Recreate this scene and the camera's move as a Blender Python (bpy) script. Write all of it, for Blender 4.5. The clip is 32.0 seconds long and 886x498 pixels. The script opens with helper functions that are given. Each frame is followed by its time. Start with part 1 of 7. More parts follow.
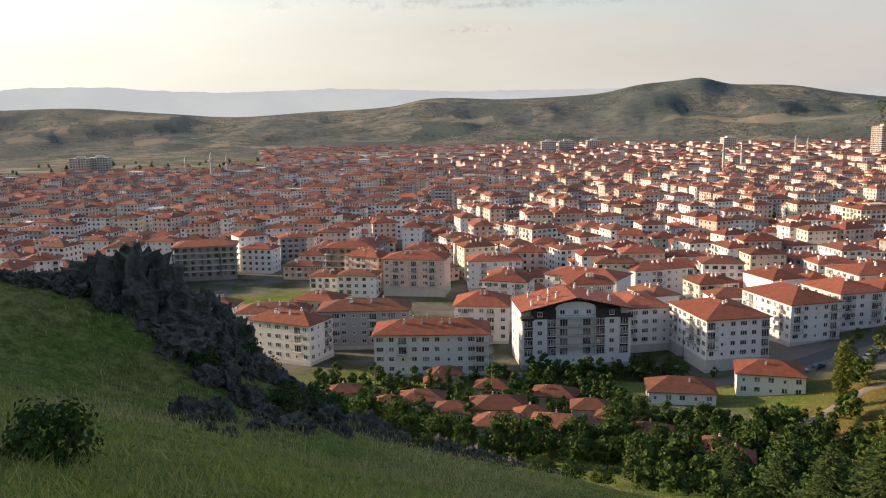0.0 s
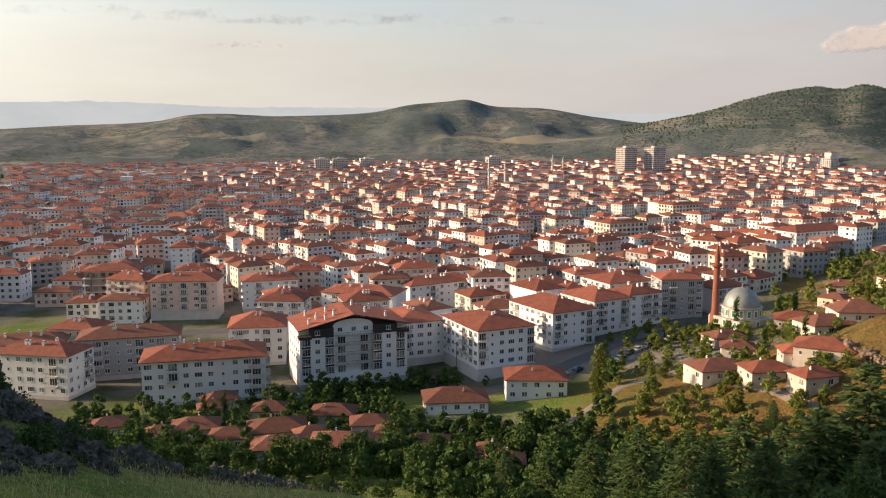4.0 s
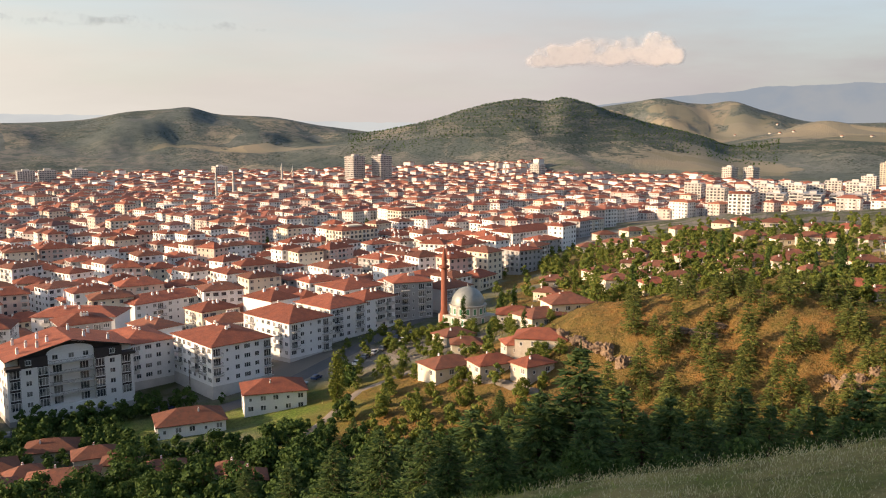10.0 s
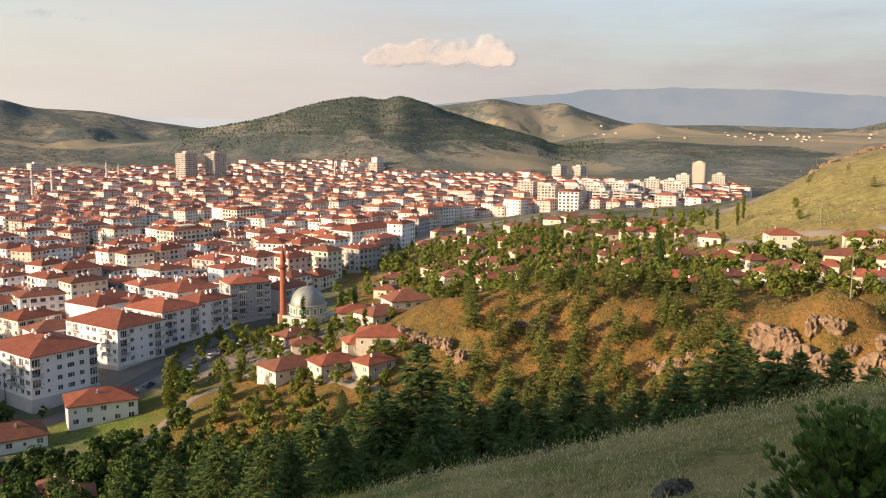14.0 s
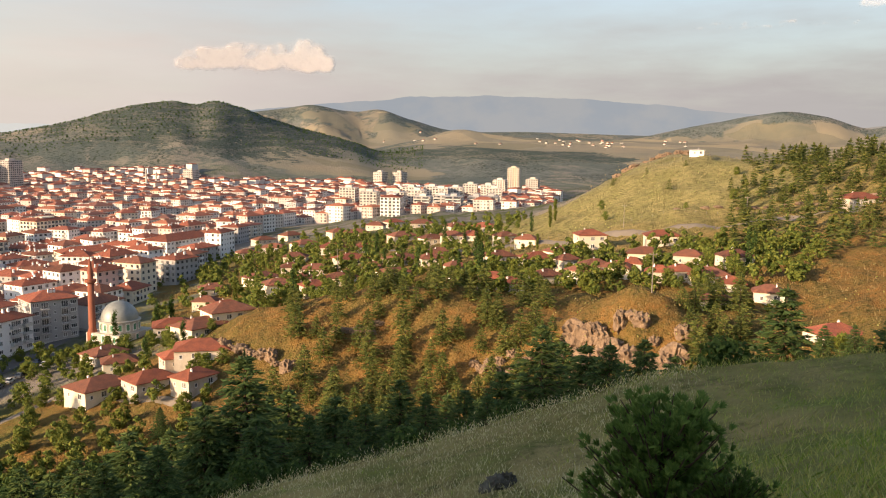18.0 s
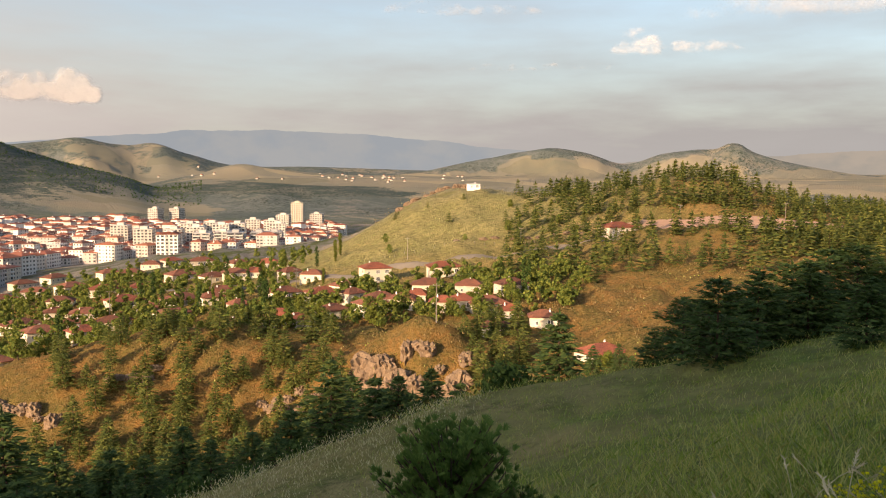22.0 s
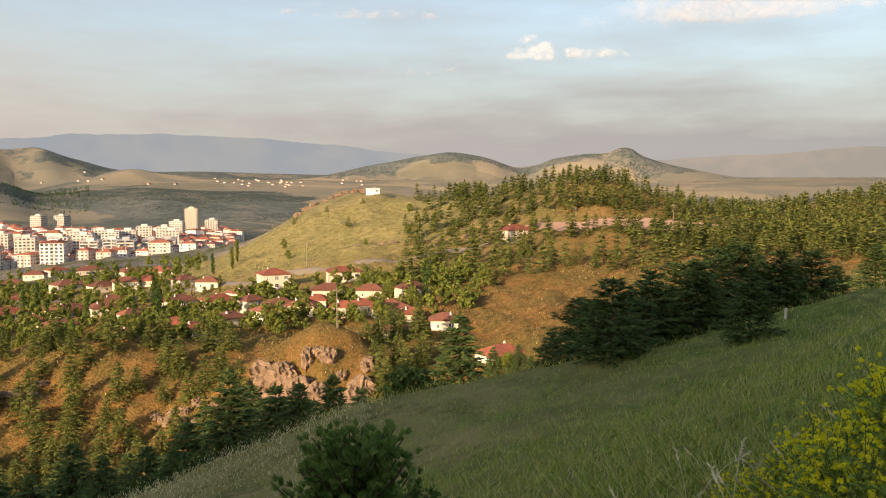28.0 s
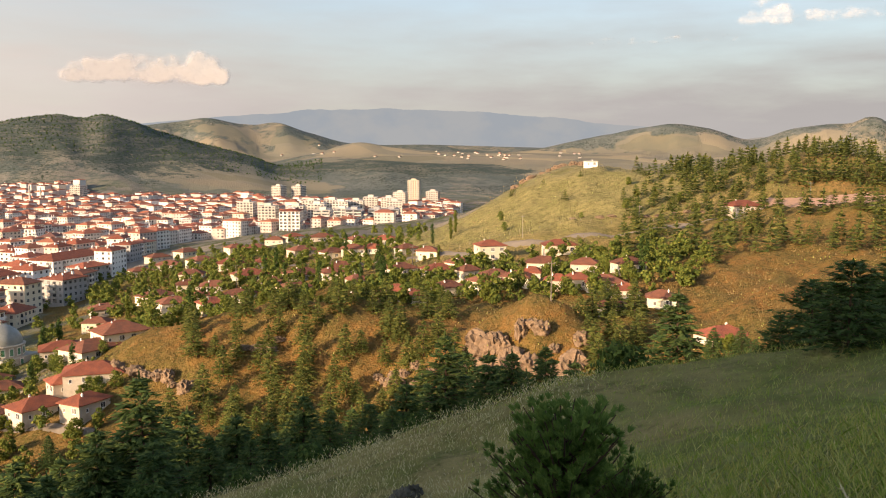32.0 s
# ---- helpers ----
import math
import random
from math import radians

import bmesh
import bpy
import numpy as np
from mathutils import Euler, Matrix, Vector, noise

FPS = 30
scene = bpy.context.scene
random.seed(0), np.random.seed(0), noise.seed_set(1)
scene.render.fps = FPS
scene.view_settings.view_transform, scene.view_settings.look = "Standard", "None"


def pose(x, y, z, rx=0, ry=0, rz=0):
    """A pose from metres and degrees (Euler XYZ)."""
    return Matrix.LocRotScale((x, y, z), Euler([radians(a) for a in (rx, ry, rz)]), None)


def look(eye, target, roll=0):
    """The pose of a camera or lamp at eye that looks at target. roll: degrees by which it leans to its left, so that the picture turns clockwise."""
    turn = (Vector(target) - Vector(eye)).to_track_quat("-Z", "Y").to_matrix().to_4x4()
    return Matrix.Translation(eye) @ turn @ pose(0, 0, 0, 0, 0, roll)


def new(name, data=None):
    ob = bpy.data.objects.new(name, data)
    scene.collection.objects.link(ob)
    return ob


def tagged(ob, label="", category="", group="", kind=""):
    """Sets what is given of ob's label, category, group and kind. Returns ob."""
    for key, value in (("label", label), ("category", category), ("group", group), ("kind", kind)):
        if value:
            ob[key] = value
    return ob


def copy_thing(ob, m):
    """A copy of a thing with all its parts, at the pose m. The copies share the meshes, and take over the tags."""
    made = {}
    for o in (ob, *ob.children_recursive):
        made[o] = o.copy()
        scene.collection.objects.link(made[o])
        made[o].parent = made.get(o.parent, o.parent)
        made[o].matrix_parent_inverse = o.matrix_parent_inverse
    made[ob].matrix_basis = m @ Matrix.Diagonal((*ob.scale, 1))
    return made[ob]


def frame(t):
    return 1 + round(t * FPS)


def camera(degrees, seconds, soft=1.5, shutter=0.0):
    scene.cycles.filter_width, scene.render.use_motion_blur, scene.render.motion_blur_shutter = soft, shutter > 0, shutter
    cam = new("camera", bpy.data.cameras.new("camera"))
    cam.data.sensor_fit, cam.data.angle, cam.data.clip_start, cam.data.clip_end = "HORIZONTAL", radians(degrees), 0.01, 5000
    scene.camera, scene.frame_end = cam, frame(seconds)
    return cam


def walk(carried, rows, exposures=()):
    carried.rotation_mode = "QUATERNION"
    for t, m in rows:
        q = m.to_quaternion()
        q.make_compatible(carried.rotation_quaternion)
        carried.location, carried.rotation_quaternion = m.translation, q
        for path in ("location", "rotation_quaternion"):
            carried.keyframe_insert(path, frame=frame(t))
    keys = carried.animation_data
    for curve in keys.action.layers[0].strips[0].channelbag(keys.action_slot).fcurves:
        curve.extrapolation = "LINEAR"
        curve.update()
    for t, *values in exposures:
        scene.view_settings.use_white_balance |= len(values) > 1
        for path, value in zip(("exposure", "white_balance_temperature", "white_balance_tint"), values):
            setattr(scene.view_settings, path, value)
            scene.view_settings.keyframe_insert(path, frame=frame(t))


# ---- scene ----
EYE_Z = 77.0
# seconds, heading from north in degrees, tilt, lean
ROWS = (
    (0.0, -0.08, -9.19, -0.97),
    (0.5, 1.37, -8.98, -0.97),
    (1.0, 4.07, -8.35, -0.75),
    (1.5, 6.18, -8.24, -0.76),
    (2.0, 8.42, -8.06, -0.58),
    (2.5, 9.81, -8.06, -0.22),
    (3.0, 11.98, -8.07, -0.14),
    (3.5, 13.73, -8.09, -0.07),
    (5.5, 19.23, -8.07, -0.12),
    (6.0, 20.42, -8.02, -0.44),
    (6.5, 21.79, -8.07, -0.32),
    (7.0, 23.10, -8.11, -0.29),
    (7.5, 24.55, -8.14, -0.25),
    (8.0, 25.99, -7.90, -0.38),
    (8.5, 27.13, -7.67, -0.30),
    (9.0, 28.83, -7.47, -0.28),
    (9.5, 31.44, -7.51, 0.04),
    (10.0, 33.38, -7.53, 0.02),
    (10.5, 34.53, -7.56, 0.18),
    (11.0, 35.56, -7.57, 0.16),
    (11.5, 37.42, -7.59, 0.27),
    (12.0, 38.14, -7.61, 0.23),
    (12.5, 39.32, -7.51, 0.07),
    (13.0, 41.24, -7.56, 0.19),
    (13.5, 42.95, -7.57, 0.34),
    (14.0, 44.33, -7.59, 0.59),
    (14.5, 45.26, -7.57, -0.04),
    (16.5, 51.02, -7.24, 0.31),
    (17.0, 52.47, -7.04, 0.41),
    (17.5, 54.70, -7.05, 0.70),
    (18.0, 56.38, -7.05, 0.63),
    (18.5, 57.85, -6.99, 0.57),
    (19.0, 59.13, -6.56, 0.46),
    (19.5, 60.90, -6.01, 0.32),
    (20.0, 62.83, -5.82, 0.48),
    (20.5, 65.09, -5.74, 0.66),
    (21.0, 66.88, -5.23, 0.28),
    (21.5, 69.10, -4.66, 0.28),
    (22.0, 70.92, -4.59, 0.45),
    (22.5, 72.63, -4.61, 0.63),
    (23.0, 74.34, -4.61, 0.61),
    (23.5, 76.03, -4.64, 0.51),
    (24.0, 77.64, -4.52, 0.53),
    (24.5, 79.00, -4.25, 0.35),
    (25.0, 79.82, -4.24, 0.38),
    (25.5, 80.78, -4.20, 0.43),
    (26.4, 81.50, -4.21, 0.23),
    (27.5, 79.36, -4.21, 0.03),
    (28.0, 77.71, -4.27, 0.14),
    (28.5, 75.91, -4.34, 0.22),
    (29.0, 73.89, -4.78, 0.28),
    (29.5, 71.93, -5.93, 0.27),
    (30.0, 70.30, -6.52, 0.21),
    (30.5, 68.26, -6.54, 0.09),
    (31.0, 66.64, -6.51, 0.37),
    (31.5, 64.30, -5.68, 0.06),
    (32.0, 63.10, -6.15, 0.22),
)
cam = camera(55.42, 32.0, soft=1.1)


def aim(heading, tilt, lean):
    """The camera's pose on the hillside, turned to a heading (clockwise from +y)."""
    return pose(0, 0, EYE_Z, 90 + tilt, 0, -heading) @ pose(0, 0, 0, 0, 0, lean)


walk(cam, [(t, aim(h, p, r)) for t, h, p, r in ROWS],
     exposures=((0.0, 0.82, 6150, 10), (3.0, 0.82, 6150, 10), (12.0, 0.97, 6350, 10), (19.0, 1.02, 6600, 10), (25.0, 0.92, 6820, 11), (29.0, 1.02, 6700, 10), (32.0, 1.03, 6600, 10)))

# ---- light ----
SUN_AZ, SUN_EL = -70.0, 15.5
sun_from = Vector((math.sin(radians(SUN_AZ)) * math.cos(radians(SUN_EL)),
                   math.cos(radians(SUN_AZ)) * math.cos(radians(SUN_EL)), math.sin(radians(SUN_EL))))
sun_data = bpy.data.lights.new("sun", "SUN")
sun_data.energy, sun_data.angle, sun_data.color = 4.9, radians(2.0), (1.0, 0.69, 0.42)
sun = new("sun", sun_data)
sun.matrix_world = look(sun_from * 100, (0, 0, 0))

world = bpy.data.worlds.new("evening_sky")
scene.world = world
world.use_nodes = True
wn, wl = world.node_tree.nodes, world.node_tree.links
wn.clear()
w_out = wn.new("ShaderNodeOutputWorld")
w_bg = wn.new("ShaderNodeBackground")
w_sky = wn.new("ShaderNodeTexSky")
w_sky.sky_type, w_sky.sun_disc = "NISHITA", False
w_sky.sun_elevation, w_sky.sun_rotation = radians(SUN_EL), radians(SUN_AZ)
w_sky.altitude, w_sky.air_density, w_sky.dust_density, w_sky.ozone_density = 900, 1.1, 3.2, 1.0
w_bg.inputs["Strength"].default_value = 0.117
wl.new(w_sky.outputs[0], w_bg.inputs["Color"])
# thin high cloud: a pale veil over the whole sky, thicker in streaks
w_veil = wn.new("ShaderNodeBackground")
w_veil.inputs["Strength"].default_value = 1.0
w_co = wn.new("ShaderNodeTexCoord")
w_map = wn.new("ShaderNodeMapping")
w_map.inputs["Scale"].default_value = (3.0, 3.0, 16.0)
w_noise = wn.new("ShaderNodeTexNoise")
w_noise.inputs["Scale"].default_value, w_noise.inputs["Detail"].default_value, w_noise.inputs["Roughness"].default_value = 1.0, 6, 0.55
w_rng = wn.new("ShaderNodeMapRange")
w_rng.inputs["From Min"].default_value, w_rng.inputs["From Max"].default_value = 0.38, 0.72
w_rng.inputs["To Min"].default_value, w_rng.inputs["To Max"].default_value = 0.28, 0.60
w_mix = wn.new("ShaderNodeMixShader")
# the veil glows warm towards the sun, pale pink away from it
w_dot = wn.new("ShaderNodeVectorMath")
w_dot.operation = "DOT_PRODUCT"
w_dot.inputs[1].default_value = sun_from
w_side = wn.new("ShaderNodeMapRange")
w_side.inputs["From Min"].default_value = -1.0
w_glow = wn.new("ShaderNodeValToRGB")
stops = ((0.0, (0.222, 0.211, 0.208)), (0.2, (0.272, 0.25, 0.24)), (0.37, (0.36, 0.315, 0.29)), (0.67, (0.455, 0.41, 0.345)), (0.86, (0.66, 0.605, 0.495)), (1.0, (1.25, 1.08, 0.82)))
while len(w_glow.color_ramp.elements) < len(stops):
    w_glow.color_ramp.elements.new(0.5)
for el, (p, c) in zip(w_glow.color_ramp.elements, stops):
    el.position, el.color = p, (*c, 1)
wl.new(w_co.outputs["Generated"], w_dot.inputs[0])
wl.new(w_dot.outputs["Value"], w_side.inputs["Value"])
wl.new(w_side.outputs["Result"], w_glow.inputs[0])
# grey streaks and paler gaps in the veil
w_map2 = wn.new("ShaderNodeMapping")
w_map2.inputs["Scale"].default_value, w_map2.inputs["Location"].default_value = (2.2, 2.2, 11.0), (0.7, 0.2, 0.4)
w_noise2 = wn.new("ShaderNodeTexNoise")
w_noise2.inputs["Scale"].default_value, w_noise2.inputs["Detail"].default_value, w_noise2.inputs["Roughness"].default_value = 1.0, 7, 0.58
w_tone = wn.new("ShaderNodeMapRange")
w_tone.inputs["From Min"].default_value, w_tone.inputs["From Max"].default_value = 0.36, 0.68
w_tone.inputs["To Min"].default_value, w_tone.inputs["To Max"].default_value = 0.95, 1.06
w_mul = wn.new("ShaderNodeVectorMath")
w_mul.operation = "SCALE"
wl.new(w_co.outputs["Generated"], w_map2.inputs["Vector"])
wl.new(w_map2.outputs[0], w_noise2.inputs["Vector"])
wl.new(w_noise2.outputs["Fac"], w_tone.inputs["Value"])
wl.new(w_glow.outputs[0], w_mul.inputs[0])
wl.new(w_tone.outputs["Result"], w_mul.inputs["Scale"])
wl.new(w_mul.outputs[0], w_veil.inputs["Color"])
# thicker towards the horizon
w_sep = wn.new("ShaderNodeSeparateXYZ")
wl.new(w_co.outputs["Generated"], w_sep.inputs[0])
w_low = wn.new("ShaderNodeMapRange")
w_low.interpolation_type = "SMOOTHSTEP"
w_low.inputs["From Min"].default_value, w_low.inputs["From Max"].default_value = 0.02, 0.24
w_low.inputs["To Min"].default_value, w_low.inputs["To Max"].default_value = 0.62, 0.0
wl.new(w_sep.outputs[2], w_low.inputs["Value"])
w_sum = wn.new("ShaderNodeMath")
w_sum.use_clamp = True
wl.new(w_co.outputs["Generated"], w_map.inputs["Vector"])
wl.new(w_map.outputs[0], w_noise.inputs["Vector"])
wl.new(w_noise.outputs["Fac"], w_rng.inputs["Value"])
wl.new(w_rng.outputs["Result"], w_sum.inputs[0])
wl.new(w_low.outputs["Result"], w_sum.inputs[1])
w_high = wn.new("ShaderNodeMapRange")
w_high.interpolation_type = "SMOOTHSTEP"
w_high.inputs["From Min"].default_value, w_high.inputs["From Max"].default_value = 0.27, 0.60
w_high.inputs["To Min"].default_value, w_high.inputs["To Max"].default_value = 1.0, 0.25
wl.new(w_sep.outputs[2], w_high.inputs["Value"])
w_thin = wn.new("ShaderNodeMath")
w_thin.operation = "MULTIPLY"
wl.new(w_sum.outputs[0], w_thin.inputs[0])
wl.new(w_high.outputs["Result"], w_thin.inputs[1])
wl.new(w_thin.outputs[0], w_mix.inputs[0])
wl.new(w_bg.outputs[0], w_mix.inputs[1])
wl.new(w_veil.outputs[0], w_mix.inputs[2])
wl.new(w_mix.outputs[0], w_out.inputs["Surface"])

# ---- materials ----


def nodes_of(name):
    m = bpy.data.materials.new(name)
    m.use_nodes = True
    return m, m.node_tree.nodes, m.node_tree.links, m.node_tree.nodes["Principled BSDF"]


def mixed(nt, links, a, b, fac):
    """A colour mix; a, b: colours or sockets, fac: a socket or a number."""
    mx = nt.new("ShaderNodeMix")
    mx.data_type = "RGBA"
    for sock, v in ((mx.inputs["A"], a), (mx.inputs["B"], b), (mx.inputs["Factor"], fac)):
        if isinstance(v, bpy.types.NodeSocket):
            links.new(v, sock)
        else:
            sock.default_value = (*v, 1) if isinstance(v, tuple) else v
    return mx.outputs["Result"]


def noise_of(nt, links, scale, detail=4.0, rough=0.6, low=0.4, high=0.6, coord=None):
    """A noise between 0 and 1, stretched between low and high."""
    tex = nt.new("ShaderNodeTexNoise")
    tex.inputs["Scale"].default_value = scale
    tex.inputs["Detail"].default_value = detail
    tex.inputs["Roughness"].default_value = rough
    if coord is None:
        geo = nt.new("ShaderNodeNewGeometry")
        coord = geo.outputs["Position"]
    links.new(coord, tex.inputs["Vector"])
    rng = nt.new("ShaderNodeMapRange")
    rng.inputs["From Min"].default_value, rng.inputs["From Max"].default_value = low, high
    links.new(tex.outputs["Fac"], rng.inputs["Value"])
    return rng.outputs["Result"]


def bumped(nt, links, bsdf, height, distance, strength=0.6):
    b = nt.new("ShaderNodeBump")
    b.inputs["Distance"].default_value, b.inputs["Strength"].default_value = distance, strength
    links.new(height, b.inputs["Height"])
    links.new(b.outputs["Normal"], bsdf.inputs["Normal"])


def surface(name, a, b, scale, fine, rough=0.85, bump=0.02, metal=0.0, third=None, vary=0.0, local=False):
    """Two colours mottled at one scale, a fine grain at another, and a bump from the grain."""
    m, nt, links, bsdf = nodes_of(name)
    coord = None
    if local:
        coord = nt.new("ShaderNodeTexCoord").outputs["Object"]
    big = noise_of(nt, links, scale, 5, 0.6, 0.35, 0.65, coord)
    small = noise_of(nt, links, fine, 3, 0.6, 0.3, 0.7, coord)
    col = mixed(nt, links, a, b, big)
    dark = third if third else tuple(c * 0.72 for c in a)
    half = nt.new("ShaderNodeMath")
    half.operation = "MULTIPLY"
    half.inputs[1].default_value = 0.45
    links.new(small, half.inputs[0])
    col = mixed(nt, links, col, dark, half.outputs[0])
    if vary:
        info = nt.new("ShaderNodeObjectInfo")
        hsv = nt.new("ShaderNodeHueSaturation")
        rng = nt.new("ShaderNodeMapRange")
        rng.inputs["To Min"].default_value, rng.inputs["To Max"].default_value = 1 - vary, 1 + vary
        links.new(info.outputs["Random"], rng.inputs["Value"])
        links.new(rng.outputs["Result"], hsv.inputs["Value"])
        links.new(col, hsv.inputs["Color"])
        col = hsv.outputs["Color"]
    links.new(col, bsdf.inputs["Base Color"])
    bsdf.inputs["Roughness"].default_value = rough
    bsdf.inputs["Metallic"].default_value = metal
    bsdf.inputs["Specular IOR Level"].default_value = 0.25
    if bump:
        bumped(nt, links, bsdf, small, bump)
    return m


def island_surface(name, colours, rough=0.85, fine=1.5, leaf=False, through_leaf=0.25):
    """Each loose piece takes one of the colours; a fine grain on top."""
    m, nt, links, bsdf = nodes_of(name)
    geo = nt.new("ShaderNodeNewGeometry")
    ramp = nt.new("ShaderNodeValToRGB")
    ramp.color_ramp.interpolation = "CONSTANT" if not leaf else "LINEAR"
    while len(ramp.color_ramp.elements) < len(colours):
        ramp.color_ramp.elements.new(0.5)
    for i, c in enumerate(colours):
        ramp.color_ramp.elements[i].position = i / len(colours)
        ramp.color_ramp.elements[i].color = (*c, 1)
    links.new(geo.outputs["Random Per Island"], ramp.inputs[0])
    grain = noise_of(nt, links, fine, 4, 0.65, 0.3, 0.75)
    fac = nt.new("ShaderNodeMath")
    fac.operation = "MULTIPLY"
    fac.inputs[1].default_value = 0.3
    links.new(grain, fac.inputs[0])
    links.new(mixed(nt, links, ramp.outputs[0], tuple(c * 0.6 for c in colours[0]), fac.outputs[0]), bsdf.inputs["Base Color"])
    bsdf.inputs["Roughness"].default_value = rough
    bsdf.inputs["Specular IOR Level"].default_value = 0.2
    if leaf:
        bsdf.inputs["Transmission Weight"].default_value = 0.0
        tr = nt.new("ShaderNodeBsdfTranslucent")
        links.new(ramp.outputs[0], tr.inputs["Color"])
        add = nt.new("ShaderNodeMixShader")
        add.inputs[0].default_value = through_leaf
        links.new(bsdf.outputs[0], add.inputs[1])
        links.new(tr.outputs[0], add.inputs[2])
        links.new(add.outputs[0], nt["Material Output"].inputs["Surface"])
    return m


def glass(name, tint=(0.045, 0.05, 0.06)):
    """Dark panes, some of them with pale curtains drawn behind."""
    m, nt, links, bsdf = nodes_of(name)
    drawn = noise_of(nt, links, 0.33, 2, 0.5, 0.47, 0.60)
    links.new(mixed(nt, links, tint, (0.25, 0.245, 0.24), drawn), bsdf.inputs["Base Color"])
    bsdf.inputs["Roughness"].default_value = 0.12
    bsdf.inputs["Specular IOR Level"].default_value = 0.6
    return m


M_WALL = surface("white_render", (0.84, 0.83, 0.83), (0.77, 0.76, 0.76), 0.12, 2.5, 0.9, 0.01, vary=0.12)
M_WALL_PINK = surface("salmon_render", (0.62, 0.47, 0.42), (0.68, 0.55, 0.48), 0.12, 2.5, 0.9, 0.01, vary=0.1)
M_WALL_CREAM = surface("cream_render", (0.74, 0.67, 0.54), (0.68, 0.61, 0.49), 0.12, 2.5, 0.9, 0.01, vary=0.12)
M_WALL_DARK = surface("dark_brown_render", (0.045, 0.038, 0.04), (0.06, 0.05, 0.05), 0.2, 3, 0.8, 0.01)
M_WALL_GREY = surface("grey_render", (0.36, 0.36, 0.37), (0.44, 0.43, 0.43), 0.2, 3, 0.85, 0.01)
M_CONCRETE = surface("bare_concrete", (0.36, 0.33, 0.30), (0.28, 0.26, 0.24), 0.3, 3, 0.9, 0.02)
M_ROOF = surface("clay_tile_roof", (0.335, 0.108, 0.060), (0.22, 0.075, 0.050), 0.5, 4.0, 0.85, 0.15, third=(0.12, 0.05, 0.038), vary=0.25)
M_ROOF_OLD = surface("weathered_tile_roof", (0.25, 0.094, 0.056), (0.155, 0.069, 0.046), 0.7, 4.0, 0.9, 0.15, third=(0.10, 0.06, 0.052), vary=0.28)
M_WALL_OLD = surface("old_whitewash", (0.60, 0.545, 0.47), (0.44, 0.385, 0.32), 0.5, 3, 0.92, 0.02, vary=0.15)
M_GLASS = glass("window_glass")
M_FRAME = surface("white_window_frame", (0.78, 0.78, 0.78), (0.7, 0.7, 0.7), 1, 8, 0.5, 0)
M_SLAB = surface("balcony_slab", (0.60, 0.58, 0.56), (0.50, 0.48, 0.46), 0.4, 3, 0.9, 0.01)
M_RAIL = surface("dark_railing", (0.10, 0.10, 0.11), (0.14, 0.14, 0.15), 1, 6, 0.6, 0)
M_METAL = surface("lead_dome_sheet", (0.30, 0.32, 0.31), (0.23, 0.25, 0.245), 0.5, 2, 0.5, 0.02, metal=0.3)
M_BRICK = surface("minaret_brick", (0.29, 0.105, 0.065), (0.23, 0.085, 0.055), 0.6, 5, 0.9, 0.02)
M_STONE = surface("pale_stone", (0.50, 0.47, 0.42), (0.40, 0.38, 0.35), 0.4, 3, 0.9, 0.02)
M_ASPHALT = surface("worn_asphalt", (0.10, 0.10, 0.10), (0.14, 0.13, 0.13), 0.08, 1.5, 0.95, 0.01)
M_TRACK = surface("pale_dirt_track", (0.27, 0.23, 0.19), (0.20, 0.175, 0.14), 0.15, 1.5, 0.95, 0.02)
M_ROCK = surface("weathered_rock", (0.165, 0.16, 0.135), (0.062, 0.060, 0.050), 0.9, 3.0, 0.95, 0.3, third=(0.04, 0.039, 0.034))
M_ROCK_PALE = surface("ochre_rock", (0.29, 0.205, 0.135), (0.19, 0.135, 0.095), 0.4, 2.2, 0.95, 0.2, third=(0.09, 0.068, 0.052))
M_BARK = surface("tree_bark", (0.10, 0.07, 0.05), (0.06, 0.045, 0.035), 2, 12, 0.95, 0.03)
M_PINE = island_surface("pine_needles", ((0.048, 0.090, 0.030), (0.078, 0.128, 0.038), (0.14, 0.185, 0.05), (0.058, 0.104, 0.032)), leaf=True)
# dark needles, with the meadow pines' shade put into the colour
M_PINE_SHADED = island_surface("dark_shaded_pine_needles", ((0.040, 0.078, 0.022), (0.058, 0.102, 0.028), (0.095, 0.14, 0.038), (0.046, 0.086, 0.024)), leaf=True)
# lighter olive copy of the needles, with the low sun put into it
M_PINE_SUN = island_surface("sunlit_pine_needles", ((0.10, 0.135, 0.034), (0.155, 0.18, 0.043), (0.24, 0.235, 0.06), (0.07, 0.10, 0.027)), leaf=True)
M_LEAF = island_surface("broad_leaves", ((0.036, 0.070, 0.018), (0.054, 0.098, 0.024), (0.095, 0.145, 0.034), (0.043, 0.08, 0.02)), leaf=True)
M_LEAF_YEL = island_surface("yellow_green_leaves", ((0.12, 0.15, 0.025), (0.16, 0.18, 0.03), (0.105, 0.135, 0.025), (0.14, 0.16, 0.03)), leaf=True)
M_GRASS = island_surface("grass_blades", ((0.19, 0.29, 0.045), (0.27, 0.37, 0.055), (0.58, 0.54, 0.22), (0.24, 0.33, 0.05), (0.44, 0.41, 0.12)), leaf=True, through_leaf=0.45)
M_STRAW = island_surface("dry_grass_blades", ((0.48, 0.41, 0.21), (0.39, 0.35, 0.16), (0.28, 0.30, 0.10), (0.55, 0.48, 0.28)), leaf=True, through_leaf=0.45)

# ---- ground ----
DOWN = (math.sin(radians(27)), math.cos(radians(27)))     # the way the near hillside falls


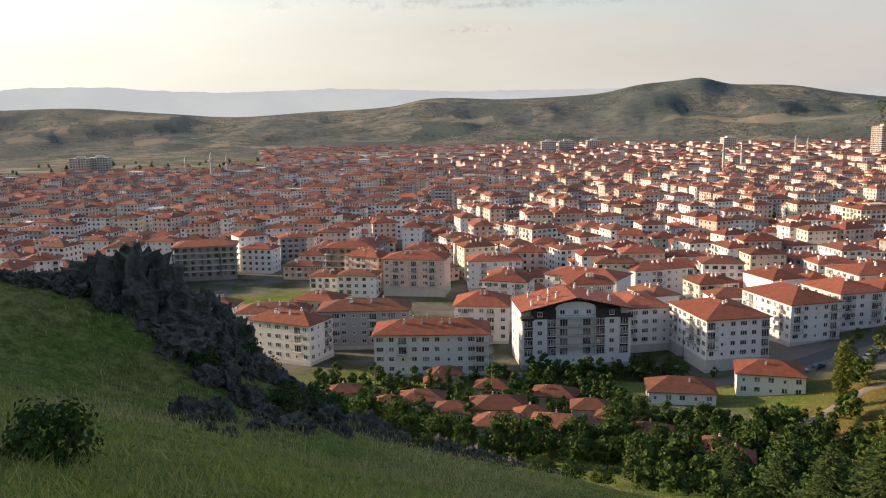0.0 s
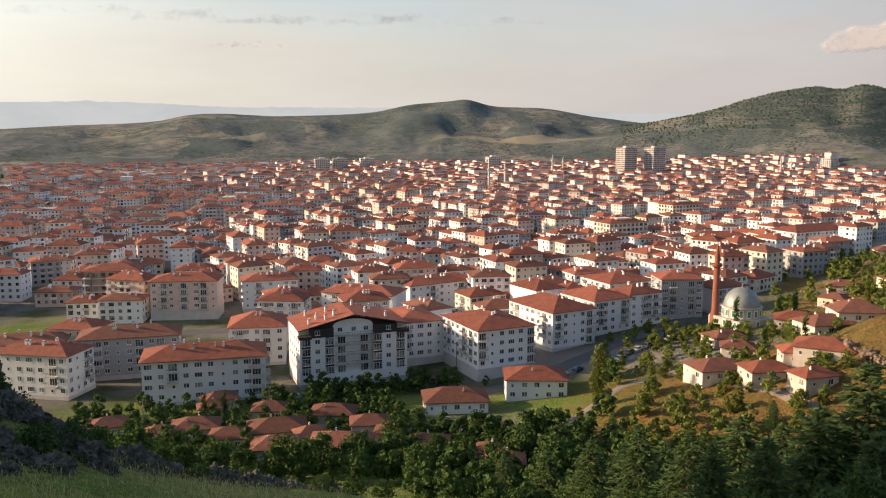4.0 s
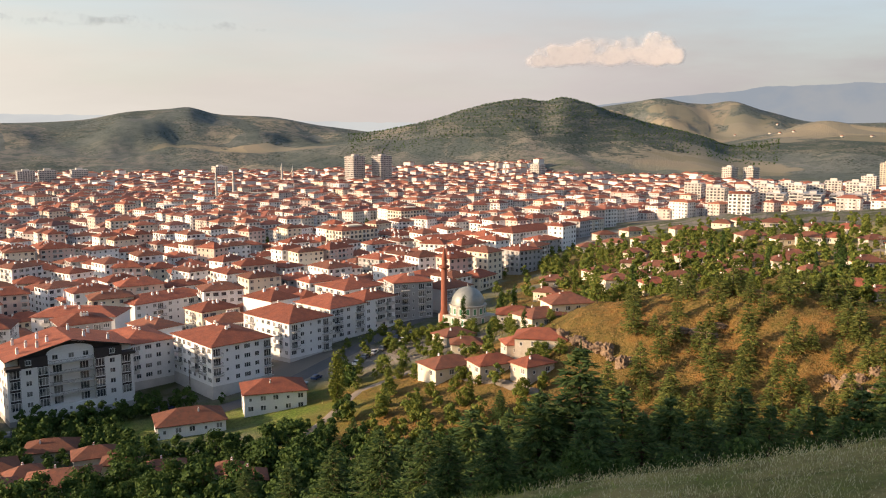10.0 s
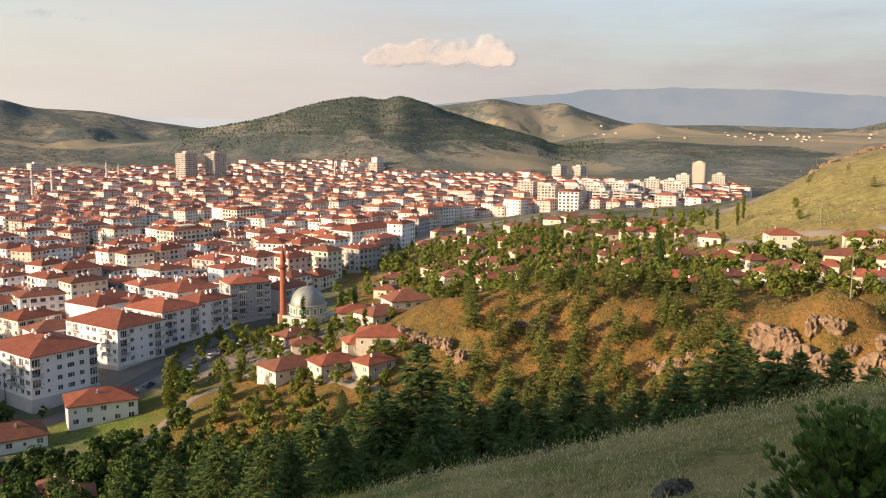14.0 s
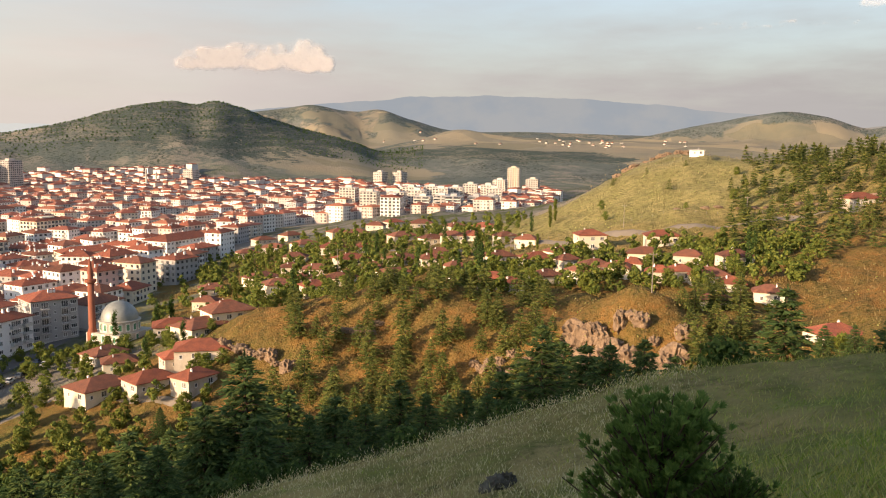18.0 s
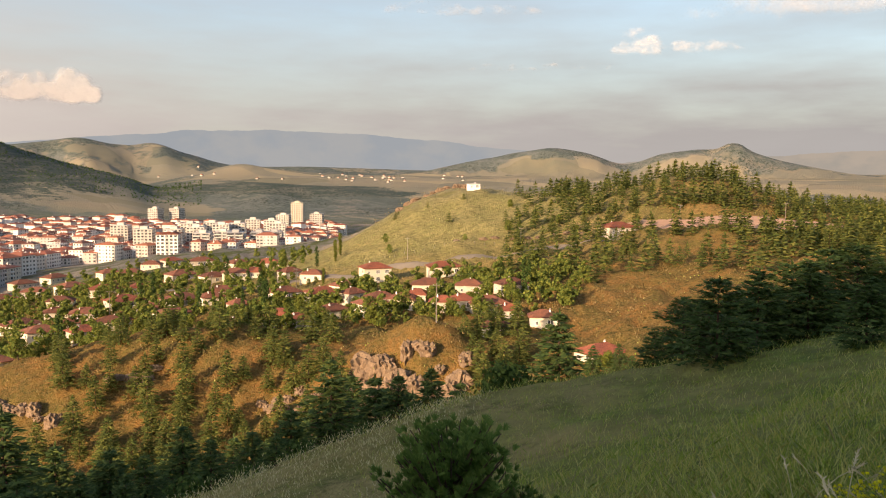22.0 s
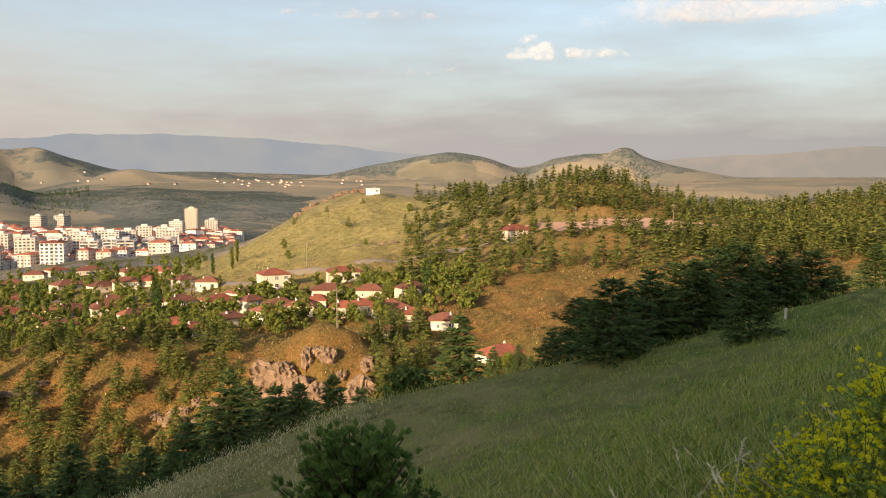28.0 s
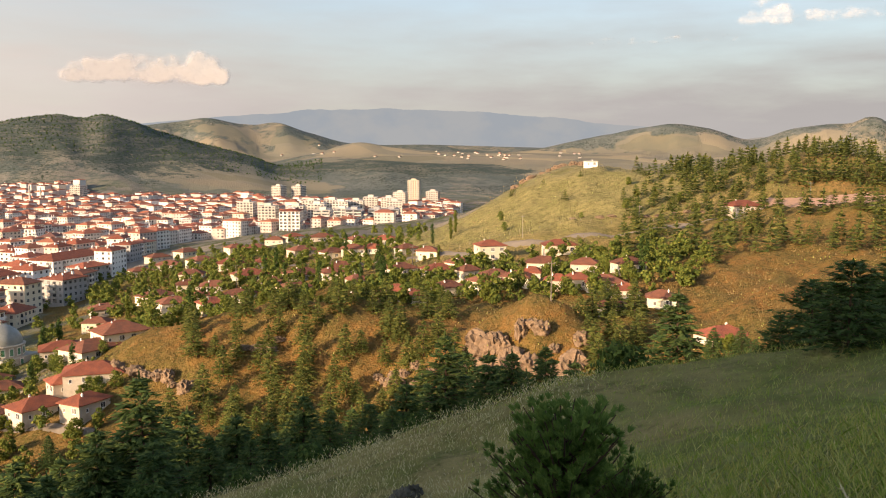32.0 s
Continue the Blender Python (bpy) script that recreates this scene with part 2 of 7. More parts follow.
def bump(x, y, heading, r, high, wide, deep, turn=0.0, power=1.0):
    """A rounded hill r metres out on a heading; wide: across the view, deep: along it."""
    h = math.radians(heading)
    cx, cy = r * math.sin(h), r * math.cos(h)
    k = h + math.radians(turn)
    a = ((x - cx) * math.cos(k) - (y - cy) * math.sin(k)) / wide
    b = ((x - cx) * math.sin(k) + (y - cy) * math.cos(k)) / deep
    return high * np.exp(-0.5 * (a * a + b * b) ** power)


def smooth_max(a, b, k):
    return 0.5 * (a + b + np.sqrt((a - b) ** 2 + k * k))


def waves(x, y, scale, seed, octaves=4):
    """Cheap smooth noise about -1 to 1: sums of turned sine sheets."""
    rnd = random.Random(seed)
    total, amp, size = 0.0, 1.0, scale
    for _ in range(octaves):
        for _ in range(3):
            a, p, q = rnd.uniform(0, 6.283), rnd.uniform(0, 6.283), rnd.uniform(0.8, 1.25)
            d = (x * math.cos(a) + y * math.sin(a)) / size * 6.283 * q
            e = (y * math.cos(a) - x * math.sin(a)) / size * 4.1 * q
            total = total + amp * np.sin(d + p + 1.3 * np.sin(e + q)) / 3
        amp, size = amp * 0.5, size * 0.47
    return total


def step(v, a, b):
    t = np.clip((v - a) / (b - a), 0, 1)
    return t * t * (3 - 2 * t)


# ridges beyond the town: distance, depth before and behind the crest, headings and heights of the crest
RIDGES = (
    (2700, 430, 420, ((-60, 80), (-38, 96), (-27, 110), (-23, 112), (-18, 94), (-13.5, 80), (-8.4, 92), (-3.2, 106), (-1.3, 124), (4.5, 122), (10.4, 134),
                      (13.2, 158), (15.6, 168), (16.7, 174), (18.4, 155), (22, 146), (25.6, 118), (30, 90), (36, 40))),
    (2300, 350, 380, ((23, 20), (26.4, 64), (29.4, 100), (32.8, 131), (34.8, 156), (36.6, 174), (38.8, 186), (40.2, 179), (41.3, 188), (43, 173), (45.1, 143),
                      (47.9, 112), (50.5, 84), (52.4, 50), (54.5, 16))),
    (2060, 120, 190, ((9, 10), (14.7, 30), (19.9, 48), (26, 60), (31, 62), (36, 48), (40, 14))),
    (3300, 300, 420, ((38, 120), (43.7, 198), (45.6, 212), (47.6, 229), (49.7, 209), (50.7, 207), (51.9, 215), (54.1, 178), (56.6, 140), (62, 134), (70, 122), (80, 100))),
    (2750, 190, 240, ((52, 30), (54.5, 84), (56, 118), (57.4, 132), (59.6, 116), (62, 104), (66, 78), (72, 40))),
    (2180, 190, 200, ((47.5, 12), (50.6, 40), (53.6, 60), (58, 76), (61.6, 70), (66, 52), (71, 24))),
    (2900, 170, 300, ((69, 110), (74.2, 166), (76.2, 186), (78.1, 198), (80.3, 184), (83, 146), (85.6, 181), (87.6, 193), (88.8, 196), (89.5, 212), (90.1, 211),
                      (90.9, 186), (93.5, 146), (98.5, 102), (104, 74))),
)


def crest(head, knots):
    """The crest's height at a heading, rounded between the knots; it runs out at both ends."""
    hs = np.array([k[0] for k in knots], float)
    zs = np.array([k[1] for k in knots], float)
    grad = np.gradient(zs, hs)
    i = np.clip(np.searchsorted(hs, head) - 1, 0, len(hs) - 2)
    d = hs[i + 1] - hs[i]
    t = np.clip((head - hs[i]) / d, 0, 1)
    a, b = (1 + 2 * t) * (1 - t) ** 2, t * t * (3 - 2 * t)
    z = a * zs[i] + b * zs[i + 1] + d * t * (1 - t) * ((1 - t) * grad[i] - t * grad[i + 1]) * 0.8
    return z * step(head, hs[0] - 5, hs[0]) * (1 - step(head, hs[-1], hs[-1] + 5))


def ground(x, y):
    x, y = np.asarray(x, float), np.asarray(y, float)
    r = np.hypot(x, y)
    u = x * DOWN[0] + y * DOWN[1]
    near = 75.9 - 0.466 * u + 0.5 * waves(x, y, 26, 3) * step(r, 5, 25) + 0.06 * waves(x, y, 4, 8, 3)
    near = 100 - smooth_max(100 - near, 6.0, 8)
    # up to the left of the camera: two unseen rises, added to shade the slope
    near = near + (bump(x, y, -47, 140, 48, 20, 34, -14) + bump(x, y, -66, 95, 35, 23, 30)) * step(r, 25, 70) + bump(x, y, -20, 57, 5, 8, 6) \
        + bump(x, y, 57, 42, 3.0, 16, 11, 0, 1.4) + bump(x, y, 84, 46, 1.7, 14, 13, 0, 1.4)
    rise = 30 + 0.09 * x - 0.12 * y
    rise = 62 - smooth_max(62 - rise, 0, 9)
    out = 1 - step(r, 560, 900)
    land = (smooth_max(rise - 6 + 5.5 * step(rise, 12, 26), 0.0, 10) - 2.5) * out - bump(x, y, 19.5, 232, 4, 34, 30)
    # the brown spur, its hump and the gully before it
    land = land + bump(x, y, 50, 232, 10, 30, 15, 8) + bump(x, y, 57, 218, 2.5, 18, 14, 8) + bump(x, y, 68.5, 195, 8.5, 14, 12) + bump(x, y, 69, 195, 6.5, 10, 8) \
        + bump(x, y, 42.5, 246, 2.5, 13, 14) - bump(x, y, 50, 168, 13, 52, 24) - bump(x, y, 66, 150, 5, 24, 18)
    # the grassy hill and the wooded one
    land = land + bump(x, y, 70.6, 490, 19, 35, 75) - bump(x, y, 61, 560, 9, 42, 80) + bump(x, y, 75.5, 500, 7, 38, 70) + bump(x, y, 84, 462, 14, 40, 55) \
        + bump(x, y, 89, 470, 13, 28, 60) + bump(x, y, 109, 540, 14, 60, 80)
    land = land + out * (1.0 * waves(x, y, 70, 5) + 1.1 * waves(x, y, 27, 6) + 0.7 * waves(x, y, 11, 7, 3) * (1 - step(r, 300, 400))) * step(rise, 10, 30)
    near_hill = smooth_max(near, land, 5)
    # hills beyond the town, with gullies down their flanks
    ridge = 0.0
    if r.max() > 1400:
        head = np.degrees(np.arctan2(x, y))
        fold = waves(x, y, 360, 11, 5)
        for mid, before, behind, knots in RIDGES:
            off = r - mid + 20 * fold
            fall = np.exp(-0.5 * np.abs(off / np.where(off < 0, before, behind)) ** 2.2)
            ridge = ridge + np.maximum(crest(head, knots) * fall * (1 + (0.3 if mid > 2600 else 0.12) * fold * (1 - fall)), 0) ** 5
        ridge = ridge ** 0.2
    far = step(r, 1600, 2300)
    east = step(np.degrees(np.arctan2(x, y)), 46, 56)
    plain = far * (16 + 40 * step(r, 2600, 4700) * (1 - east)) + east * (84 * step(r, 1650, 2800) + 30 * step(r, 2800, 4600))
    ridge = ridge + far * (2.0 * waves(x, y, 420, 12, 4) + 1.5 * waves(x, y, 130, 13, 3)) * (1 - step(ridge, 40, 110))
    return near_hill + smooth_max(ridge, plain, 14) - 7


HEADS = np.concatenate([np.arange(-36, 118.01, 0.3), np.arange(120, 324, 4.0)])
RINGS = np.concatenate([np.geomspace(0.4, 100, 186)[:-1], np.geomspace(100, 420, 110)[:-1], np.geomspace(420, 4980, 96)])
RELIEF = ground(RINGS[:, None] * np.sin(np.radians(HEADS)), RINGS[:, None] * np.cos(np.radians(HEADS)))


def height(x, y):
    """The height of the ground's own sheet under a point."""
    h, r = (math.degrees(math.atan2(x, y)) + 36) % 360 - 36, max(math.hypot(x, y), 0.41)
    i = min(int(np.searchsorted(RINGS, r, "right")) - 1, len(RINGS) - 2)
    j = min(int(np.searchsorted(HEADS, h, "right")) - 1, len(HEADS) - 2)
    a = (r - RINGS[i]) / (RINGS[i + 1] - RINGS[i])
    b = (h - HEADS[j]) / (HEADS[j + 1] - HEADS[j])
    low, high = RELIEF[i], RELIEF[i + 1]
    return float((1 - a) * ((1 - b) * low[j] + b * low[j + 1]) + a * ((1 - b) * high[j] + b * high[j + 1]))


def at(heading, r):
    h = radians(heading)
    return r * math.sin(h), r * math.cos(h)


def mesh_of(name, verts, faces, mats, index=None, smooth=False):
    me = bpy.data.meshes.new(name)
    me.from_pydata(verts, [], faces)
    for m in mats:
        me.materials.append(m)
    if index is not None:
        me.polygons.foreach_set("material_index", np.asarray(index, np.int32))
    if smooth:
        me.polygons.foreach_set("use_smooth", np.ones(len(me.polygons), bool))
    me.update()
    return me


def terrain():
    heads, rings = np.radians(HEADS), RINGS
    hh, rr = np.meshgrid(heads, rings)
    x, y, z = rr * np.sin(hh), rr * np.cos(hh), RELIEF
    n, k = len(rings), len(heads)
    co = np.stack([x, y, z], -1).reshape(-1, 3)
    i, j = np.meshgrid(np.arange(n - 1), np.arange(k), indexing="ij")
    j2 = (j + 1) % k
    quads = np.stack([i * k + j, (i + 1) * k + j, (i + 1) * k + j2, i * k + j2], -1).reshape(-1, 4)
    me = bpy.data.meshes.new("ground")
    cap = len(co)
    co = np.concatenate([co, [[0, 0, height(0, 0)]]])
    me.vertices.add(len(co))
    me.vertices.foreach_set("co", co.ravel())
    tri = np.stack([np.full(k, cap), np.arange(k), (np.arange(k) + 1) % k], -1)
    loops = np.concatenate([quads[:, ::-1].ravel(), tri[:, ::-1].ravel()]).astype(np.int32)
    starts = np.concatenate([np.arange(len(quads)) * 4, len(quads) * 4 + np.arange(k) * 3]).astype(np.int32)
    me.loops.add(len(loops))
    me.loops.foreach_set("vertex_index", loops)
    me.polygons.add(len(starts))
    me.polygons.foreach_set("loop_start", starts)
    me.polygons.foreach_set("use_smooth", np.ones(len(starts), bool))
    # what grows or lies where: dry soil of the spur, town ground, far fields
    x, y = co[:, 0], co[:, 1]
    r, head = np.hypot(x, y), np.degrees(np.arctan2(x, y))
    u = x * DOWN[0] + y * DOWN[1]
    ragged = waves(x, y, 40, 21)
    town = step(u + 10 * ragged, 165, 185) * (1 - step(head + 4 * ragged + 0.0 * r, 34, 40) * (1 - step(r, 430, 560))) \
        * (1 - step(r + 60 * ragged, 1600, 1760)) * (1 - step(head, 17, 23) * (1 - step(r, 232, 258)))
    town = town * (1 - 0.95 * bump(x, y, -11, 352, 1.0, 50, 24, 0, 2)) * (1 - 0.9 * bump(x, y, 5, 226, 1.0, 75, 16, 0, 2))
    grassy = np.clip(bump(x, y, 70, 450, 1.8, 85, 95) - 0.25, 0, 1)
    grassy = np.maximum(grassy, bump(x, y, 56, 33, 1.3, 17, 15, 0, 1.3) * np.clip(0.65 + 0.5 * waves(x, y, 9, 35), 0, 1))
    front = 1 - step(head + 3 * ragged, 22, 30)
    soil = step(0.466 * u - 75.4 + ground(x, y) + ragged, 2, 7) * (1 - town) * (1 - step(r, 520, 800)) * (1 - front)
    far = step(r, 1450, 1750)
    wood = np.clip(bump(x, y, 41.5, 2330, 1.9, 330, 420, 0, 1.8) + bump(x, y, 59.5, 2150, 1.8, 300, 130, 0, 2) + 0.3 * waves(x, y, 160, 31) - 0.15, 0, 1) * far
    wood = np.maximum(wood, 0.55 * np.clip(waves(head * 34, r * 0.9, 520, 36) + 0.1, 0, 1) * far * (1 - step(head, 27, 31)))
    strips = step(waves(head * 30, r * 1.5, 700, 33), 0.28, 0.4) * (1 - step(head, 6, 10))
    field = np.clip(bump(x, y, 20.5, 2080, 1.9, 200, 42, 8, 2) + bump(x, y, 49.5, 1850, 1.6, 190, 150, 0, 2) + bump(x, y, 76, 2350, 1.3, 900, 330, 0, 2)
                    + bump(x, y, 28, 2800, 1.3, 110, 60, 0, 2) + bump(x, y, 103, 2500, 0.9, 700, 220, 0, 2)
                    + bump(x, y, 51, 3000, 0.9, 420, 230, 0, 2) + bump(x, y, 64, 2750, 1.0, 330, 200, 0, 2) + 0.8 * strips + 0.12 * waves(x, y, 500, 33) - 0.3, 0, 1) * far
    dry = step(head, 50, 60) * step(r, 2300, 2380) * (1 - step(r, 2760, 2860)) + step(head, 92, 97) * step(r, 1900, 2100)
    field = np.maximum(field, np.clip(dry * (0.75 + 0.5 * waves(head * 40, r * 2.2, 620, 37)), 0, 1))
    for name, val in (("wood", wood), ("field", field), ("town", town), ("soil", soil), ("far", far), ("grassy", grassy)):
        at_ = me.attributes.new(name, "FLOAT", "POINT")
        at_.data.foreach_set("value", np.clip(val, 0, 1).astype(np.float32))
    me.update()
    me.validate()
    return me


def ground_material():
    m, nt, links, bsdf = nodes_of("hillside_and_valley")

    def attr(name, ragged=None):
        """What the ground sheet says; ragged: a noise that breaks up the edge."""
        a = nt.new("ShaderNodeAttribute")
        a.attribute_name = name
        if ragged is None:
            return a.outputs["Fac"]
        total = nt.new("ShaderNodeMath")
        total.operation = "MULTIPLY_ADD"
        total.inputs[1].default_value = 0.5
        links.new(ragged, total.inputs[0])
        links.new(a.outputs["Fac"], total.inputs[2])
        edge = nt.new("ShaderNodeMapRange")
        edge.inputs["From Min"].default_value, edge.inputs["From Max"].default_value = 0.66, 0.78
        links.new(total.outputs[0], edge.inputs["Value"])
        return edge.outputs["Result"]

    mottled = noise_of(nt, links, 0.11, 6, 0.7, 0.42, 0.60)
    tufts = noise_of(nt, links, 1.3, 5, 0.75, 0.38, 0.66)
    fine = noise_of(nt, links, 6.0, 4, 0.7, 0.3, 0.7)
    blotch = noise_of(nt, links, 0.32, 6, 0.75, 0.44, 0.60)
    meadow = mixed(nt, links, (0.165, 0.25, 0.045), (0.285, 0.29, 0.095), mottled)
    meadow = mixed(nt, links, meadow, (0.075, 0.115, 0.024), tufts)
    spur_m = noise_of(nt, links, 0.055, 7, 0.72, 0.42, 0.58)
    spur = mixed(nt, links, (0.29, 0.142, 0.042), (0.145, 0.125, 0.03), spur_m)
    spur = mixed(nt, links, spur, (0.062, 0.066, 0.018), blotch)
    spur = mixed(nt, links, spur, (0.27, 0.175, 0.068), tufts)
    # dry grass ground, made paler with grazing sun put into the colour
    straw = mixed(nt, links, (0.38, 0.33, 0.14), (0.24, 0.24, 0.08), spur_m)
    straw = mixed(nt, links, straw, (0.11, 0.115, 0.035), blotch)
    straw = mixed(nt, links, straw, (0.34, 0.285, 0.13), tufts)
    yard = noise_of(nt, links, 0.05, 5, 0.65, 0.42, 0.58)
    built = mixed(nt, links, (0.175, 0.168, 0.158), (0.085, 0.10, 0.045), yard)
    built = mixed(nt, links, built, (0.26, 0.23, 0.20), noise_of(nt, links, 0.013, 3, 0.6, 0.52, 0.6))
    fields = noise_of(nt, links, 0.0042, 3, 0.5, 0.52, 0.545)
    shrub = noise_of(nt, links, 0.03, 7, 0.78, 0.44, 0.60)
    # far ground paled and cooled: distance haze is put into its colours
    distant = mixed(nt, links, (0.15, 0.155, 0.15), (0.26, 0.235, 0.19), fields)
    warp = nt.new("ShaderNodeTexNoise")
    warp.inputs["Scale"].default_value = 0.004
    geo = nt.new("ShaderNodeNewGeometry")
    links.new(geo.outputs["Position"], warp.inputs["Vector"])
    bend = nt.new("ShaderNodeVectorMath")
    bend.operation = "MULTIPLY_ADD"
    bend.inputs[1].default_value = (240, 240, 0)
    links.new(warp.outputs["Color"], bend.inputs[0])
    links.new(geo.outputs["Position"], bend.inputs[2])
    flat = nt.new("ShaderNodeVectorMath")
    flat.operation = "MULTIPLY"
    flat.inputs[1].default_value = (1, 0.55, 0)
    links.new(bend.outputs[0], flat.inputs[0])
    plots = nt.new("ShaderNodeTexVoronoi")
    plots.inputs["Scale"].default_value = 0.0105
    links.new(flat.outputs[0], plots.inputs["Vector"])
    split = nt.new("ShaderNodeSeparateColor")
    links.new(plots.outputs["Color"], split.inputs[0])
    crop = nt.new("ShaderNodeValToRGB")
    crop.color_ramp.interpolation = "CONSTANT"
    hazed_tones = ((0.145, 0.16, 0.155), (0.11, 0.13, 0.127), (0.21, 0.20, 0.172), (0.092, 0.115, 0.11), (0.28, 0.25, 0.19), (0.138, 0.15, 0.145), (0.178, 0.173, 0.156))
    while len(crop.color_ramp.elements) < len(hazed_tones):
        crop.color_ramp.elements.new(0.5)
    for q, c in enumerate(hazed_tones):
        crop.color_ramp.elements[q].position, crop.color_ramp.elements[q].color = q / len(hazed_tones), (*c, 1)
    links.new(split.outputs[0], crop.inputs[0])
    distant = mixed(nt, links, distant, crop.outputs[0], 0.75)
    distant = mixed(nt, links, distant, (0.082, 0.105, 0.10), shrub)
    dots = noise_of(nt, links, 0.16, 3, 0.6, 0.52, 0.60)
    groves = nt.new("ShaderNodeMath")
    groves.operation = "MULTIPLY"
    links.new(dots, groves.inputs[0])
    links.new(noise_of(nt, links, 0.008, 4, 0.6, 0.40, 0.56), groves.inputs[1])
    distant = mixed(nt, links, distant, (0.045, 0.06, 0.045), groves.outputs[0])
    cut = noise_of(nt, links, 0.006, 4, 0.6, 0.44, 0.60)
    gold = mixed(nt, links, mixed(nt, links, (0.36, 0.295, 0.175), (0.27, 0.235, 0.155), cut), crop.outputs[0], 0.6)
    distant = mixed(nt, links, distant, gold, attr("field", noise_of(nt, links, 0.012, 3, 0.5, 0.3, 0.7)))
    layered = nt.new("ShaderNodeMapping")
    layered.inputs["Scale"].default_value = (0.012, 0.012, 0.11)
    links.new(geo.outputs["Position"], layered.inputs["Vector"])
    # scrub greyed likewise, haze in its colour
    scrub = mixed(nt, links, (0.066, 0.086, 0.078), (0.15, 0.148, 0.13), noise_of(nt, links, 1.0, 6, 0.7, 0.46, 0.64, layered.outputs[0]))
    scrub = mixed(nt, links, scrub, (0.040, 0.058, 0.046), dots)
    scrub = mixed(nt, links, scrub, (0.25, 0.22, 0.17), noise_of(nt, links, 0.07, 5, 0.7, 0.60, 0.70))
    distant = mixed(nt, links, distant, scrub, attr("wood", noise_of(nt, links, 0.05, 5, 0.7, 0.3, 0.7)))
    col = mixed(nt, links, meadow, spur, attr("soil"))
    col = mixed(nt, links, col, straw, attr("grassy"))
    col = mixed(nt, links, col, built, attr("town"))
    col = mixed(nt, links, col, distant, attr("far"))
    links.new(col, bsdf.inputs["Base Color"])
    bsdf.inputs["Roughness"].default_value = 0.95
    bsdf.inputs["Specular IOR Level"].default_value = 0.1
    bumped(nt, links, bsdf, tufts, 0.5, 0.8)
    return m


M_GROUND = ground_material()
ground_ob = tagged(new("ground", terrain()), "grassy hillside falling to a town on a plain with hills beyond", "ground", kind="structure")
ground_ob.data.materials.append(M_GROUND)

# ---- building blocks ----


def thing(name, label, category, m=None, group="", kind=""):
    ob = tagged(new(name), label, category, group, kind)
    ob.empty_display_size = 0.5
    if m is not None:
        ob.matrix_world = m
    return ob


def child(name, me, parent, x=0.0, y=0.0, z=0.0, turn=0.0, label=""):
    ob = new(name, me)
    ob.parent = parent
    ob.location = (x, y, z)
    ob.rotation_euler = (0, 0, turn)
    if label:
        ob["label"] = label
    return ob


class Shape:
    """Collects boxes, prisms and quads into one mesh."""

    def __init__(self, *mats):
        self.v, self.f, self.i, self.mats = [], [], [], list(mats)

    def face(self, pts, mat=0):
        n = len(self.v)
        self.v += [tuple(p) for p in pts]
        self.f.append(tuple(range(n, n + len(pts))))
        self.i.append(mat)

    def box(self, x0, y0, z0, x1, y1, z1, mat=0, bottom=True):
        n = len(self.v)
        self.v += [(x0, y0, z0), (x1, y0, z0), (x1, y1, z0), (x0, y1, z0), (x0, y0, z1), (x1, y0, z1), (x1, y1, z1), (x0, y1, z1)]
        fs = [(4, 5, 6, 7), (0, 1, 5, 4), (1, 2, 6, 5), (2, 3, 7, 6), (3, 0, 4, 7)]
        if bottom:
            fs.append((3, 2, 1, 0))
        for f in fs:
            self.f.append(tuple(n + k for k in f))
            self.i.append(mat)

    def tube(self, pts, radii, sides=8, mat=0, cap=True):
        """A round bar through points."""
        n = len(self.v)
        for k, (p, rad) in enumerate(zip(pts, radii)):
            a = Vector(pts[max(k - 1, 0)])
            b = Vector(pts[min(k + 1, len(pts) - 1)])
            q = (b - a).to_track_quat("Z", "Y")
            for s in range(sides):
                w = 2 * math.pi * s / sides
                self.v.append(tuple(Vector(p) + q @ Vector((rad * math.cos(w), rad * math.sin(w), 0))))
        for k in range(len(pts) - 1):
            for s in range(sides):
                s2 = (s + 1) % sides
                self.f.append((n + k * sides + s, n + k * sides + s2, n + (k + 1) * sides + s2, n + (k + 1) * sides + s))
                self.i.append(mat)
        if cap:
            self.f.append(tuple(n + (len(pts) - 1) * sides + s for s in range(sides)))
            self.i.append(mat)

    def mesh(self, name, smooth=False, weld=True):
        """The mesh; weld joins corners that lie on one another."""
        if not weld:
            return mesh_of(name, self.v, self.f, self.mats, self.i, smooth)
        key, new_id, verts = {}, [], []
        for p in self.v:
            k = (round(p[0], 3), round(p[1], 3), round(p[2], 3))
            if k not in key:
                key[k] = len(verts)
                verts.append(p)
            new_id.append(key[k])
        faces, index = [], []
        for f, m in zip(self.f, self.i):
            g = [new_id[q] for q in f]
            if len(set(g)) == len(g):
                faces.append(tuple(g))
                index.append(m)
        return mesh_of(name, verts, faces, self.mats, index, smooth)


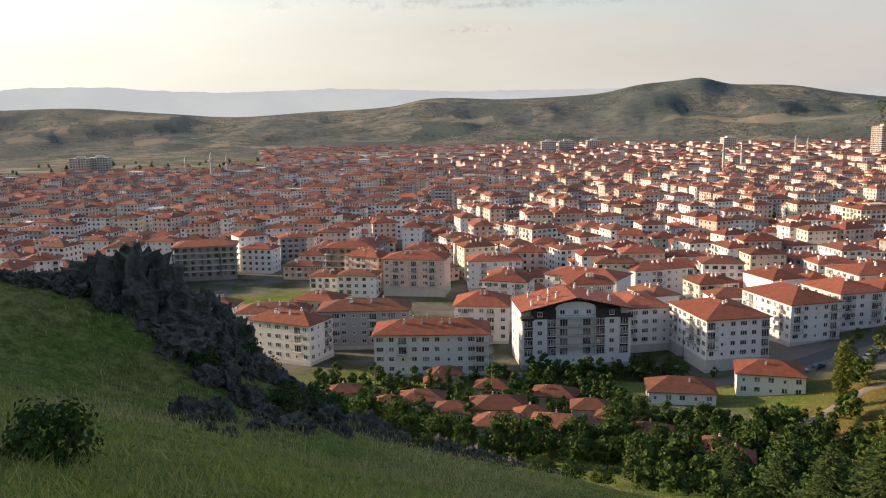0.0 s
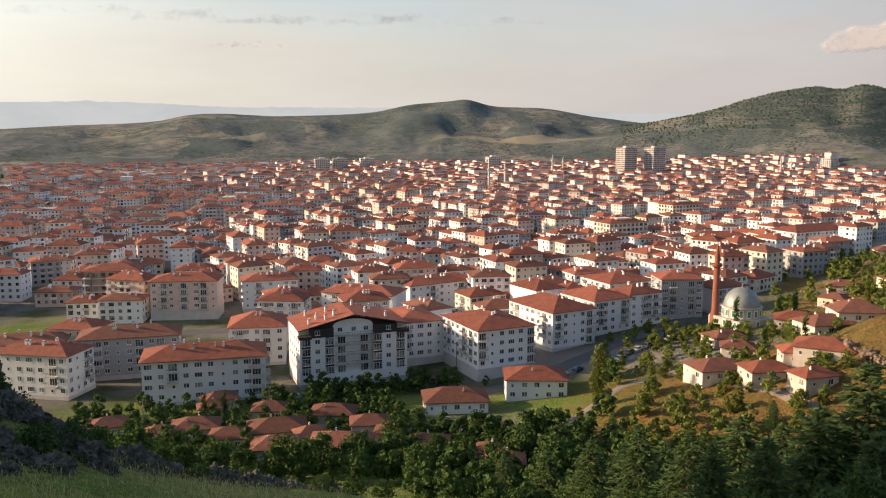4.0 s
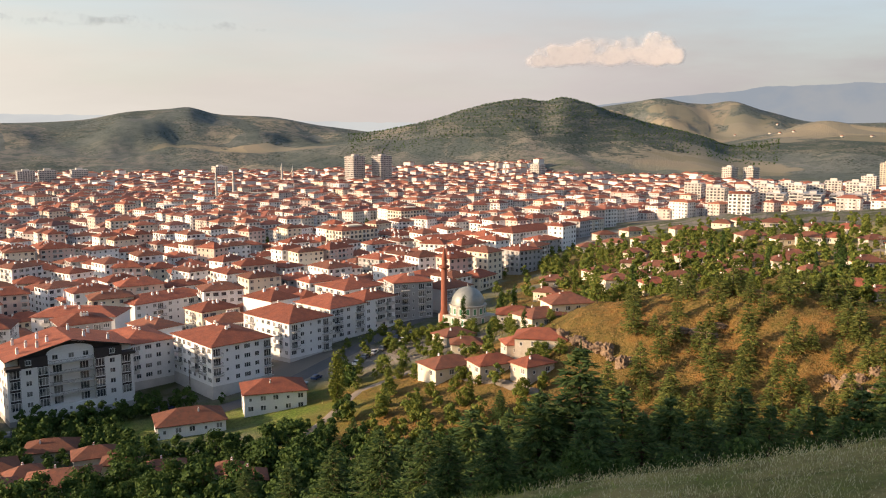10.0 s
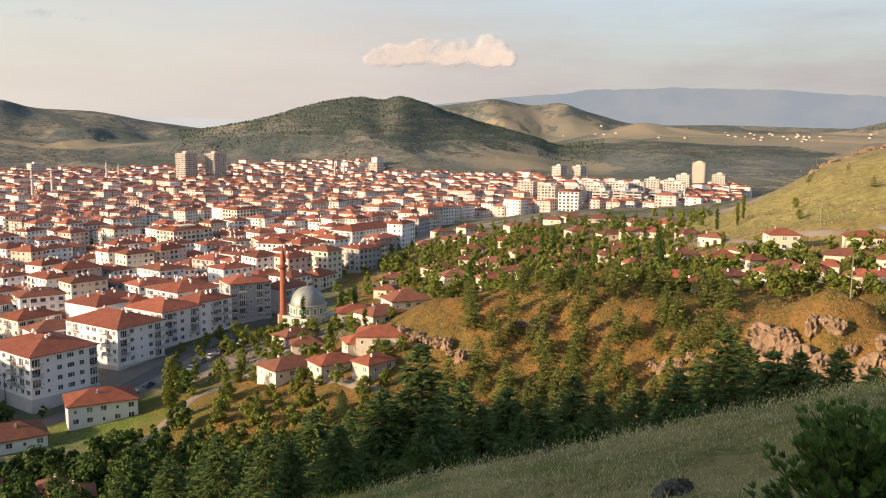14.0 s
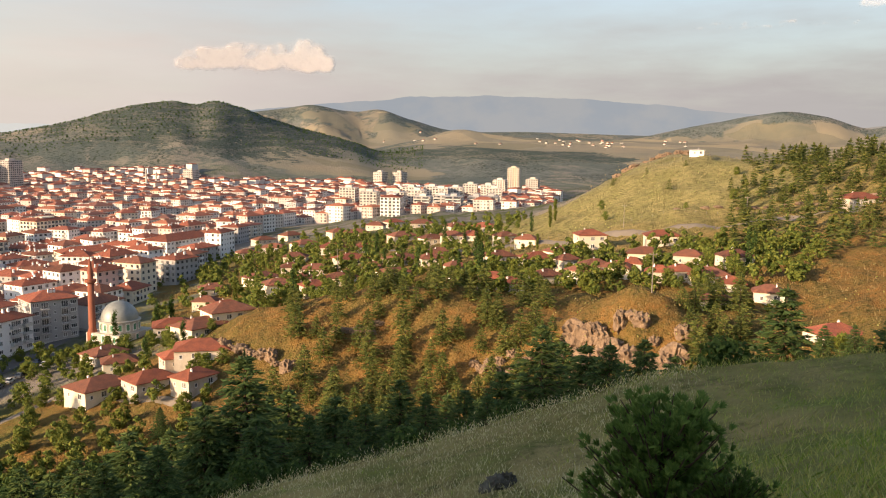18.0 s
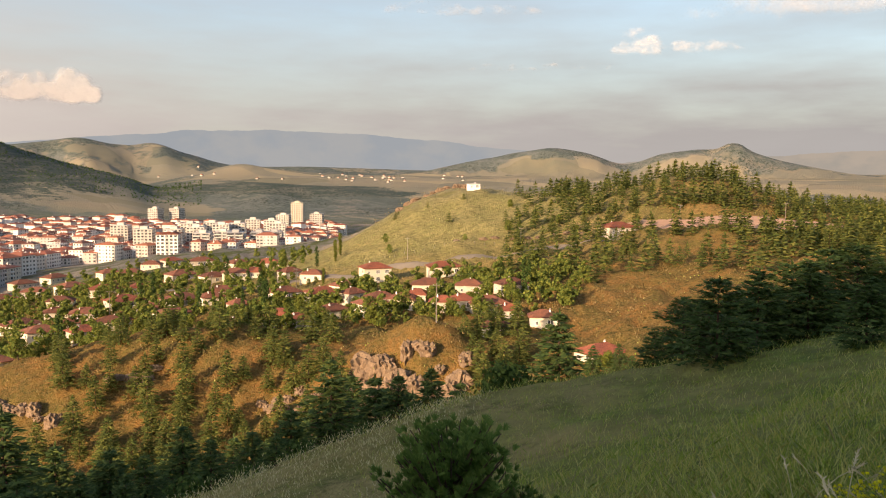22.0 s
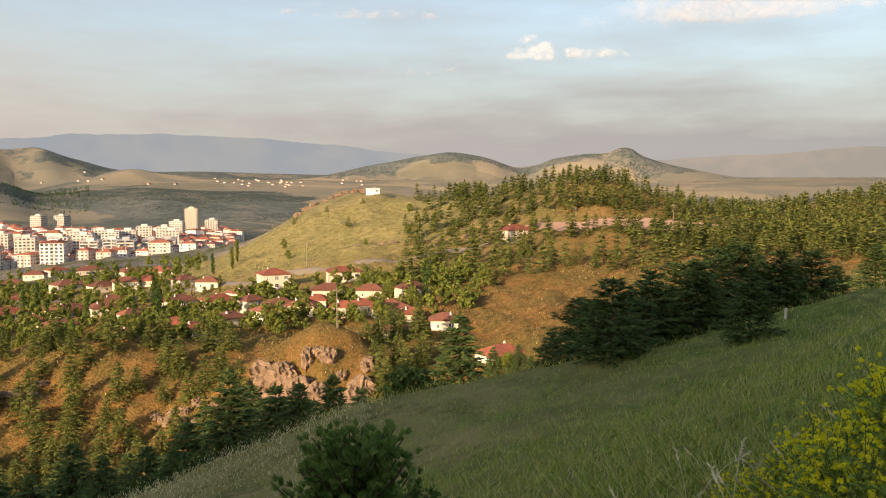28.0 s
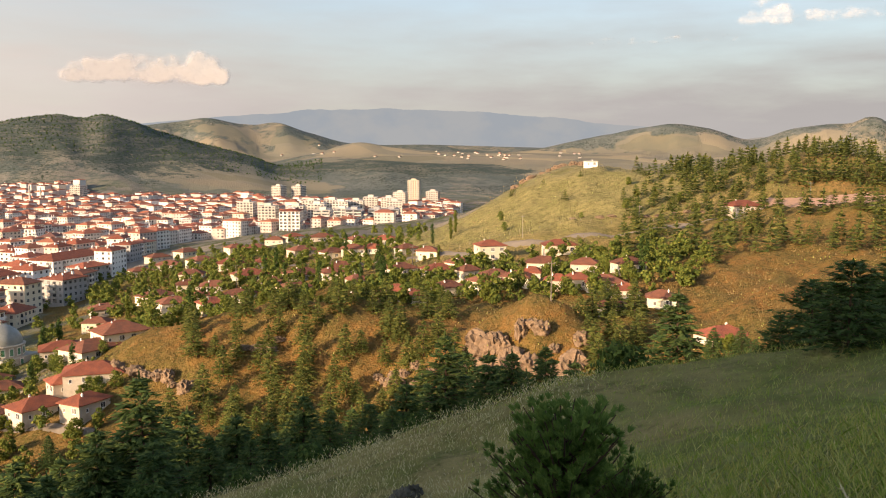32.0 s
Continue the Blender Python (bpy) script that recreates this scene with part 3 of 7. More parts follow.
def hip_roof(s, x0, y0, x1, y1, z, rise, over, mat=0, edge=0.18, ridge=None):
    """A hipped tile roof with a fascia, over the rectangle; the ridge runs along the longer side."""
    x0, y0, x1, y1 = x0 - over, y0 - over, x1 + over, y1 + over
    w, d = x1 - x0, y1 - y0
    ins = min(w, d) / 2 if ridge is None else ridge
    if w >= d:
        a, b = (x0 + ins, (y0 + y1) / 2, z + edge + rise), (x1 - ins, (y0 + y1) / 2, z + edge + rise)
    else:
        a, b = ((x0 + x1) / 2, y0 + ins, z + edge + rise), ((x0 + x1) / 2, y1 - ins, z + edge + rise)
    e = [(x0, y0, z + edge), (x1, y0, z + edge), (x1, y1, z + edge), (x0, y1, z + edge)]
    lo = [(x0, y0, z), (x1, y0, z), (x1, y1, z), (x0, y1, z)]
    if w >= d:
        s.face([e[0], e[1], b, a], mat)
        s.face([e[1], e[2], b], mat)
        s.face([e[2], e[3], a, b], mat)
        s.face([e[3], e[0], a], mat)
    else:
        s.face([e[0], e[1], a], mat)
        s.face([e[1], e[2], b, a], mat)
        s.face([e[2], e[3], b], mat)
        s.face([e[3], e[0], a, b], mat)
    for k in range(4):
        s.face([lo[k], lo[(k + 1) % 4], e[(k + 1) % 4], e[k]], mat)
    s.face([lo[3], lo[2], lo[1], lo[0]], mat)
    return a, b


def relief(xs, zs, depth, mat_of, name, mats):
    """One connected panel of cells at several depths, facing -y, with the steps between them."""
    s, key = Shape(*mats), {}

    def corner(x, y, z):
        k = (round(x, 4), round(y, 4), round(z, 4))
        if k not in key:
            key[k] = len(s.v)
            s.v.append(k)
        return key[k]

    def quad(pts, m):
        s.f.append(tuple(corner(*p) for p in pts))
        s.i.append(m)

    nx, nz = len(xs) - 1, len(zs) - 1
    for i in range(nx):
        for j in range(nz):
            y = depth(i, j)
            quad([(xs[i], y, zs[j]), (xs[i + 1], y, zs[j]), (xs[i + 1], y, zs[j + 1]), (xs[i], y, zs[j + 1])], mat_of(i, j))
    for i in range(nx + 1):
        for j in range(nz):
            a = depth(i - 1, j) if i else 0.04
            b = depth(i, j) if i < nx else 0.04
            if a != b:
                quad([(xs[i], a, zs[j]), (xs[i], b, zs[j]), (xs[i], b, zs[j + 1]), (xs[i], a, zs[j + 1])], 0)
    for i in range(nx):
        for j in range(nz + 1):
            a = depth(i, j - 1) if j else 0.04
            b = depth(i, j) if j < nz else 0.04
            if a != b:
                quad([(xs[i], a, zs[j]), (xs[i + 1], a, zs[j]), (xs[i + 1], b, zs[j]), (xs[i], b, zs[j])], 0)
    return s.mesh(name)


def window_mesh(w, h, frame_mat, panes=2):
    """A framed window: glass set back in the frame, mullions and a proud sill; it faces -y."""
    t = 0.09
    xs = [-w / 2]
    for k in range(panes):
        xs += [-w / 2 + w * k / panes + (t if k == 0 else t / 2), -w / 2 + w * (k + 1) / panes - (t if k == panes - 1 else t / 2)]
    xs.append(w / 2)
    zs = [-0.08, 0.0, t, h - t, h]
    pane = lambda i, j: j == 2 and i % 2 == 1
    return relief(xs, zs, lambda i, j: -0.14 if j == 0 else (-0.015 if pane(i, j) else -0.06), lambda i, j: 1 if pane(i, j) else 0, "window", [frame_mat, M_GLASS])


WIN = window_mesh(1.5, 1.4, M_FRAME)
WIN_WIDE = window_mesh(2.1, 1.4, M_FRAME, 3)
WIN_SMALL = window_mesh(0.8, 1.0, M_FRAME, 1)
WIN_TALL = window_mesh(2.4, 2.2, M_FRAME, 3)


def chimney_mesh():
    s = Shape(M_WALL, M_ROOF)
    s.box(-0.32, -0.4, -1.2, 0.32, 0.4, 1.1)
    s.box(-0.4, -0.48, 1.1, 0.4, 0.48, 1.22, 1)
    s.box(-0.2, -0.28, 1.22, 0.2, 0.28, 1.45)
    return s.mesh("chimney")


CHIMNEY = chimney_mesh()


def balcony_mesh(w, d=1.4, solid=False, rail=None):
    """Slab, parapet or rails; it sticks out to -y."""
    s = Shape(M_SLAB, rail or M_RAIL)
    s.box(-w / 2, -d, -0.16, w / 2, 0, 0)
    if solid:
        s.box(-w / 2, -d, 0, w / 2, -d + 0.1, 0.95)
        s.box(-w / 2, -d + 0.1, 0, -w / 2 + 0.1, 0, 0.95)
        s.box(w / 2 - 0.1, -d + 0.1, 0, w / 2, 0, 0.95)
    else:
        s.box(-w / 2, -d, 0.88, w / 2, -d + 0.06, 0.95, 1)
        s.box(-w / 2, -d, 0.88, -w / 2 + 0.06, 0, 0.95, 1)
        s.box(w / 2 - 0.06, -d, 0.88, w / 2, 0, 0.95, 1)
        k = int(w / 0.3)
        for q in range(k + 1):
            x = -w / 2 + 0.04 + (w - 0.08) * q / k
            s.box(x - 0.02, -d + 0.015, 0, x + 0.02, -d + 0.045, 0.88, 1)
    return s.mesh("balcony")


BALCONIES = {}


def balcony_for(w, solid):
    key = (round(w * 2) / 2, solid)
    if key not in BALCONIES:
        BALCONIES[key] = balcony_mesh(key[0], 1.4, solid)
    return BALCONIES[key]


def apartment(w, d, floors, wall, label, seed=0, roof=M_ROOF, rise=2.6, over=0.7, base=1.0, windows=True, sides="fblr",
              balconies=(), chimneys=4, roof_ridge=None, fh=2.9):
    """A block of flats: walls, hipped tile roof, windows storey by storey, balconies and chimneys. The front faces -y."""
    rnd = random.Random(seed)
    ob = thing("apartment_building", label, "building")
    h = base + floors * fh
    s = Shape(wall)
    s.box(-w / 2, -d / 2, -4, w / 2, d / 2, h)
    child("wall", s.mesh("wall"), ob)
    s = Shape(M_SLAB)
    s.box(-w / 2 - 0.06, -d / 2 - 0.06, -4, w / 2 + 0.06, d / 2 + 0.06, base * 0.9)
    child("plinth", s.mesh("plinth"), ob)
    s = Shape(roof)
    a, b = hip_roof(s, -w / 2, -d / 2, w / 2, d / 2, h, rise, over, ridge=roof_ridge)
    child("roof", s.mesh("roof"), ob)
    for k in range(chimneys):
        f = (k + 0.5) / chimneys + rnd.uniform(-0.06, 0.06)
        p = Vector(a).lerp(Vector(b), f)
        child("chimney", CHIMNEY, ob, p.x + rnd.uniform(-0.8, 0.8), p.y + rnd.choice((-1, 1)) * min(w, d) * 0.16, h + rise * 0.72)
    balconies = list(balconies)
    for q, side in enumerate(sides if windows else ""):
        length = w if side in "fb" else d
        for j, bx in enumerate((-0.31 * length, 0.31 * length) if length > 13 else (0.0,)):
            if (j + q + seed) % 4 and not any(o[0] == side and abs(o[1] - bx) < (o[2] + 3.2) / 2 for o in balconies):
                balconies.append((side, bx, 3.0, 1, (j + q + seed) % 3 > 0))
    if windows:
        for side in sides:
            length = w if side in "fb" else d
            n = max(2, int(length / 3.1))
            for fl in range(floors):
                z = base + fl * fh + 0.85
                for q in range(n):
                    x = -length / 2 + length * (q + 0.5) / n
                    if any(sd == side and fl >= f0 and abs(x - bx) < bw / 2 for sd, bx, bw, f0, _ in balconies):
                        continue
                    me = (WIN, WIN_WIDE, WIN, WIN_SMALL)[(q * 7 + seed) % 4] if n > 2 else WIN
                    put_on(ob, "window", me, side, w, d, x, z)
    for side, bx, bw, f0, solid in balconies:
        for fl in range(f0, floors):
            put_on(ob, "balcony", balcony_for(bw, solid), side, w, d, bx, base + fl * fh)
            put_on(ob, "window", WIN_TALL, side, w, d, bx, base + fl * fh + 0.05)
    return ob


def put_on(ob, name, me, side, w, d, x, z, out=0.0):
    if side == "f":
        return child(name, me, ob, x, -d / 2 - out, z, 0)
    if side == "b":
        return child(name, me, ob, -x, d / 2 + out, z, math.pi)
    if side == "l":
        return child(name, me, ob, -w / 2 - out, -x, z, -math.pi / 2)
    return child(name, me, ob, w / 2 + out, x, z, math.pi / 2)


def house(w, d, h, wall, label, roof=M_ROOF, rise=1.7, seed=0, sides="flr"):
    """A small village house: walls, hipped roof, few windows, a door, a chimney."""
    rnd = random.Random(seed)
    ob = thing("house", label, "house")
    s = Shape(wall)
    s.box(-w / 2, -d / 2, -5, w / 2, d / 2, h)
    child("wall", s.mesh("wall"), ob)
    s = Shape(roof)
    hip_roof(s, -w / 2, -d / 2, w / 2, d / 2, h, rise, 0.55)
    child("roof", s.mesh("roof"), ob)
    stack = child("chimney", CHIMNEY, ob, rnd.uniform(-0.25, 0.25) * w, rnd.choice((-0.18, 0.18)) * d, h + rise * 0.75)
    stack.scale = (0.6, 0.55, 0.6)
    for side in sides:
        length = w if side in "fb" else d
        n = max(1, int(length / 3.2))
        for fl in range(2 if h > 5 else 1):
            for q in range(n):
                put_on(ob, "window", WIN if (q + fl) % 3 else WIN_SMALL, side, w, d, -length / 2 + length * (q + 0.5) / n, max(0.15, h - 1.95 - fl * 2.7))
    return ob


# ---- trees ----


def leaf_cloud(s, centre, radius, count, size, rnd, squash=1.0, mat=0, droop=0.0):
    """Small folded leaf clumps, scattered over a ragged ball."""
    for _ in range(count):
        v = Vector((rnd.gauss(0, 1), rnd.gauss(0, 1), rnd.gauss(0, 1))).normalized() * radius * (rnd.random() ** 0.35)
        v.z *= squash
        p = Vector(centre) + v
        k = size * rnd.uniform(0.6, 1.4)
        n = (v.normalized() + Vector((rnd.uniform(-0.7, 0.7), rnd.uniform(-0.7, 0.7), rnd.uniform(-0.3, 0.9)))).normalized()
        t = n.orthogonal().normalized()
        t = Matrix.Rotation(rnd.uniform(0, 6.28), 3, n) @ t
        b = n.cross(t)
        s.face([p - t * k - b * k * 0.3, p - b * k * 0.75 + n * k * 0.15, p + t * k - n * k * 0.25, p + b * k * 0.8], mat)


def broad_tree(name, high, wide, label, leaf, seed, clumps=26, per=42, size=0.28):
    rnd = random.Random(seed)
    ob = thing(name, label, "tree")
    s = Shape(M_BARK)
    th = high * 0.42
    s.tube([(0, 0, -0.8), (0.05, 0, th * 0.5), (0.1, 0.05, th)], [high * 0.028, high * 0.02, high * 0.014], 7)
    for k in range(6):
        a = k * 1.05 + rnd.random()
        z0 = th * rnd.uniform(0.6, 1.0)
        e = (wide * 0.36 * math.cos(a), wide * 0.36 * math.sin(a), z0 + high * rnd.uniform(0.15, 0.4))
        s.tube([(0.05, 0, z0), tuple(0.5 * c + (0, 0, z0 * 0.5)[q] for q, c in enumerate(e)), e], [high * 0.011, high * 0.008, high * 0.004], 5)
    child("trunk", s.mesh("trunk"), ob)
    s = Shape(leaf)
    for k in range(clumps):
        a, t = rnd.uniform(0, 6.28), rnd.random()
        z = high * (0.24 + 0.72 * t)
        rad = wide * 0.5 * math.sin(math.pi * (0.16 + 0.76 * t)) * rnd.uniform(0.35, 0.85)
        leaf_cloud(s, (rad * math.cos(a), rad * math.sin(a), z), wide * rnd.uniform(0.15, 0.29), per, size, rnd, 0.8)
    child("crown", s.mesh("crown", weld=False), ob)
    return ob


def poplar(name, high, wide, label, leaf, seed, clumps=30, per=26, size=0.26):
    rnd = random.Random(seed)
    ob = thing(name, label, "tree")
    s = Shape(M_BARK)
    s.tube([(0, 0, -0.8), (0, 0.05, high * 0.5), (0, 0, high * 0.9)], [high * 0.02, high * 0.012, 0.03], 7)
    child("trunk", s.mesh("trunk"), ob)
    s = Shape(leaf)
    for k in range(clumps):
        t = (k + rnd.random()) / clumps
        a = rnd.uniform(0, 6.28)
        rad = wide * 0.5 * (math.sin(math.pi * (0.12 + 0.80 * t)) ** 0.8) * rnd.uniform(0.1, 0.65)
        leaf_cloud(s, (rad * math.cos(a), rad * math.sin(a), high * (0.10 + 0.88 * t)), wide * rnd.uniform(0.2, 0.3), per, size, rnd, 1.5)
    child("crown", s.mesh("crown", weld=False), ob)
    return ob


def conifer(name, high, wide, label, leaf, seed, tiers=16, per=9, sprays=9, size=0.3, start=0.1, lift=0.1, limbs=True, taper=0.9, plume=0.36):
    """A cedar or pine: whorls of limbs to a pointed leader, each limb a flat plume of needle sprays."""
    rnd = random.Random(seed)
    ob = thing(name, label, "tree")
    s = Shape(M_BARK)
    s.tube([(0, 0, -1.0), (0.04, 0.03, high * 0.5), (0, 0, high * 0.97)], [high * 0.020, high * 0.012, 0.02], 7)
    crown = Shape(leaf)

    def spray(p, o, k):
        b = o.cross(Vector((rnd.uniform(-0.6, 0.6), rnd.uniform(-0.6, 0.6), 1))).normalized()
        sag = Vector((0, 0, -0.15 * k))
        crown.face([p - o * k * 0.7, p - b * k * 0.38 + sag, p + o * k * 1.1, p + b * k * 0.38 + sag])

    for k in range(tiers):
        t = (k + rnd.uniform(0, 0.9)) / tiers
        z = high * (start + (0.97 - start) * t)
        reach = wide * 0.5 * (1 - t) ** taper * rnd.uniform(0.80, 1.10) + 0.10
        n = max(3, int(per * (1 - 0.45 * t)))
        for q in range(n):
            a = 6.283 * q / n + rnd.uniform(-0.4, 0.4) + k * 2.4
            ln = reach * rnd.uniform(0.66, 1.12)
            d = Vector((math.cos(a), math.sin(a), 0))
            cross = Vector((-d.y, d.x, 0))
            climb = ln * (lift + 0.35 * t)

            def on(f):
                return d * ln * f + Vector((0, 0, z + climb * f - ln * 0.22 * f * f))

            if limbs and t < 0.8 and q % 2 == 0:
                s.tube([tuple(on(0)), tuple(on(0.5)), tuple(on(0.9))], [high * 0.004, high * 0.0026, high * 0.001], 4, cap=False)
            m = max(2, int(sprays * (0.35 + 0.65 * min(1.0, ln / (wide * 0.42)))))
            for w in range(m):
                f = 0.16 + 0.88 * (w + rnd.random()) / m
                off = rnd.uniform(-1, 1)
                p = on(f) + cross * off * ln * plume * (1.08 - f) + Vector((0, 0, rnd.uniform(-0.35, 0.25) * size))
                o = (d * 0.75 + cross * off * 0.9 + Vector((0, 0, rnd.uniform(-0.35, 0.2)))).normalized()
                spray(p, o, size * rnd.uniform(0.7, 1.35))
    for q in range(8):
        f = q / 8
        o = Vector((rnd.uniform(-0.6, 0.6), rnd.uniform(-0.6, 0.6), 0.9)).normalized()
        spray(Vector((0, 0, high * (0.93 + 0.07 * f))), o, size * (0.9 - 0.4 * f))
    child("trunk", s.mesh("trunk"), ob)
    child("crown", crown.mesh("crown", weld=False), ob)
    return ob


def stand(ob, x, y, turn=0.0, size=1.0, sink=0.1, first=False, label="", group=""):
    """A copy of a thing standing on the ground at (x, y)."""
    m = Matrix.Translation((x, y, height(x, y) - sink)) @ Matrix.Rotation(turn, 4, "Z")
    if first:
        ob.matrix_world = m
        ob.scale = (size,) * 3
        c = ob
    else:
        old = tuple(ob.scale)
        ob.scale = (size,) * 3
        c = copy_thing(ob, m)
        ob.scale = old
    tagged(c, label, "", group)
    return c


def scatter(kinds, spots, rnd, low=0.8, high=1.2, group="", sink=0.15):
    """Stands the kinds on the spots by turns; the first of each kind is the thing itself."""
    seen = set()
    for k, (x, y) in enumerate(spots):
        ob = kinds[k % len(kinds)] if k < len(kinds) else rnd.choice(kinds)
        stand(ob, x, y, rnd.uniform(0, 6.28), rnd.uniform(low, high), sink, first=ob.name not in seen, group=group)
        seen.add(ob.name)

# ---- the town ----
rnd = random.Random(5)
KEEP_CLEAR = []                     # x, y, radius of places that the generated streets leave free


def free(x, y, pad=0.0):
    return all((x - a) ** 2 + (y - b) ** 2 > (c + pad) ** 2 for a, b, c in KEEP_CLEAR)


def place(ob, x, y, turn, z=None, room=20):
    """Stand a building with its floor on the ground (or at z), turned by degrees."""
    ob.matrix_world = Matrix.Translation((x, y, height(x, y) if z is None else z)) @ Matrix.Rotation(radians(turn), 4, "Z")
    KEEP_CLEAR.append((x, y, room))
    return ob


# open ground: the grass strip by the unfinished blocks, the mosque yard, the square
for spot in ((-75, 345, 38), (-40, 330, 30), (-5, 318, 22), (-110, 360, 30), (25, 300, 10), (172, 248, 26), (300, 610, 35), (330, 640, 30), (10, 215, 60),
             (60, 210, 40), (-40, 215, 45), (110, 205, 45), (140, 225, 30)):
    KEEP_CLEAR.append(spot)

# the blocks that stand nearest
def gable_block():
    """The white and dark brown block with a broad front gable."""
    w, d, fh, base = 33.0, 19.0, 2.95, 2.9
    ob = thing("apartment_building", "white and dark brown block of flats with a broad gable", "building")
    h = base + 4 * fh
    def piece(name, x0, y0, z0, x1, y1, z1, mat):
        q = Shape(mat)
        q.box(x0, y0, z0, x1, y1, z1)
        child(name, q.mesh(name), ob)

    piece("wall", -w / 2, -d / 2, -4, -6.2, d / 2, h, M_WALL)
    piece("wall", 5.8, -d / 2, -4, w / 2, d / 2, h, M_WALL)
    piece("wall", -6.2, -d / 2 + 1.6, -4, 5.8, d / 2, h, M_WALL)
    piece("wall", -6.2, -d / 2, -4, 5.8, -d / 2 + 1.6, base, M_WALL)
    # dark top storey, and the white arched panel in the gable
    piece("cladding", -w / 2 + 3.2, -d / 2 - 0.12, h - 0.1, -6.4, d / 2, h + 2.6, M_WALL_DARK)
    piece("cladding", 6.0, -d / 2 - 0.12, h - 0.1, w / 2 - 3.2, d / 2, h + 2.6, M_WALL_DARK)
    piece("wall", -w / 2, -d / 2 + 2, h, -w / 2 + 3.2, d / 2, h + 2.4, M_WALL)
    piece("wall", w / 2 - 3.2, -d / 2 + 2, h, w / 2, d / 2, h + 2.4, M_WALL)
    piece("wall", -6.4, -d / 2 + 1.0, h, 6.0, d / 2, h + 2.7, M_WALL)
    s = Shape(M_WALL)
    n = 14
    for k in range(n):
        a0, a1 = math.pi * k / n, math.pi * (k + 1) / n
        q = [(-0.2 + 6.2 * math.cos(a), h + 2.7 + 2.0 * math.sin(a)) for a in (a0, a1)]
        s.face([(q[0][0], -d / 2 + 0.96, h + 2.7), (q[0][0], -d / 2 + 0.96, q[0][1]), (q[1][0], -d / 2 + 0.96, q[1][1]), (q[1][0], -d / 2 + 0.96, h + 2.7)], 0)
    child("arch_panel", s.mesh("arch_panel"), ob)
    s = Shape(M_WALL_DARK)
    s.face([(-13.3, -d / 2 + 1.1, h + 2.6), (13.3, -d / 2 + 1.1, h + 2.6), (0, -d / 2 + 1.1, h + 5.6)])
    child("gable", s.mesh("gable"), ob)
    for x in (-14.6, 14.4):
        piece("cladding", x - 1.3, -d / 2 - 0.1, base + 0.3, x + 1.3, -d / 2, h - 0.4, M_WALL_DARK)
    for x in (-7.6, 7.2):
        piece("cladding", x - 1.3, -d / 2 - 0.1, base + 0.3, x + 1.3, -d / 2, h + 2.6, M_WALL_DARK)
    piece("cladding", -w / 2 - 0.3, -d / 2 - 0.9, h - 0.25, -w / 2 + 3.4, -d / 2 + 2, h + 0.55, M_WALL_DARK)
    piece("cladding", w / 2 - 3.4, -d / 2 - 0.9, h - 0.25, w / 2 + 0.3, -d / 2 + 2, h + 0.55, M_WALL_DARK)
    piece("plinth", -w / 2 - 0.05, -d / 2 - 0.05, -4, w / 2 + 0.05, d / 2 + 0.05, 0.6, M_WALL_GREY)
    s = Shape(M_ROOF, M_WALL_DARK)
    apex, ex, ez = h + 6.3, 17.0, h + 2.45
    for sgn in (-1, 1):
        pts = [(0, -d / 2 - 0.6, apex), (sgn * ex, -d / 2 - 0.6, ez), (sgn * ex, d / 2 + 0.6, ez), (0, d / 2 + 0.6, apex)]
        s.face(pts if sgn < 0 else pts[::-1], 0)
        low = [(x, y, z - 0.3) for x, y, z in pts]
        s.face(low[::-1] if sgn < 0 else low, 1)
        s.face([pts[0], low[0], low[1], pts[1]], 1)
        s.face([pts[1], low[1], low[2], pts[2]], 1)
        s.face([pts[2], low[2], low[3], pts[3]], 1)
    child("roof", s.mesh("roof"), ob)
    for k, (x, y) in enumerate(((-13, -6), (-10, -2), (-8, -6), (-6, 3), (-5, -4), (-12, 5), (5, -3), (8, 4), (11, -5), (3, 6))):
        child("chimney", CHIMNEY, ob, x, y, apex - abs(x) * (apex - ez) / ex + 0.35)
    for fl in range(4):
        z = base + fl * fh
        for x in (-14.6, 14.4, -7.6, 7.2):
            put_on(ob, "window", WIN_TALL, "f", w, d, x, z + 0.45, 0.12)
        for x in (-11.2, 10.6):
            put_on(ob, "window", WIN, "f", w, d, x, z + 0.9)
        if fl:
            child("balcony", balcony_for(11.5, False), ob, -0.2, -d / 2 + 0.9, z)
        for x in (-3.6, 3.4):
            child("window", WIN_TALL, ob, x, -d / 2 + 1.6, z + 0.1)
        for y in (-6.5, -3, 0.5, 4, 7.5):
            put_on(ob, "window", WIN, "l", w, d, y, z + 0.9)
    child("balcony", balcony_for(11.5, False), ob, -0.2, -d / 2 + 0.9, h)
    for x in (-4.2, 0.0, 3.8):
        child("window", WIN, ob, x, -d / 2 + 1.0, h + 0.9)
    for x in (-11.2, 10.6):
        put_on(ob, "window", WIN, "f", w, d, x, h + 0.7, 0.14)
    for x in (-13, -9, -5, -1, 3, 7, 11):
        put_on(ob, "window", WIN_SMALL, "f", w, d, x, 1.2)
    return ob


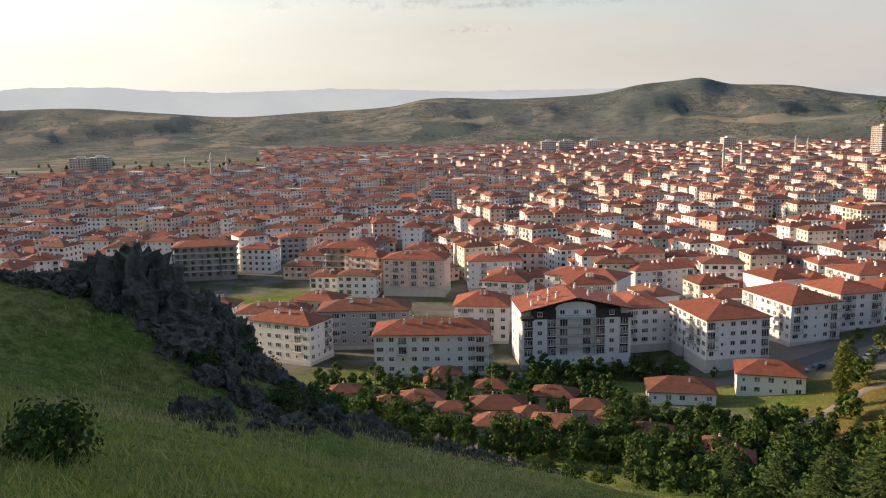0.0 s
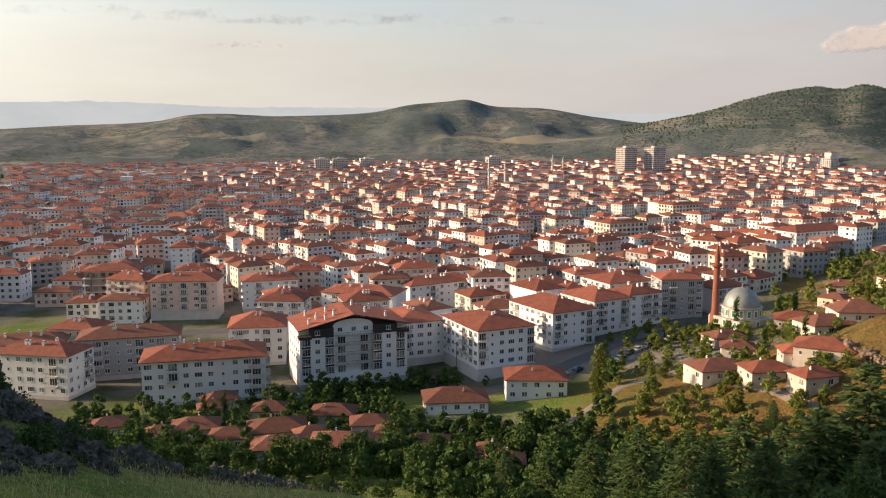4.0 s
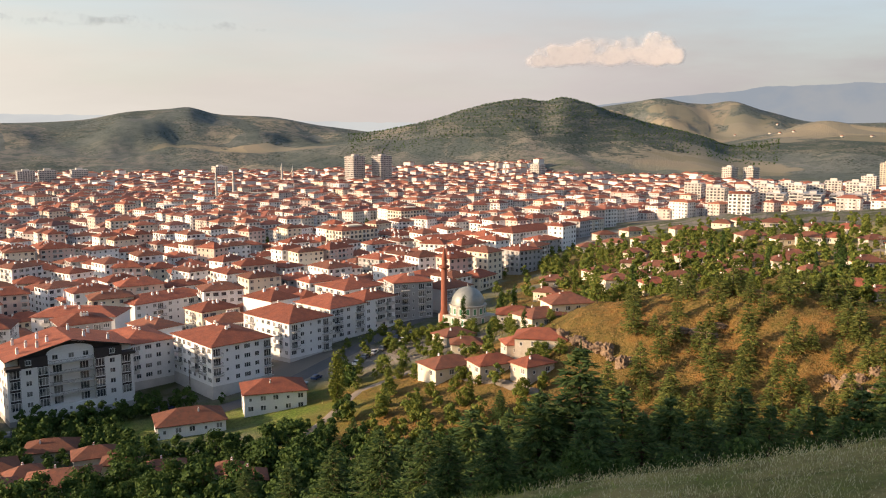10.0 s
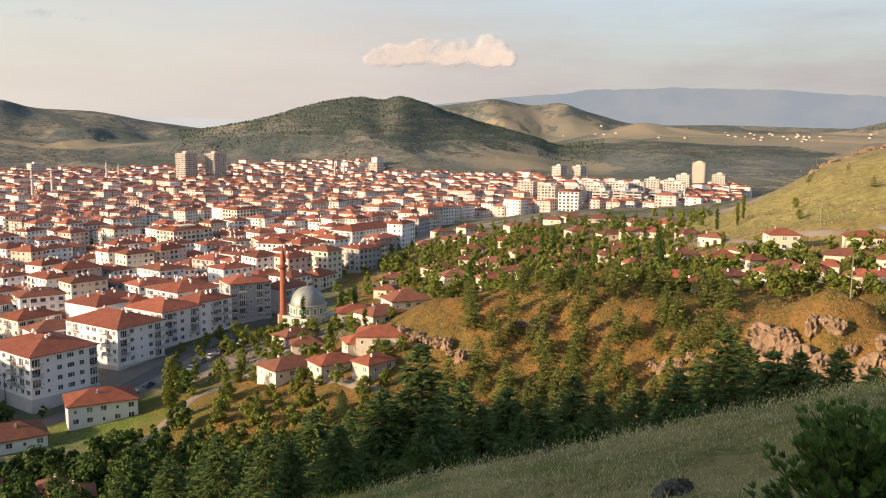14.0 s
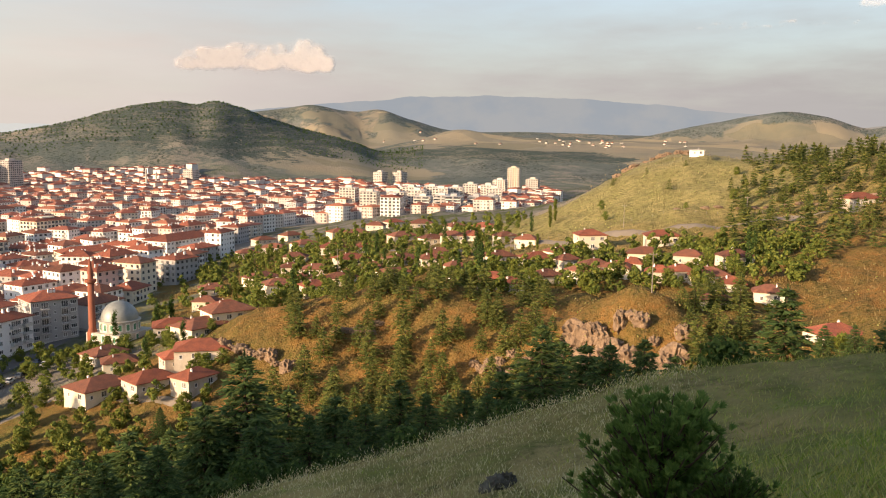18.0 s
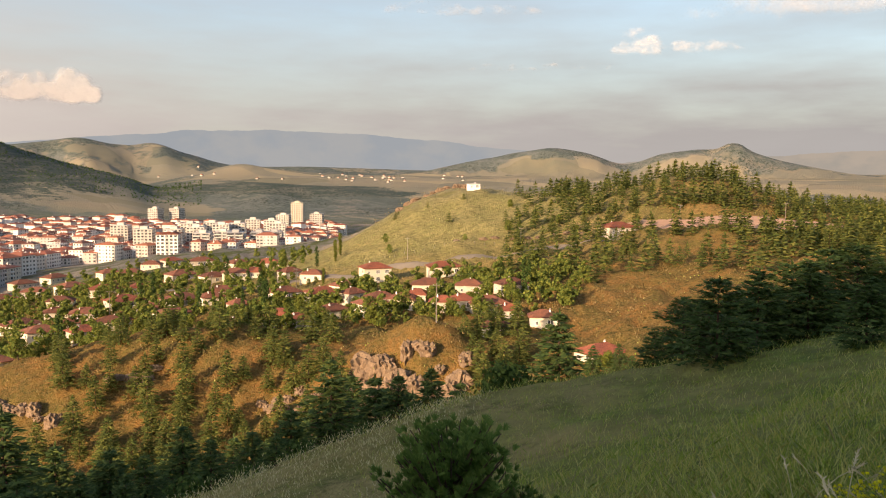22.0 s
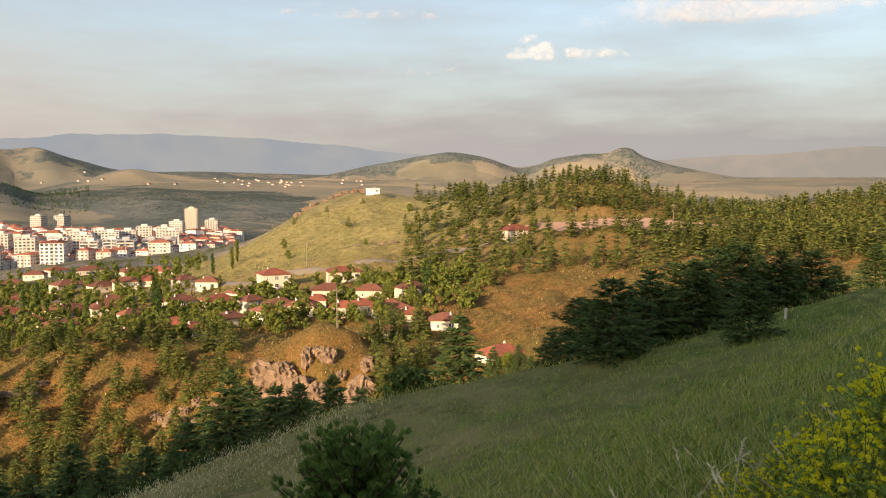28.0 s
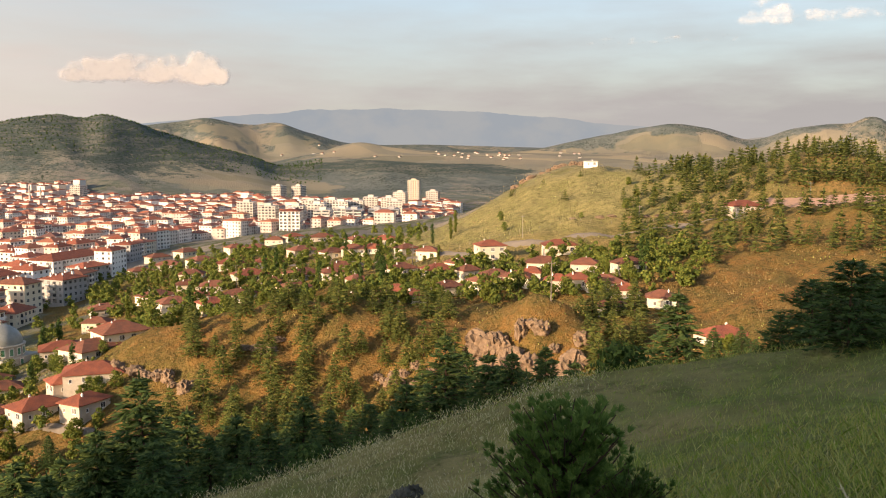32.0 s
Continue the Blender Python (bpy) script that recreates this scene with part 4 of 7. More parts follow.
def unfinished_block(w, d, floors, label, seed):
    """A bare concrete frame: slabs, columns, set-back infill with dark panels for openings, a new tile roof."""
    ob = thing("unfinished_building", label, "building")
    fh = 3.0
    h = floors * fh
    s = Shape(M_CONCRETE, M_GLASS)
    s.box(-w / 2 + 0.9, -d / 2 + 0.9, -3, w / 2 - 0.9, d / 2 - 0.9, h)
    child("wall", s.mesh("wall"), ob)
    s = Shape(M_SLAB)
    s.box(-w / 2, -d / 2, -0.3, w / 2, d / 2, 0.0)
    slab = s.mesh("slab")
    s = Shape(M_CONCRETE)
    s.box(-0.25, -0.25, -3, 0.25, 0.25, fh)
    col = s.mesh("column")
    # dark pane on the wall, painted for the shade inside an opening
    s = Shape(M_GLASS)
    s.box(-0.9, -0.03, 0, 0.9, 0.03, 1.7)
    dark_panel = s.mesh("opening")
    for fl in range(floors):
        child("slab", slab, ob, 0, 0, fl * fh + fh)
        n = int(w / 3.4)
        for q in range(n + 1):
            x = -w / 2 + 0.3 + (w - 0.6) * q / n
            if fl == 0 or q % 2 == seed % 2:
                child("column", col, ob, x, -d / 2 + 0.3, fl * fh)
            if q < n:
                child("opening", dark_panel, ob, x + w / n / 2, -d / 2 + 0.9, fl * fh + 0.6)
    s = Shape(M_ROOF)
    hip_roof(s, -w / 2, -d / 2, w / 2, d / 2, h + 0.05, 2.4, 0.7)
    child("roof", s.mesh("roof"), ob)
    child("chimney", CHIMNEY, ob, 2, 1.5, h + 2.0)
    return ob


place(gable_block(), 38.5, 254.5, 4.6, 1.2, 26)
place(apartment(33.5, 15, 4, M_WALL, "long white block of flats with rows of plain windows", seed=1, sides="fr", chimneys=7, rise=3.0,
                balconies=(("f", -8.5, 3.0, 2, False), ("f", 14.2, 4.5, 0, True))), -4, 246, -1.5, 0.5, 24)
place(apartment(30, 14, 4, M_WALL_GREY, "grey and white block of flats with a broad red roof", seed=2, sides="fr", chimneys=5, roof=M_ROOF_OLD,
                balconies=(("f", 3, 3.5, 1, False),)), -27, 279, 0, 0, 22)
place(apartment(24, 13, 4, M_WALL, "white block of flats end-on to the rocky slope", seed=8, sides="fr", chimneys=4,
                balconies=(("r", 3, 3.5, 1, False),)), -50, 264, -26, 0, 20)
place(apartment(25, 12, 3, M_WALL, "low white block with a double red roof", seed=9, sides="f", chimneys=4, roof=M_ROOF_OLD), -60, 289, 2, 0, 18)
place(apartment(18, 17, 4, M_WALL, "white block of flats with a steep red roof", seed=10, sides="fl", chimneys=8, rise=4,
                balconies=(("f", 3, 3.0, 1, True),)), 13, 284, -6, 0, 18)
place(apartment(20, 25, 4, M_WALL, "white corner block of flats with stacked balconies", seed=4, sides="fl", chimneys=6, rise=3.2, base=2.5,
                balconies=(("f", -8.4, 3.0, 1, False), ("f", 8.6, 2.6, 0, False), ("l", 3, 3.0, 1, True))), 83.5, 252, 10, 2, 21)
place(apartment(16, 22, 4, M_WALL, "white block of flats beside a paved yard", seed=11, sides="fl", chimneys=4, base=1.5,
                balconies=(("l", -2, 4.0, 1, False),)), 62, 272, 8, 1.5, 16)
place(apartment(18, 26, 4, M_WALL, "pale block of flats with dark red stair strips", seed=5, sides="fl", chimneys=4, rise=3.6, base=2.5,
                balconies=(("f", -6.8, 3.0, 1, False), ("f", 6.5, 3.5, 0, False))), 113, 270, 14, 2, 18)
place(apartment(17, 20, 4, M_WALL, "white block of flats on the street bend", seed=6, sides="fl", chimneys=4, base=2.5, rise=3.2,
                balconies=(("f", 5, 3.5, 1, False),)), 134, 279, 14, 2.5, 15)
place(apartment(22, 20, 4, M_WALL, "white block of flats above parked cars", seed=12, sides="fl", chimneys=5, base=2.0,
                balconies=(("f", 3, 3.5, 1, True),)), 158, 309, 10, 3, 18)
place(apartment(18, 16, 3, M_WALL, "white block of flats behind the mosque trees", seed=13, sides="fl", chimneys=4), 193, 325, 8, 3, 14)
place(apartment(27, 15, 4, M_WALL_PINK, "white and brown block of flats on open ground with ground-floor columns", seed=14, sides="fl", chimneys=4, base=3.2,
                balconies=(("f", -8, 4.0, 0, False), ("f", 0, 4.0, 0, False), ("f", 8, 4.0, 0, False))), -12, 364, -10, 0, 22)
place(unfinished_block(24, 15, 5, "unfinished concrete block of flats with a new red roof", 1), -44, 397, -6, 0, 20)
place(unfinished_block(30, 15, 5, "bare brown concrete block of flats under construction", 2), -117, 409, 9, 0, 22)
place(apartment(23, 14, 4, M_WALL, "white block of flats with brown corner panels", seed=15, sides="fl", chimneys=4,
                balconies=(("f", -5, 4.0, 1, False),)), 22, 369, 2, 0, 18)
place(apartment(15, 14, 4, M_WALL, "white block of flats on a raised plinth", seed=16, sides="fr", chimneys=2, base=3), -104, 445, 30, 0, 16)
place(apartment(46, 20, 5, M_WALL, "large white block of flats with a sunlit long side", seed=17, sides="fl", chimneys=5, rise=3.2), 346, 428, 10, 2, 32)
place(apartment(34, 16, 4, M_WALL_CREAM, "cream block of flats with a gabled front", seed=18, sides="fl", chimneys=4,
                balconies=(("f", 4, 4.0, 1, True),)), 288, 436, -16, 2, 24)
place(apartment(30, 16, 4, M_WALL, "white block of flats among the town streets", seed=19, sides="fl", chimneys=5), 57, 330, -32, 0, 18)
place(apartment(34, 15, 4, M_WALL, "long white block of flats with red stair strips", seed=20, sides="f", chimneys=5,
                balconies=(("f", -6, 4.0, 1, False), ("f", 8, 4.0, 1, False))), 91, 345, 16, 0, 20)



# ---- mosque ----


def revolve(profile, sides, mats, mat=0, name="part", smooth=True, ribs=0):
    """A turned shape from (radius, height) pairs; ribs: how deep alternate meridians sink."""
    s = Shape(*mats)
    n = len(profile)
    for k, (rad, z) in enumerate(profile):
        for q in range(sides):
            a = 2 * math.pi * q / sides
            r = rad * (1 - (ribs if q % 2 else 0))
            s.v.append((r * math.cos(a), r * math.sin(a), z))
    for k in range(n - 1):
        for q in range(sides):
            q2 = (q + 1) % sides
            s.f.append((k * sides + q, k * sides + q2, (k + 1) * sides + q2, (k + 1) * sides + q))
            s.i.append(mat)
    s.f.append(tuple((n - 1) * sides + q for q in range(sides)))
    s.i.append(mat)
    return s.mesh(name, smooth)


def mosque():
    ob = thing("mosque", "small mosque with a ribbed lead dome and green drum", "mosque")
    s = Shape(M_STONE)
    s.box(-7.5, -7.5, -4, 7.5, 7.5, 3.2)
    child("wall", s.mesh("wall"), ob)
    drum = child("drum", revolve([(6.4, 3.2), (6.4, 6.6), (6.9, 6.65), (6.9, 7.0), (6.0, 7.05)], 32, [M_STONE], name="drum", smooth=False), ob)
    dome = [(6.1 * math.cos(a), 7.0 + 6.2 * math.sin(a)) for a in [math.pi / 2 * k / 12 for k in range(12)]] + [(0.15, 13.2)]
    child("dome", revolve(dome, 48, [M_METAL], name="dome", ribs=0.025), ob, label="ribbed lead dome")
    child("finial", revolve([(0.12, 13.1), (0.3, 13.5), (0.1, 13.8), (0.22, 14.1), (0.03, 14.9)], 10, [M_METAL], name="finial"), ob)
    s = Shape(M_FRAME, M_GREEN)
    s.box(-0.75, -0.12, 0, 0.75, 0.05, 2.6)
    s.box(-0.5, -0.16, 0.3, 0.5, -0.1, 2.3, 1)
    pane = s.mesh("window")
    for k in range(16):
        a = 2 * math.pi * k / 16
        child("window", pane, ob, 6.45 * math.cos(a), 6.45 * math.sin(a), 3.7, a + math.pi / 2)
    for x in (-5, 0, 5):
        for side in "fl":
            put_on(ob, "window", pane, side, 15, 15, x, 0.3)
    return ob


M_GREEN = surface("green_painted_tile", (0.10, 0.26, 0.16), (0.08, 0.20, 0.13), 0.8, 4, 0.4, 0)
mx, my = 172.5, 245.5
place(mosque(), mx, my, 10, 10.5, 14)


def minaret(name, label, high, rad, mat, balcony=0.72, cap=0.82):
    ob = thing(name, label, "minaret")
    child("shaft", revolve([(rad * 1.5, -3), (rad * 1.5, high * 0.08), (rad * 1.05, high * 0.14), (rad * 0.9, high * balcony)], 16, [mat], name="shaft"), ob)
    child("gallery", revolve([(rad * 0.9, high * (balcony - 0.02)), (rad * 1.6, high * balcony), (rad * 1.6, high * (balcony + 0.03)), (rad * 0.8, high * (balcony + 0.03))],
                             16, [mat], name="gallery", smooth=False), ob)
    child("upper_shaft", revolve([(rad * 0.8, high * (balcony + 0.02)), (rad * 0.78, high * cap)], 16, [mat], name="upper_shaft"), ob)
    child("spire", revolve([(rad * 0.95, high * cap), (rad * 0.5, high * (cap + 0.08)), (0.05, high)], 16, [mat if mat is M_BRICK else M_METAL], name="spire"), ob)
    return ob


place(minaret("minaret", "slender red brick minaret beside the mosque", 28.0, 1.15, M_BRICK, 0.70, 0.80), 165.4, 250.3, 0, 11, 4)
white_minaret = minaret("minaret", "tall white minaret above the far roofs", 40, 1.6, M_STONE)
first = True
for h, r, k in ((18.35, 1010, 1.0), (19.45, 1005, 1.0), (22.6, 1300, 1.0), (23.3, 1310, 0.9), (-16.9, 1010, 0.85), (-15.3, 1000, 0.95), (-14.3, 1000, 0.9), (0.05, 560, 0.42),
                (37.0, 1330, 0.95), (37.6, 1340, 0.85), (62.6, 1150, 0.55)):
    x, y = at(h, r)
    stand(white_minaret, x, y, 0, k, 0.3, first)
    first = False

# ---- tall blocks ----


def tower(w, d, floors, wall, label, seed=0, roofed=False, banded=False):
    ob = thing("apartment_tower", label, "building")
    h = floors * 3.0
    s = Shape(wall, M_SLAB)
    s.box(-w / 2, -d / 2, -5, w / 2, d / 2, h)
    s.box(-w / 5, -d / 5, h, w / 5, d / 5, h + 2.6)
    child("wall", s.mesh("wall"), ob)
    if roofed:
        s = Shape(M_ROOF)
        hip_roof(s, -w / 2, -d / 2, w / 2, d / 2, h, 2.4, 0.6)
        child("roof", s.mesh("roof"), ob)
    s = Shape(M_SLAB, M_GLASS)
    for side in range(4):
        ln = w if side % 2 == 0 else d
        off = (d if side % 2 == 0 else w) / 2
        turn = Matrix.Rotation(side * math.pi / 2, 3, "Z")
        n = max(3, int(ln / 3.2))
        if banded:
            for f in range(floors):
                z = f * 3.0
                for lo, hi, out, mat in ((1.05, 2.75, 0.05, 1), (-0.2, 1.05, 0.9, 0)):
                    for x0, x1 in ((-ln * 0.47, -ln * 0.04), (ln * 0.04, ln * 0.47)):
                        pts = [(x0, -off - out, z + lo), (x1, -off - out, z + lo), (x1, -off - out, z + hi), (x0, -off - out, z + hi)]
                        s.face([tuple(turn @ Vector(p)) for p in pts], mat)
                        if mat == 0:
                            for zz in (lo, hi):
                                s.face([tuple(turn @ Vector(p)) for p in ((x0, -off, z + zz), (x1, -off, z + zz), (x1, -off - out, z + zz), (x0, -off - out, z + zz))], 0)
            continue
        for f in range(floors):
            for q in range(n):
                x = -ln / 2 + ln * (q + 0.5) / n
                z = f * 3.0
                pts = [(x - 1.1, -off - 0.04, z + 0.7), (x + 1.1, -off - 0.04, z + 0.7), (x + 1.1, -off - 0.04, z + 2.5), (x - 1.1, -off - 0.04, z + 2.5)]
                s.face([tuple(turn @ Vector(p)) for p in pts], 1)
                if (q + seed) % 3 == 0:
                    a = [(x - 1.5, -off, z), (x + 1.5, -off, z), (x + 1.5, -off - 1.2, z), (x - 1.5, -off - 1.2, z)]
                    b = [(x - 1.5, -off - 1.2, z - 0.15), (x + 1.5, -off - 1.2, z - 0.15), (x + 1.5, -off - 1.2, z + 0.95), (x - 1.5, -off - 1.2, z + 0.95)]
                    c = [(x - 1.5, -off, z - 0.15), (x - 1.5, -off - 1.2, z - 0.15), (x - 1.5, -off - 1.2, z + 0.95), (x - 1.5, -off, z + 0.95)]
                    for face in (a, b, c):
                        s.face([tuple(turn @ Vector(p)) for p in face], 0)
    tagged(child("glazing", s.mesh("glazing"), ob), kind="stuff")
    return ob


def towers(kind, spots, group):
    for k, (h, r, turn) in enumerate(spots):
        x, y = at(h, r)
        m = Matrix.Translation((x, y, height(x, y) - 0.2)) @ Matrix.Rotation(radians(turn), 4, "Z")
        KEEP_CLEAR.append((x, y, 17))
        if k:
            tagged(copy_thing(kind, m), "", "", group)
        else:
            kind.matrix_world = m
            tagged(kind, "", "", group)


M_TOWER_PALE = surface("pale_tower_render", (0.62, 0.58, 0.53), (0.55, 0.51, 0.47), 0.3, 3, 0.9, 0, vary=0.12)
M_TOWER_DARK = surface("brown_grey_render", (0.44, 0.40, 0.38), (0.50, 0.47, 0.45), 0.3, 3, 0.9, 0)
towers(tower(24, 20, 16, M_TOWER_DARK, "tall brown-grey residential tower with pale balconies", 0), ((27.45, 1340, 12), (29.25, 1345, 12)), "twin towers")
towers(tower(22, 17, 9, M_TOWER_PALE, "pale tower block at the foot of the hill", 1), ((39.75, 1480, 20), (52.1, 1500, 10), (53.4, 1510, 10), (18.6, 1500, 5)), "tower blocks")
towers(tower(18, 18, 14, M_WALL_CREAM, "unclad cream tower block under construction", 2), ((61.1, 1350, 25),), "")
towers(tower(30, 17, 6, M_WALL_CREAM, "cream six-storey block of flats with a red roof", 1, True), ((31.0, 705, 10), (27.2, 560, 10)), "")
towers(tower(26, 18, 7, M_WALL, "white seven-storey block of flats with a red roof", 1, True), ((52.9, 770, 28),), "")
towers(tower(30, 16, 8, M_TOWER_PALE, "modern white and grey block with continuous balconies", 0, False, True), ((55.0, 850, 28), (56.3, 900, 28)), "modern white blocks")
towers(tower(28, 16, 8, M_WALL_GREY, "modern grey block with white balcony bands", 0, False, True), ((57.1, 855, 28), (58.6, 868, 28), (59.6, 890, 28)), "modern white blocks")
towers(tower(24, 18, 9, M_TOWER_PALE, "pale high-rise block in low sun", 1),
       ((54.2, 1010, 28), (53.2, 900, 28), (54.6, 935, 28), (56.2, 985, 28), (57.2, 1010, 28), (51.4, 905, 28), (50.0, 985, 28), (55.6, 1030, 28), (58.2, 1100, 28), (59.4, 1080, 28), (60.2, 1250, 20), (62.4, 1290, 20), (59.8, 1000, 28), (-23.1, 1180, 5), (-22.0, 1190, 5),
        (7.1, 1420, 0), (8.3, 1430, 0), (10.1, 1440, 0)), "high-rise blocks")

def street_spots():
    """Plots along the streets: place, turn, size and storeys."""
    r2 = random.Random(77)
    for turn, lo, hi in ((-9, -31, 12), (10, -8, 64)):
        c, s = math.cos(radians(turn)), math.sin(radians(turn))
        for i in range(-60, 90):
            for j in range(8, 110):
                gx = i * 19.5 + 7.0 * (i // 3) + r2.uniform(-1.5, 1.5)
                gy = j * 15.5 + 8.0 * (j // 2) + r2.uniform(-1.5, 1.5)
                w, d = r2.uniform(13, 19), r2.uniform(10.5, 14)
                fl = r2.choice((2, 3, 3, 4, 4, 4, 5, 5))
                skip = r2.random()
                jig = r2.gauss(0, 9)
                x, y = gx * c - gy * s, gx * s + gy * c
                r, head = math.hypot(x, y), math.degrees(math.atan2(x, y))
                seam = 2 + 5 * math.sin(r / 110) + 3 * math.sin(r / 37)
                if not (max(lo, seam if turn > 0 else lo) <= head < min(hi, seam - 0.4 if turn < 0 else hi) and 236 < r < 1660) or skip < 0.10:
                    continue
                if r < 760 and 30 + 0.09 * x - 0.12 * y > 14:
                    continue
                if head < -12 and r > 1150 or not free(x, y):
                    continue
                if head > 52 and r > 1350 or head > 40 and r > 1500:
                    continue
                if x * DOWN[0] + y * DOWN[1] < 232:
                    continue
                if r > 700:
                    fl = r2.choice((2, 3, 3, 3, 4, 4, 5))
                yield x, y, turn + jig + r2.choice((0, 0, 90)), w, d, fl, r, head


WALLS = (M_WALL, M_WALL, M_WALL, M_WALL_CREAM, M_WALL_PINK, M_WALL, M_WALL_GREY)
near_kinds = []
for k in range(7):
    near_kinds.append(apartment(15 + (k * 5) % 4, 11.5 + k % 3, 3 + k % 3, (M_WALL, M_WALL_CREAM, M_WALL, M_WALL_PINK, M_WALL, M_WALL_GREY, M_WALL)[k],
                                ("white", "cream", "white", "salmon pink", "white", "grey", "white")[k] + " block of flats with a hipped red tile roof",
                                seed=k, sides="fl" if k % 2 else "fr", chimneys=3,
                                balconies=(("f", -3.4, 3.0, 1, k % 2 == 0), ("f", 3.4, 3.0, 1, False)) if k % 2 else (("f", 0.0, 3.5, 1, True),),
                                roof=M_ROOF if k % 3 else M_ROOF_OLD))
MID_LABEL = "mid-rise block of flats with plastered walls and a red tile roof"


def mid_building(w, d, fl, wall, roof, k):
    ob = thing("apartment_building", MID_LABEL, "building", group="blocks of flats in the town")
    h = fl * 2.9 + 0.8
    s = Shape(wall)
    s.box(-w / 2, -d / 2, -3, w / 2, d / 2, h)
    child("wall", s.mesh("wall"), ob)
    s = Shape(roof)
    hip_roof(s, -w / 2, -d / 2, w / 2, d / 2, h, 1.9 + 0.2 * (k % 6), 0.8)
    child("roof", s.mesh("roof"), ob)
    child("chimney", CHIMNEY, ob, w * 0.2, d * 0.15, h + 1.7)
    s = Shape(M_FRAME, M_GLASS, M_SLAB)
    facade(s, w, d, fl, k)
    r13 = random.Random(k)
    for q in range(5):
        x, y = r13.uniform(-0.4, 0.4) * w, r13.choice((-1, 1)) * r13.uniform(0.08, 0.22) * d
        s.box(x - 0.3, y - 0.35, h + 0.4, x + 0.3, y + 0.35, h + r13.uniform(2.2, 3.0), 0)
    tagged(child("glazing", s.mesh("glazing"), ob), "", "", "", "stuff")
    return ob


def facade(s, w, d, fl, k, z0=0.8, rails=True):
    """Glass, balcony slabs and parapets on all four sides, column by column."""
    r11 = random.Random(k)
    for (ax, ay, bx, by) in ((-w / 2, -d / 2, w / 2, -d / 2), (w / 2, d / 2, -w / 2, d / 2), (-w / 2, d / 2, -w / 2, -d / 2), (w / 2, -d / 2, w / 2, d / 2)):
        e = Vector((bx - ax, by - ay, 0))
        ln = e.length
        e.normalize()
        o = Vector((e.y, -e.x, 0)) * 0.05
        n = int(ln / 2.9)
        kinds = [r11.choice("wwwbs") for _ in range(n)]
        for q, kind in enumerate(kinds):
            m = Vector((ax, ay, 0)) + e * ln * (q + 0.5) / n + o
            half, low, high = {"w": (0.68, 0.85, 1.35), "b": (0.95, 0.05, 2.05), "s": (0.36, 1.1, 0.8)}[kind]
            half *= r11.uniform(0.85, 1.1)
            for f in range(fl):
                z = z0 + f * 2.9 + low
                if kind == "b" and f == 0:
                    z += 0.75
                a, b = m - e * half, m + e * half
                s.face([(a.x, a.y, z), (b.x, b.y, z), (b.x, b.y, z + high), (a.x, a.y, z + high)], 1)
                if kind == "b" and f and rails:
                    a, b, z = m - e * 1.4, m + e * 1.4, z0 + f * 2.9
                    p, q2 = a + o * 22, b + o * 22
                    for face in ([(p.x, p.y, z - 0.15), (q2.x, q2.y, z - 0.15), (q2.x, q2.y, z + 0.9), (p.x, p.y, z + 0.9)], [(a.x, a.y, z), (b.x, b.y, z), (q2.x, q2.y, z), (p.x, p.y, z)],
                                 [(p.x, p.y, z + 0.9), (a.x, a.y, z + 0.9), (a.x, a.y, z - 0.15), (p.x, p.y, z - 0.15)], [(b.x, b.y, z - 0.15), (b.x, b.y, z + 0.9), (q2.x, q2.y, z + 0.9), (q2.x, q2.y, z - 0.15)]):
                        s.face(face, 2 if k % 3 else 0)


ISLAND_WALL = island_surface("town_plaster", ((0.70, 0.68, 0.66), (0.60, 0.57, 0.55), (0.66, 0.58, 0.48), (0.57, 0.47, 0.43), (0.76, 0.73, 0.71), (0.46, 0.44, 0.44)), 0.9, 0.4)
ISLAND_ROOF = island_surface("town_roof_tiles", ((0.32, 0.125, 0.082), (0.27, 0.10, 0.073), (0.21, 0.092, 0.075), (0.36, 0.145, 0.09), (0.29, 0.115, 0.08), (0.18, 0.095, 0.082)), 0.88, 1.0)
far_town = thing("distant_town_houses", "dense far streets of plastered houses with red roofs", "town", kind="stuff")
f_wall, f_roof, f_win = Shape(ISLAND_WALL), Shape(ISLAND_ROOF), Shape(M_FRAME, M_GLASS, M_SLAB)
mid_kinds, count = [], {"near": 0, "mid": 0, "far": 0}
used = set()
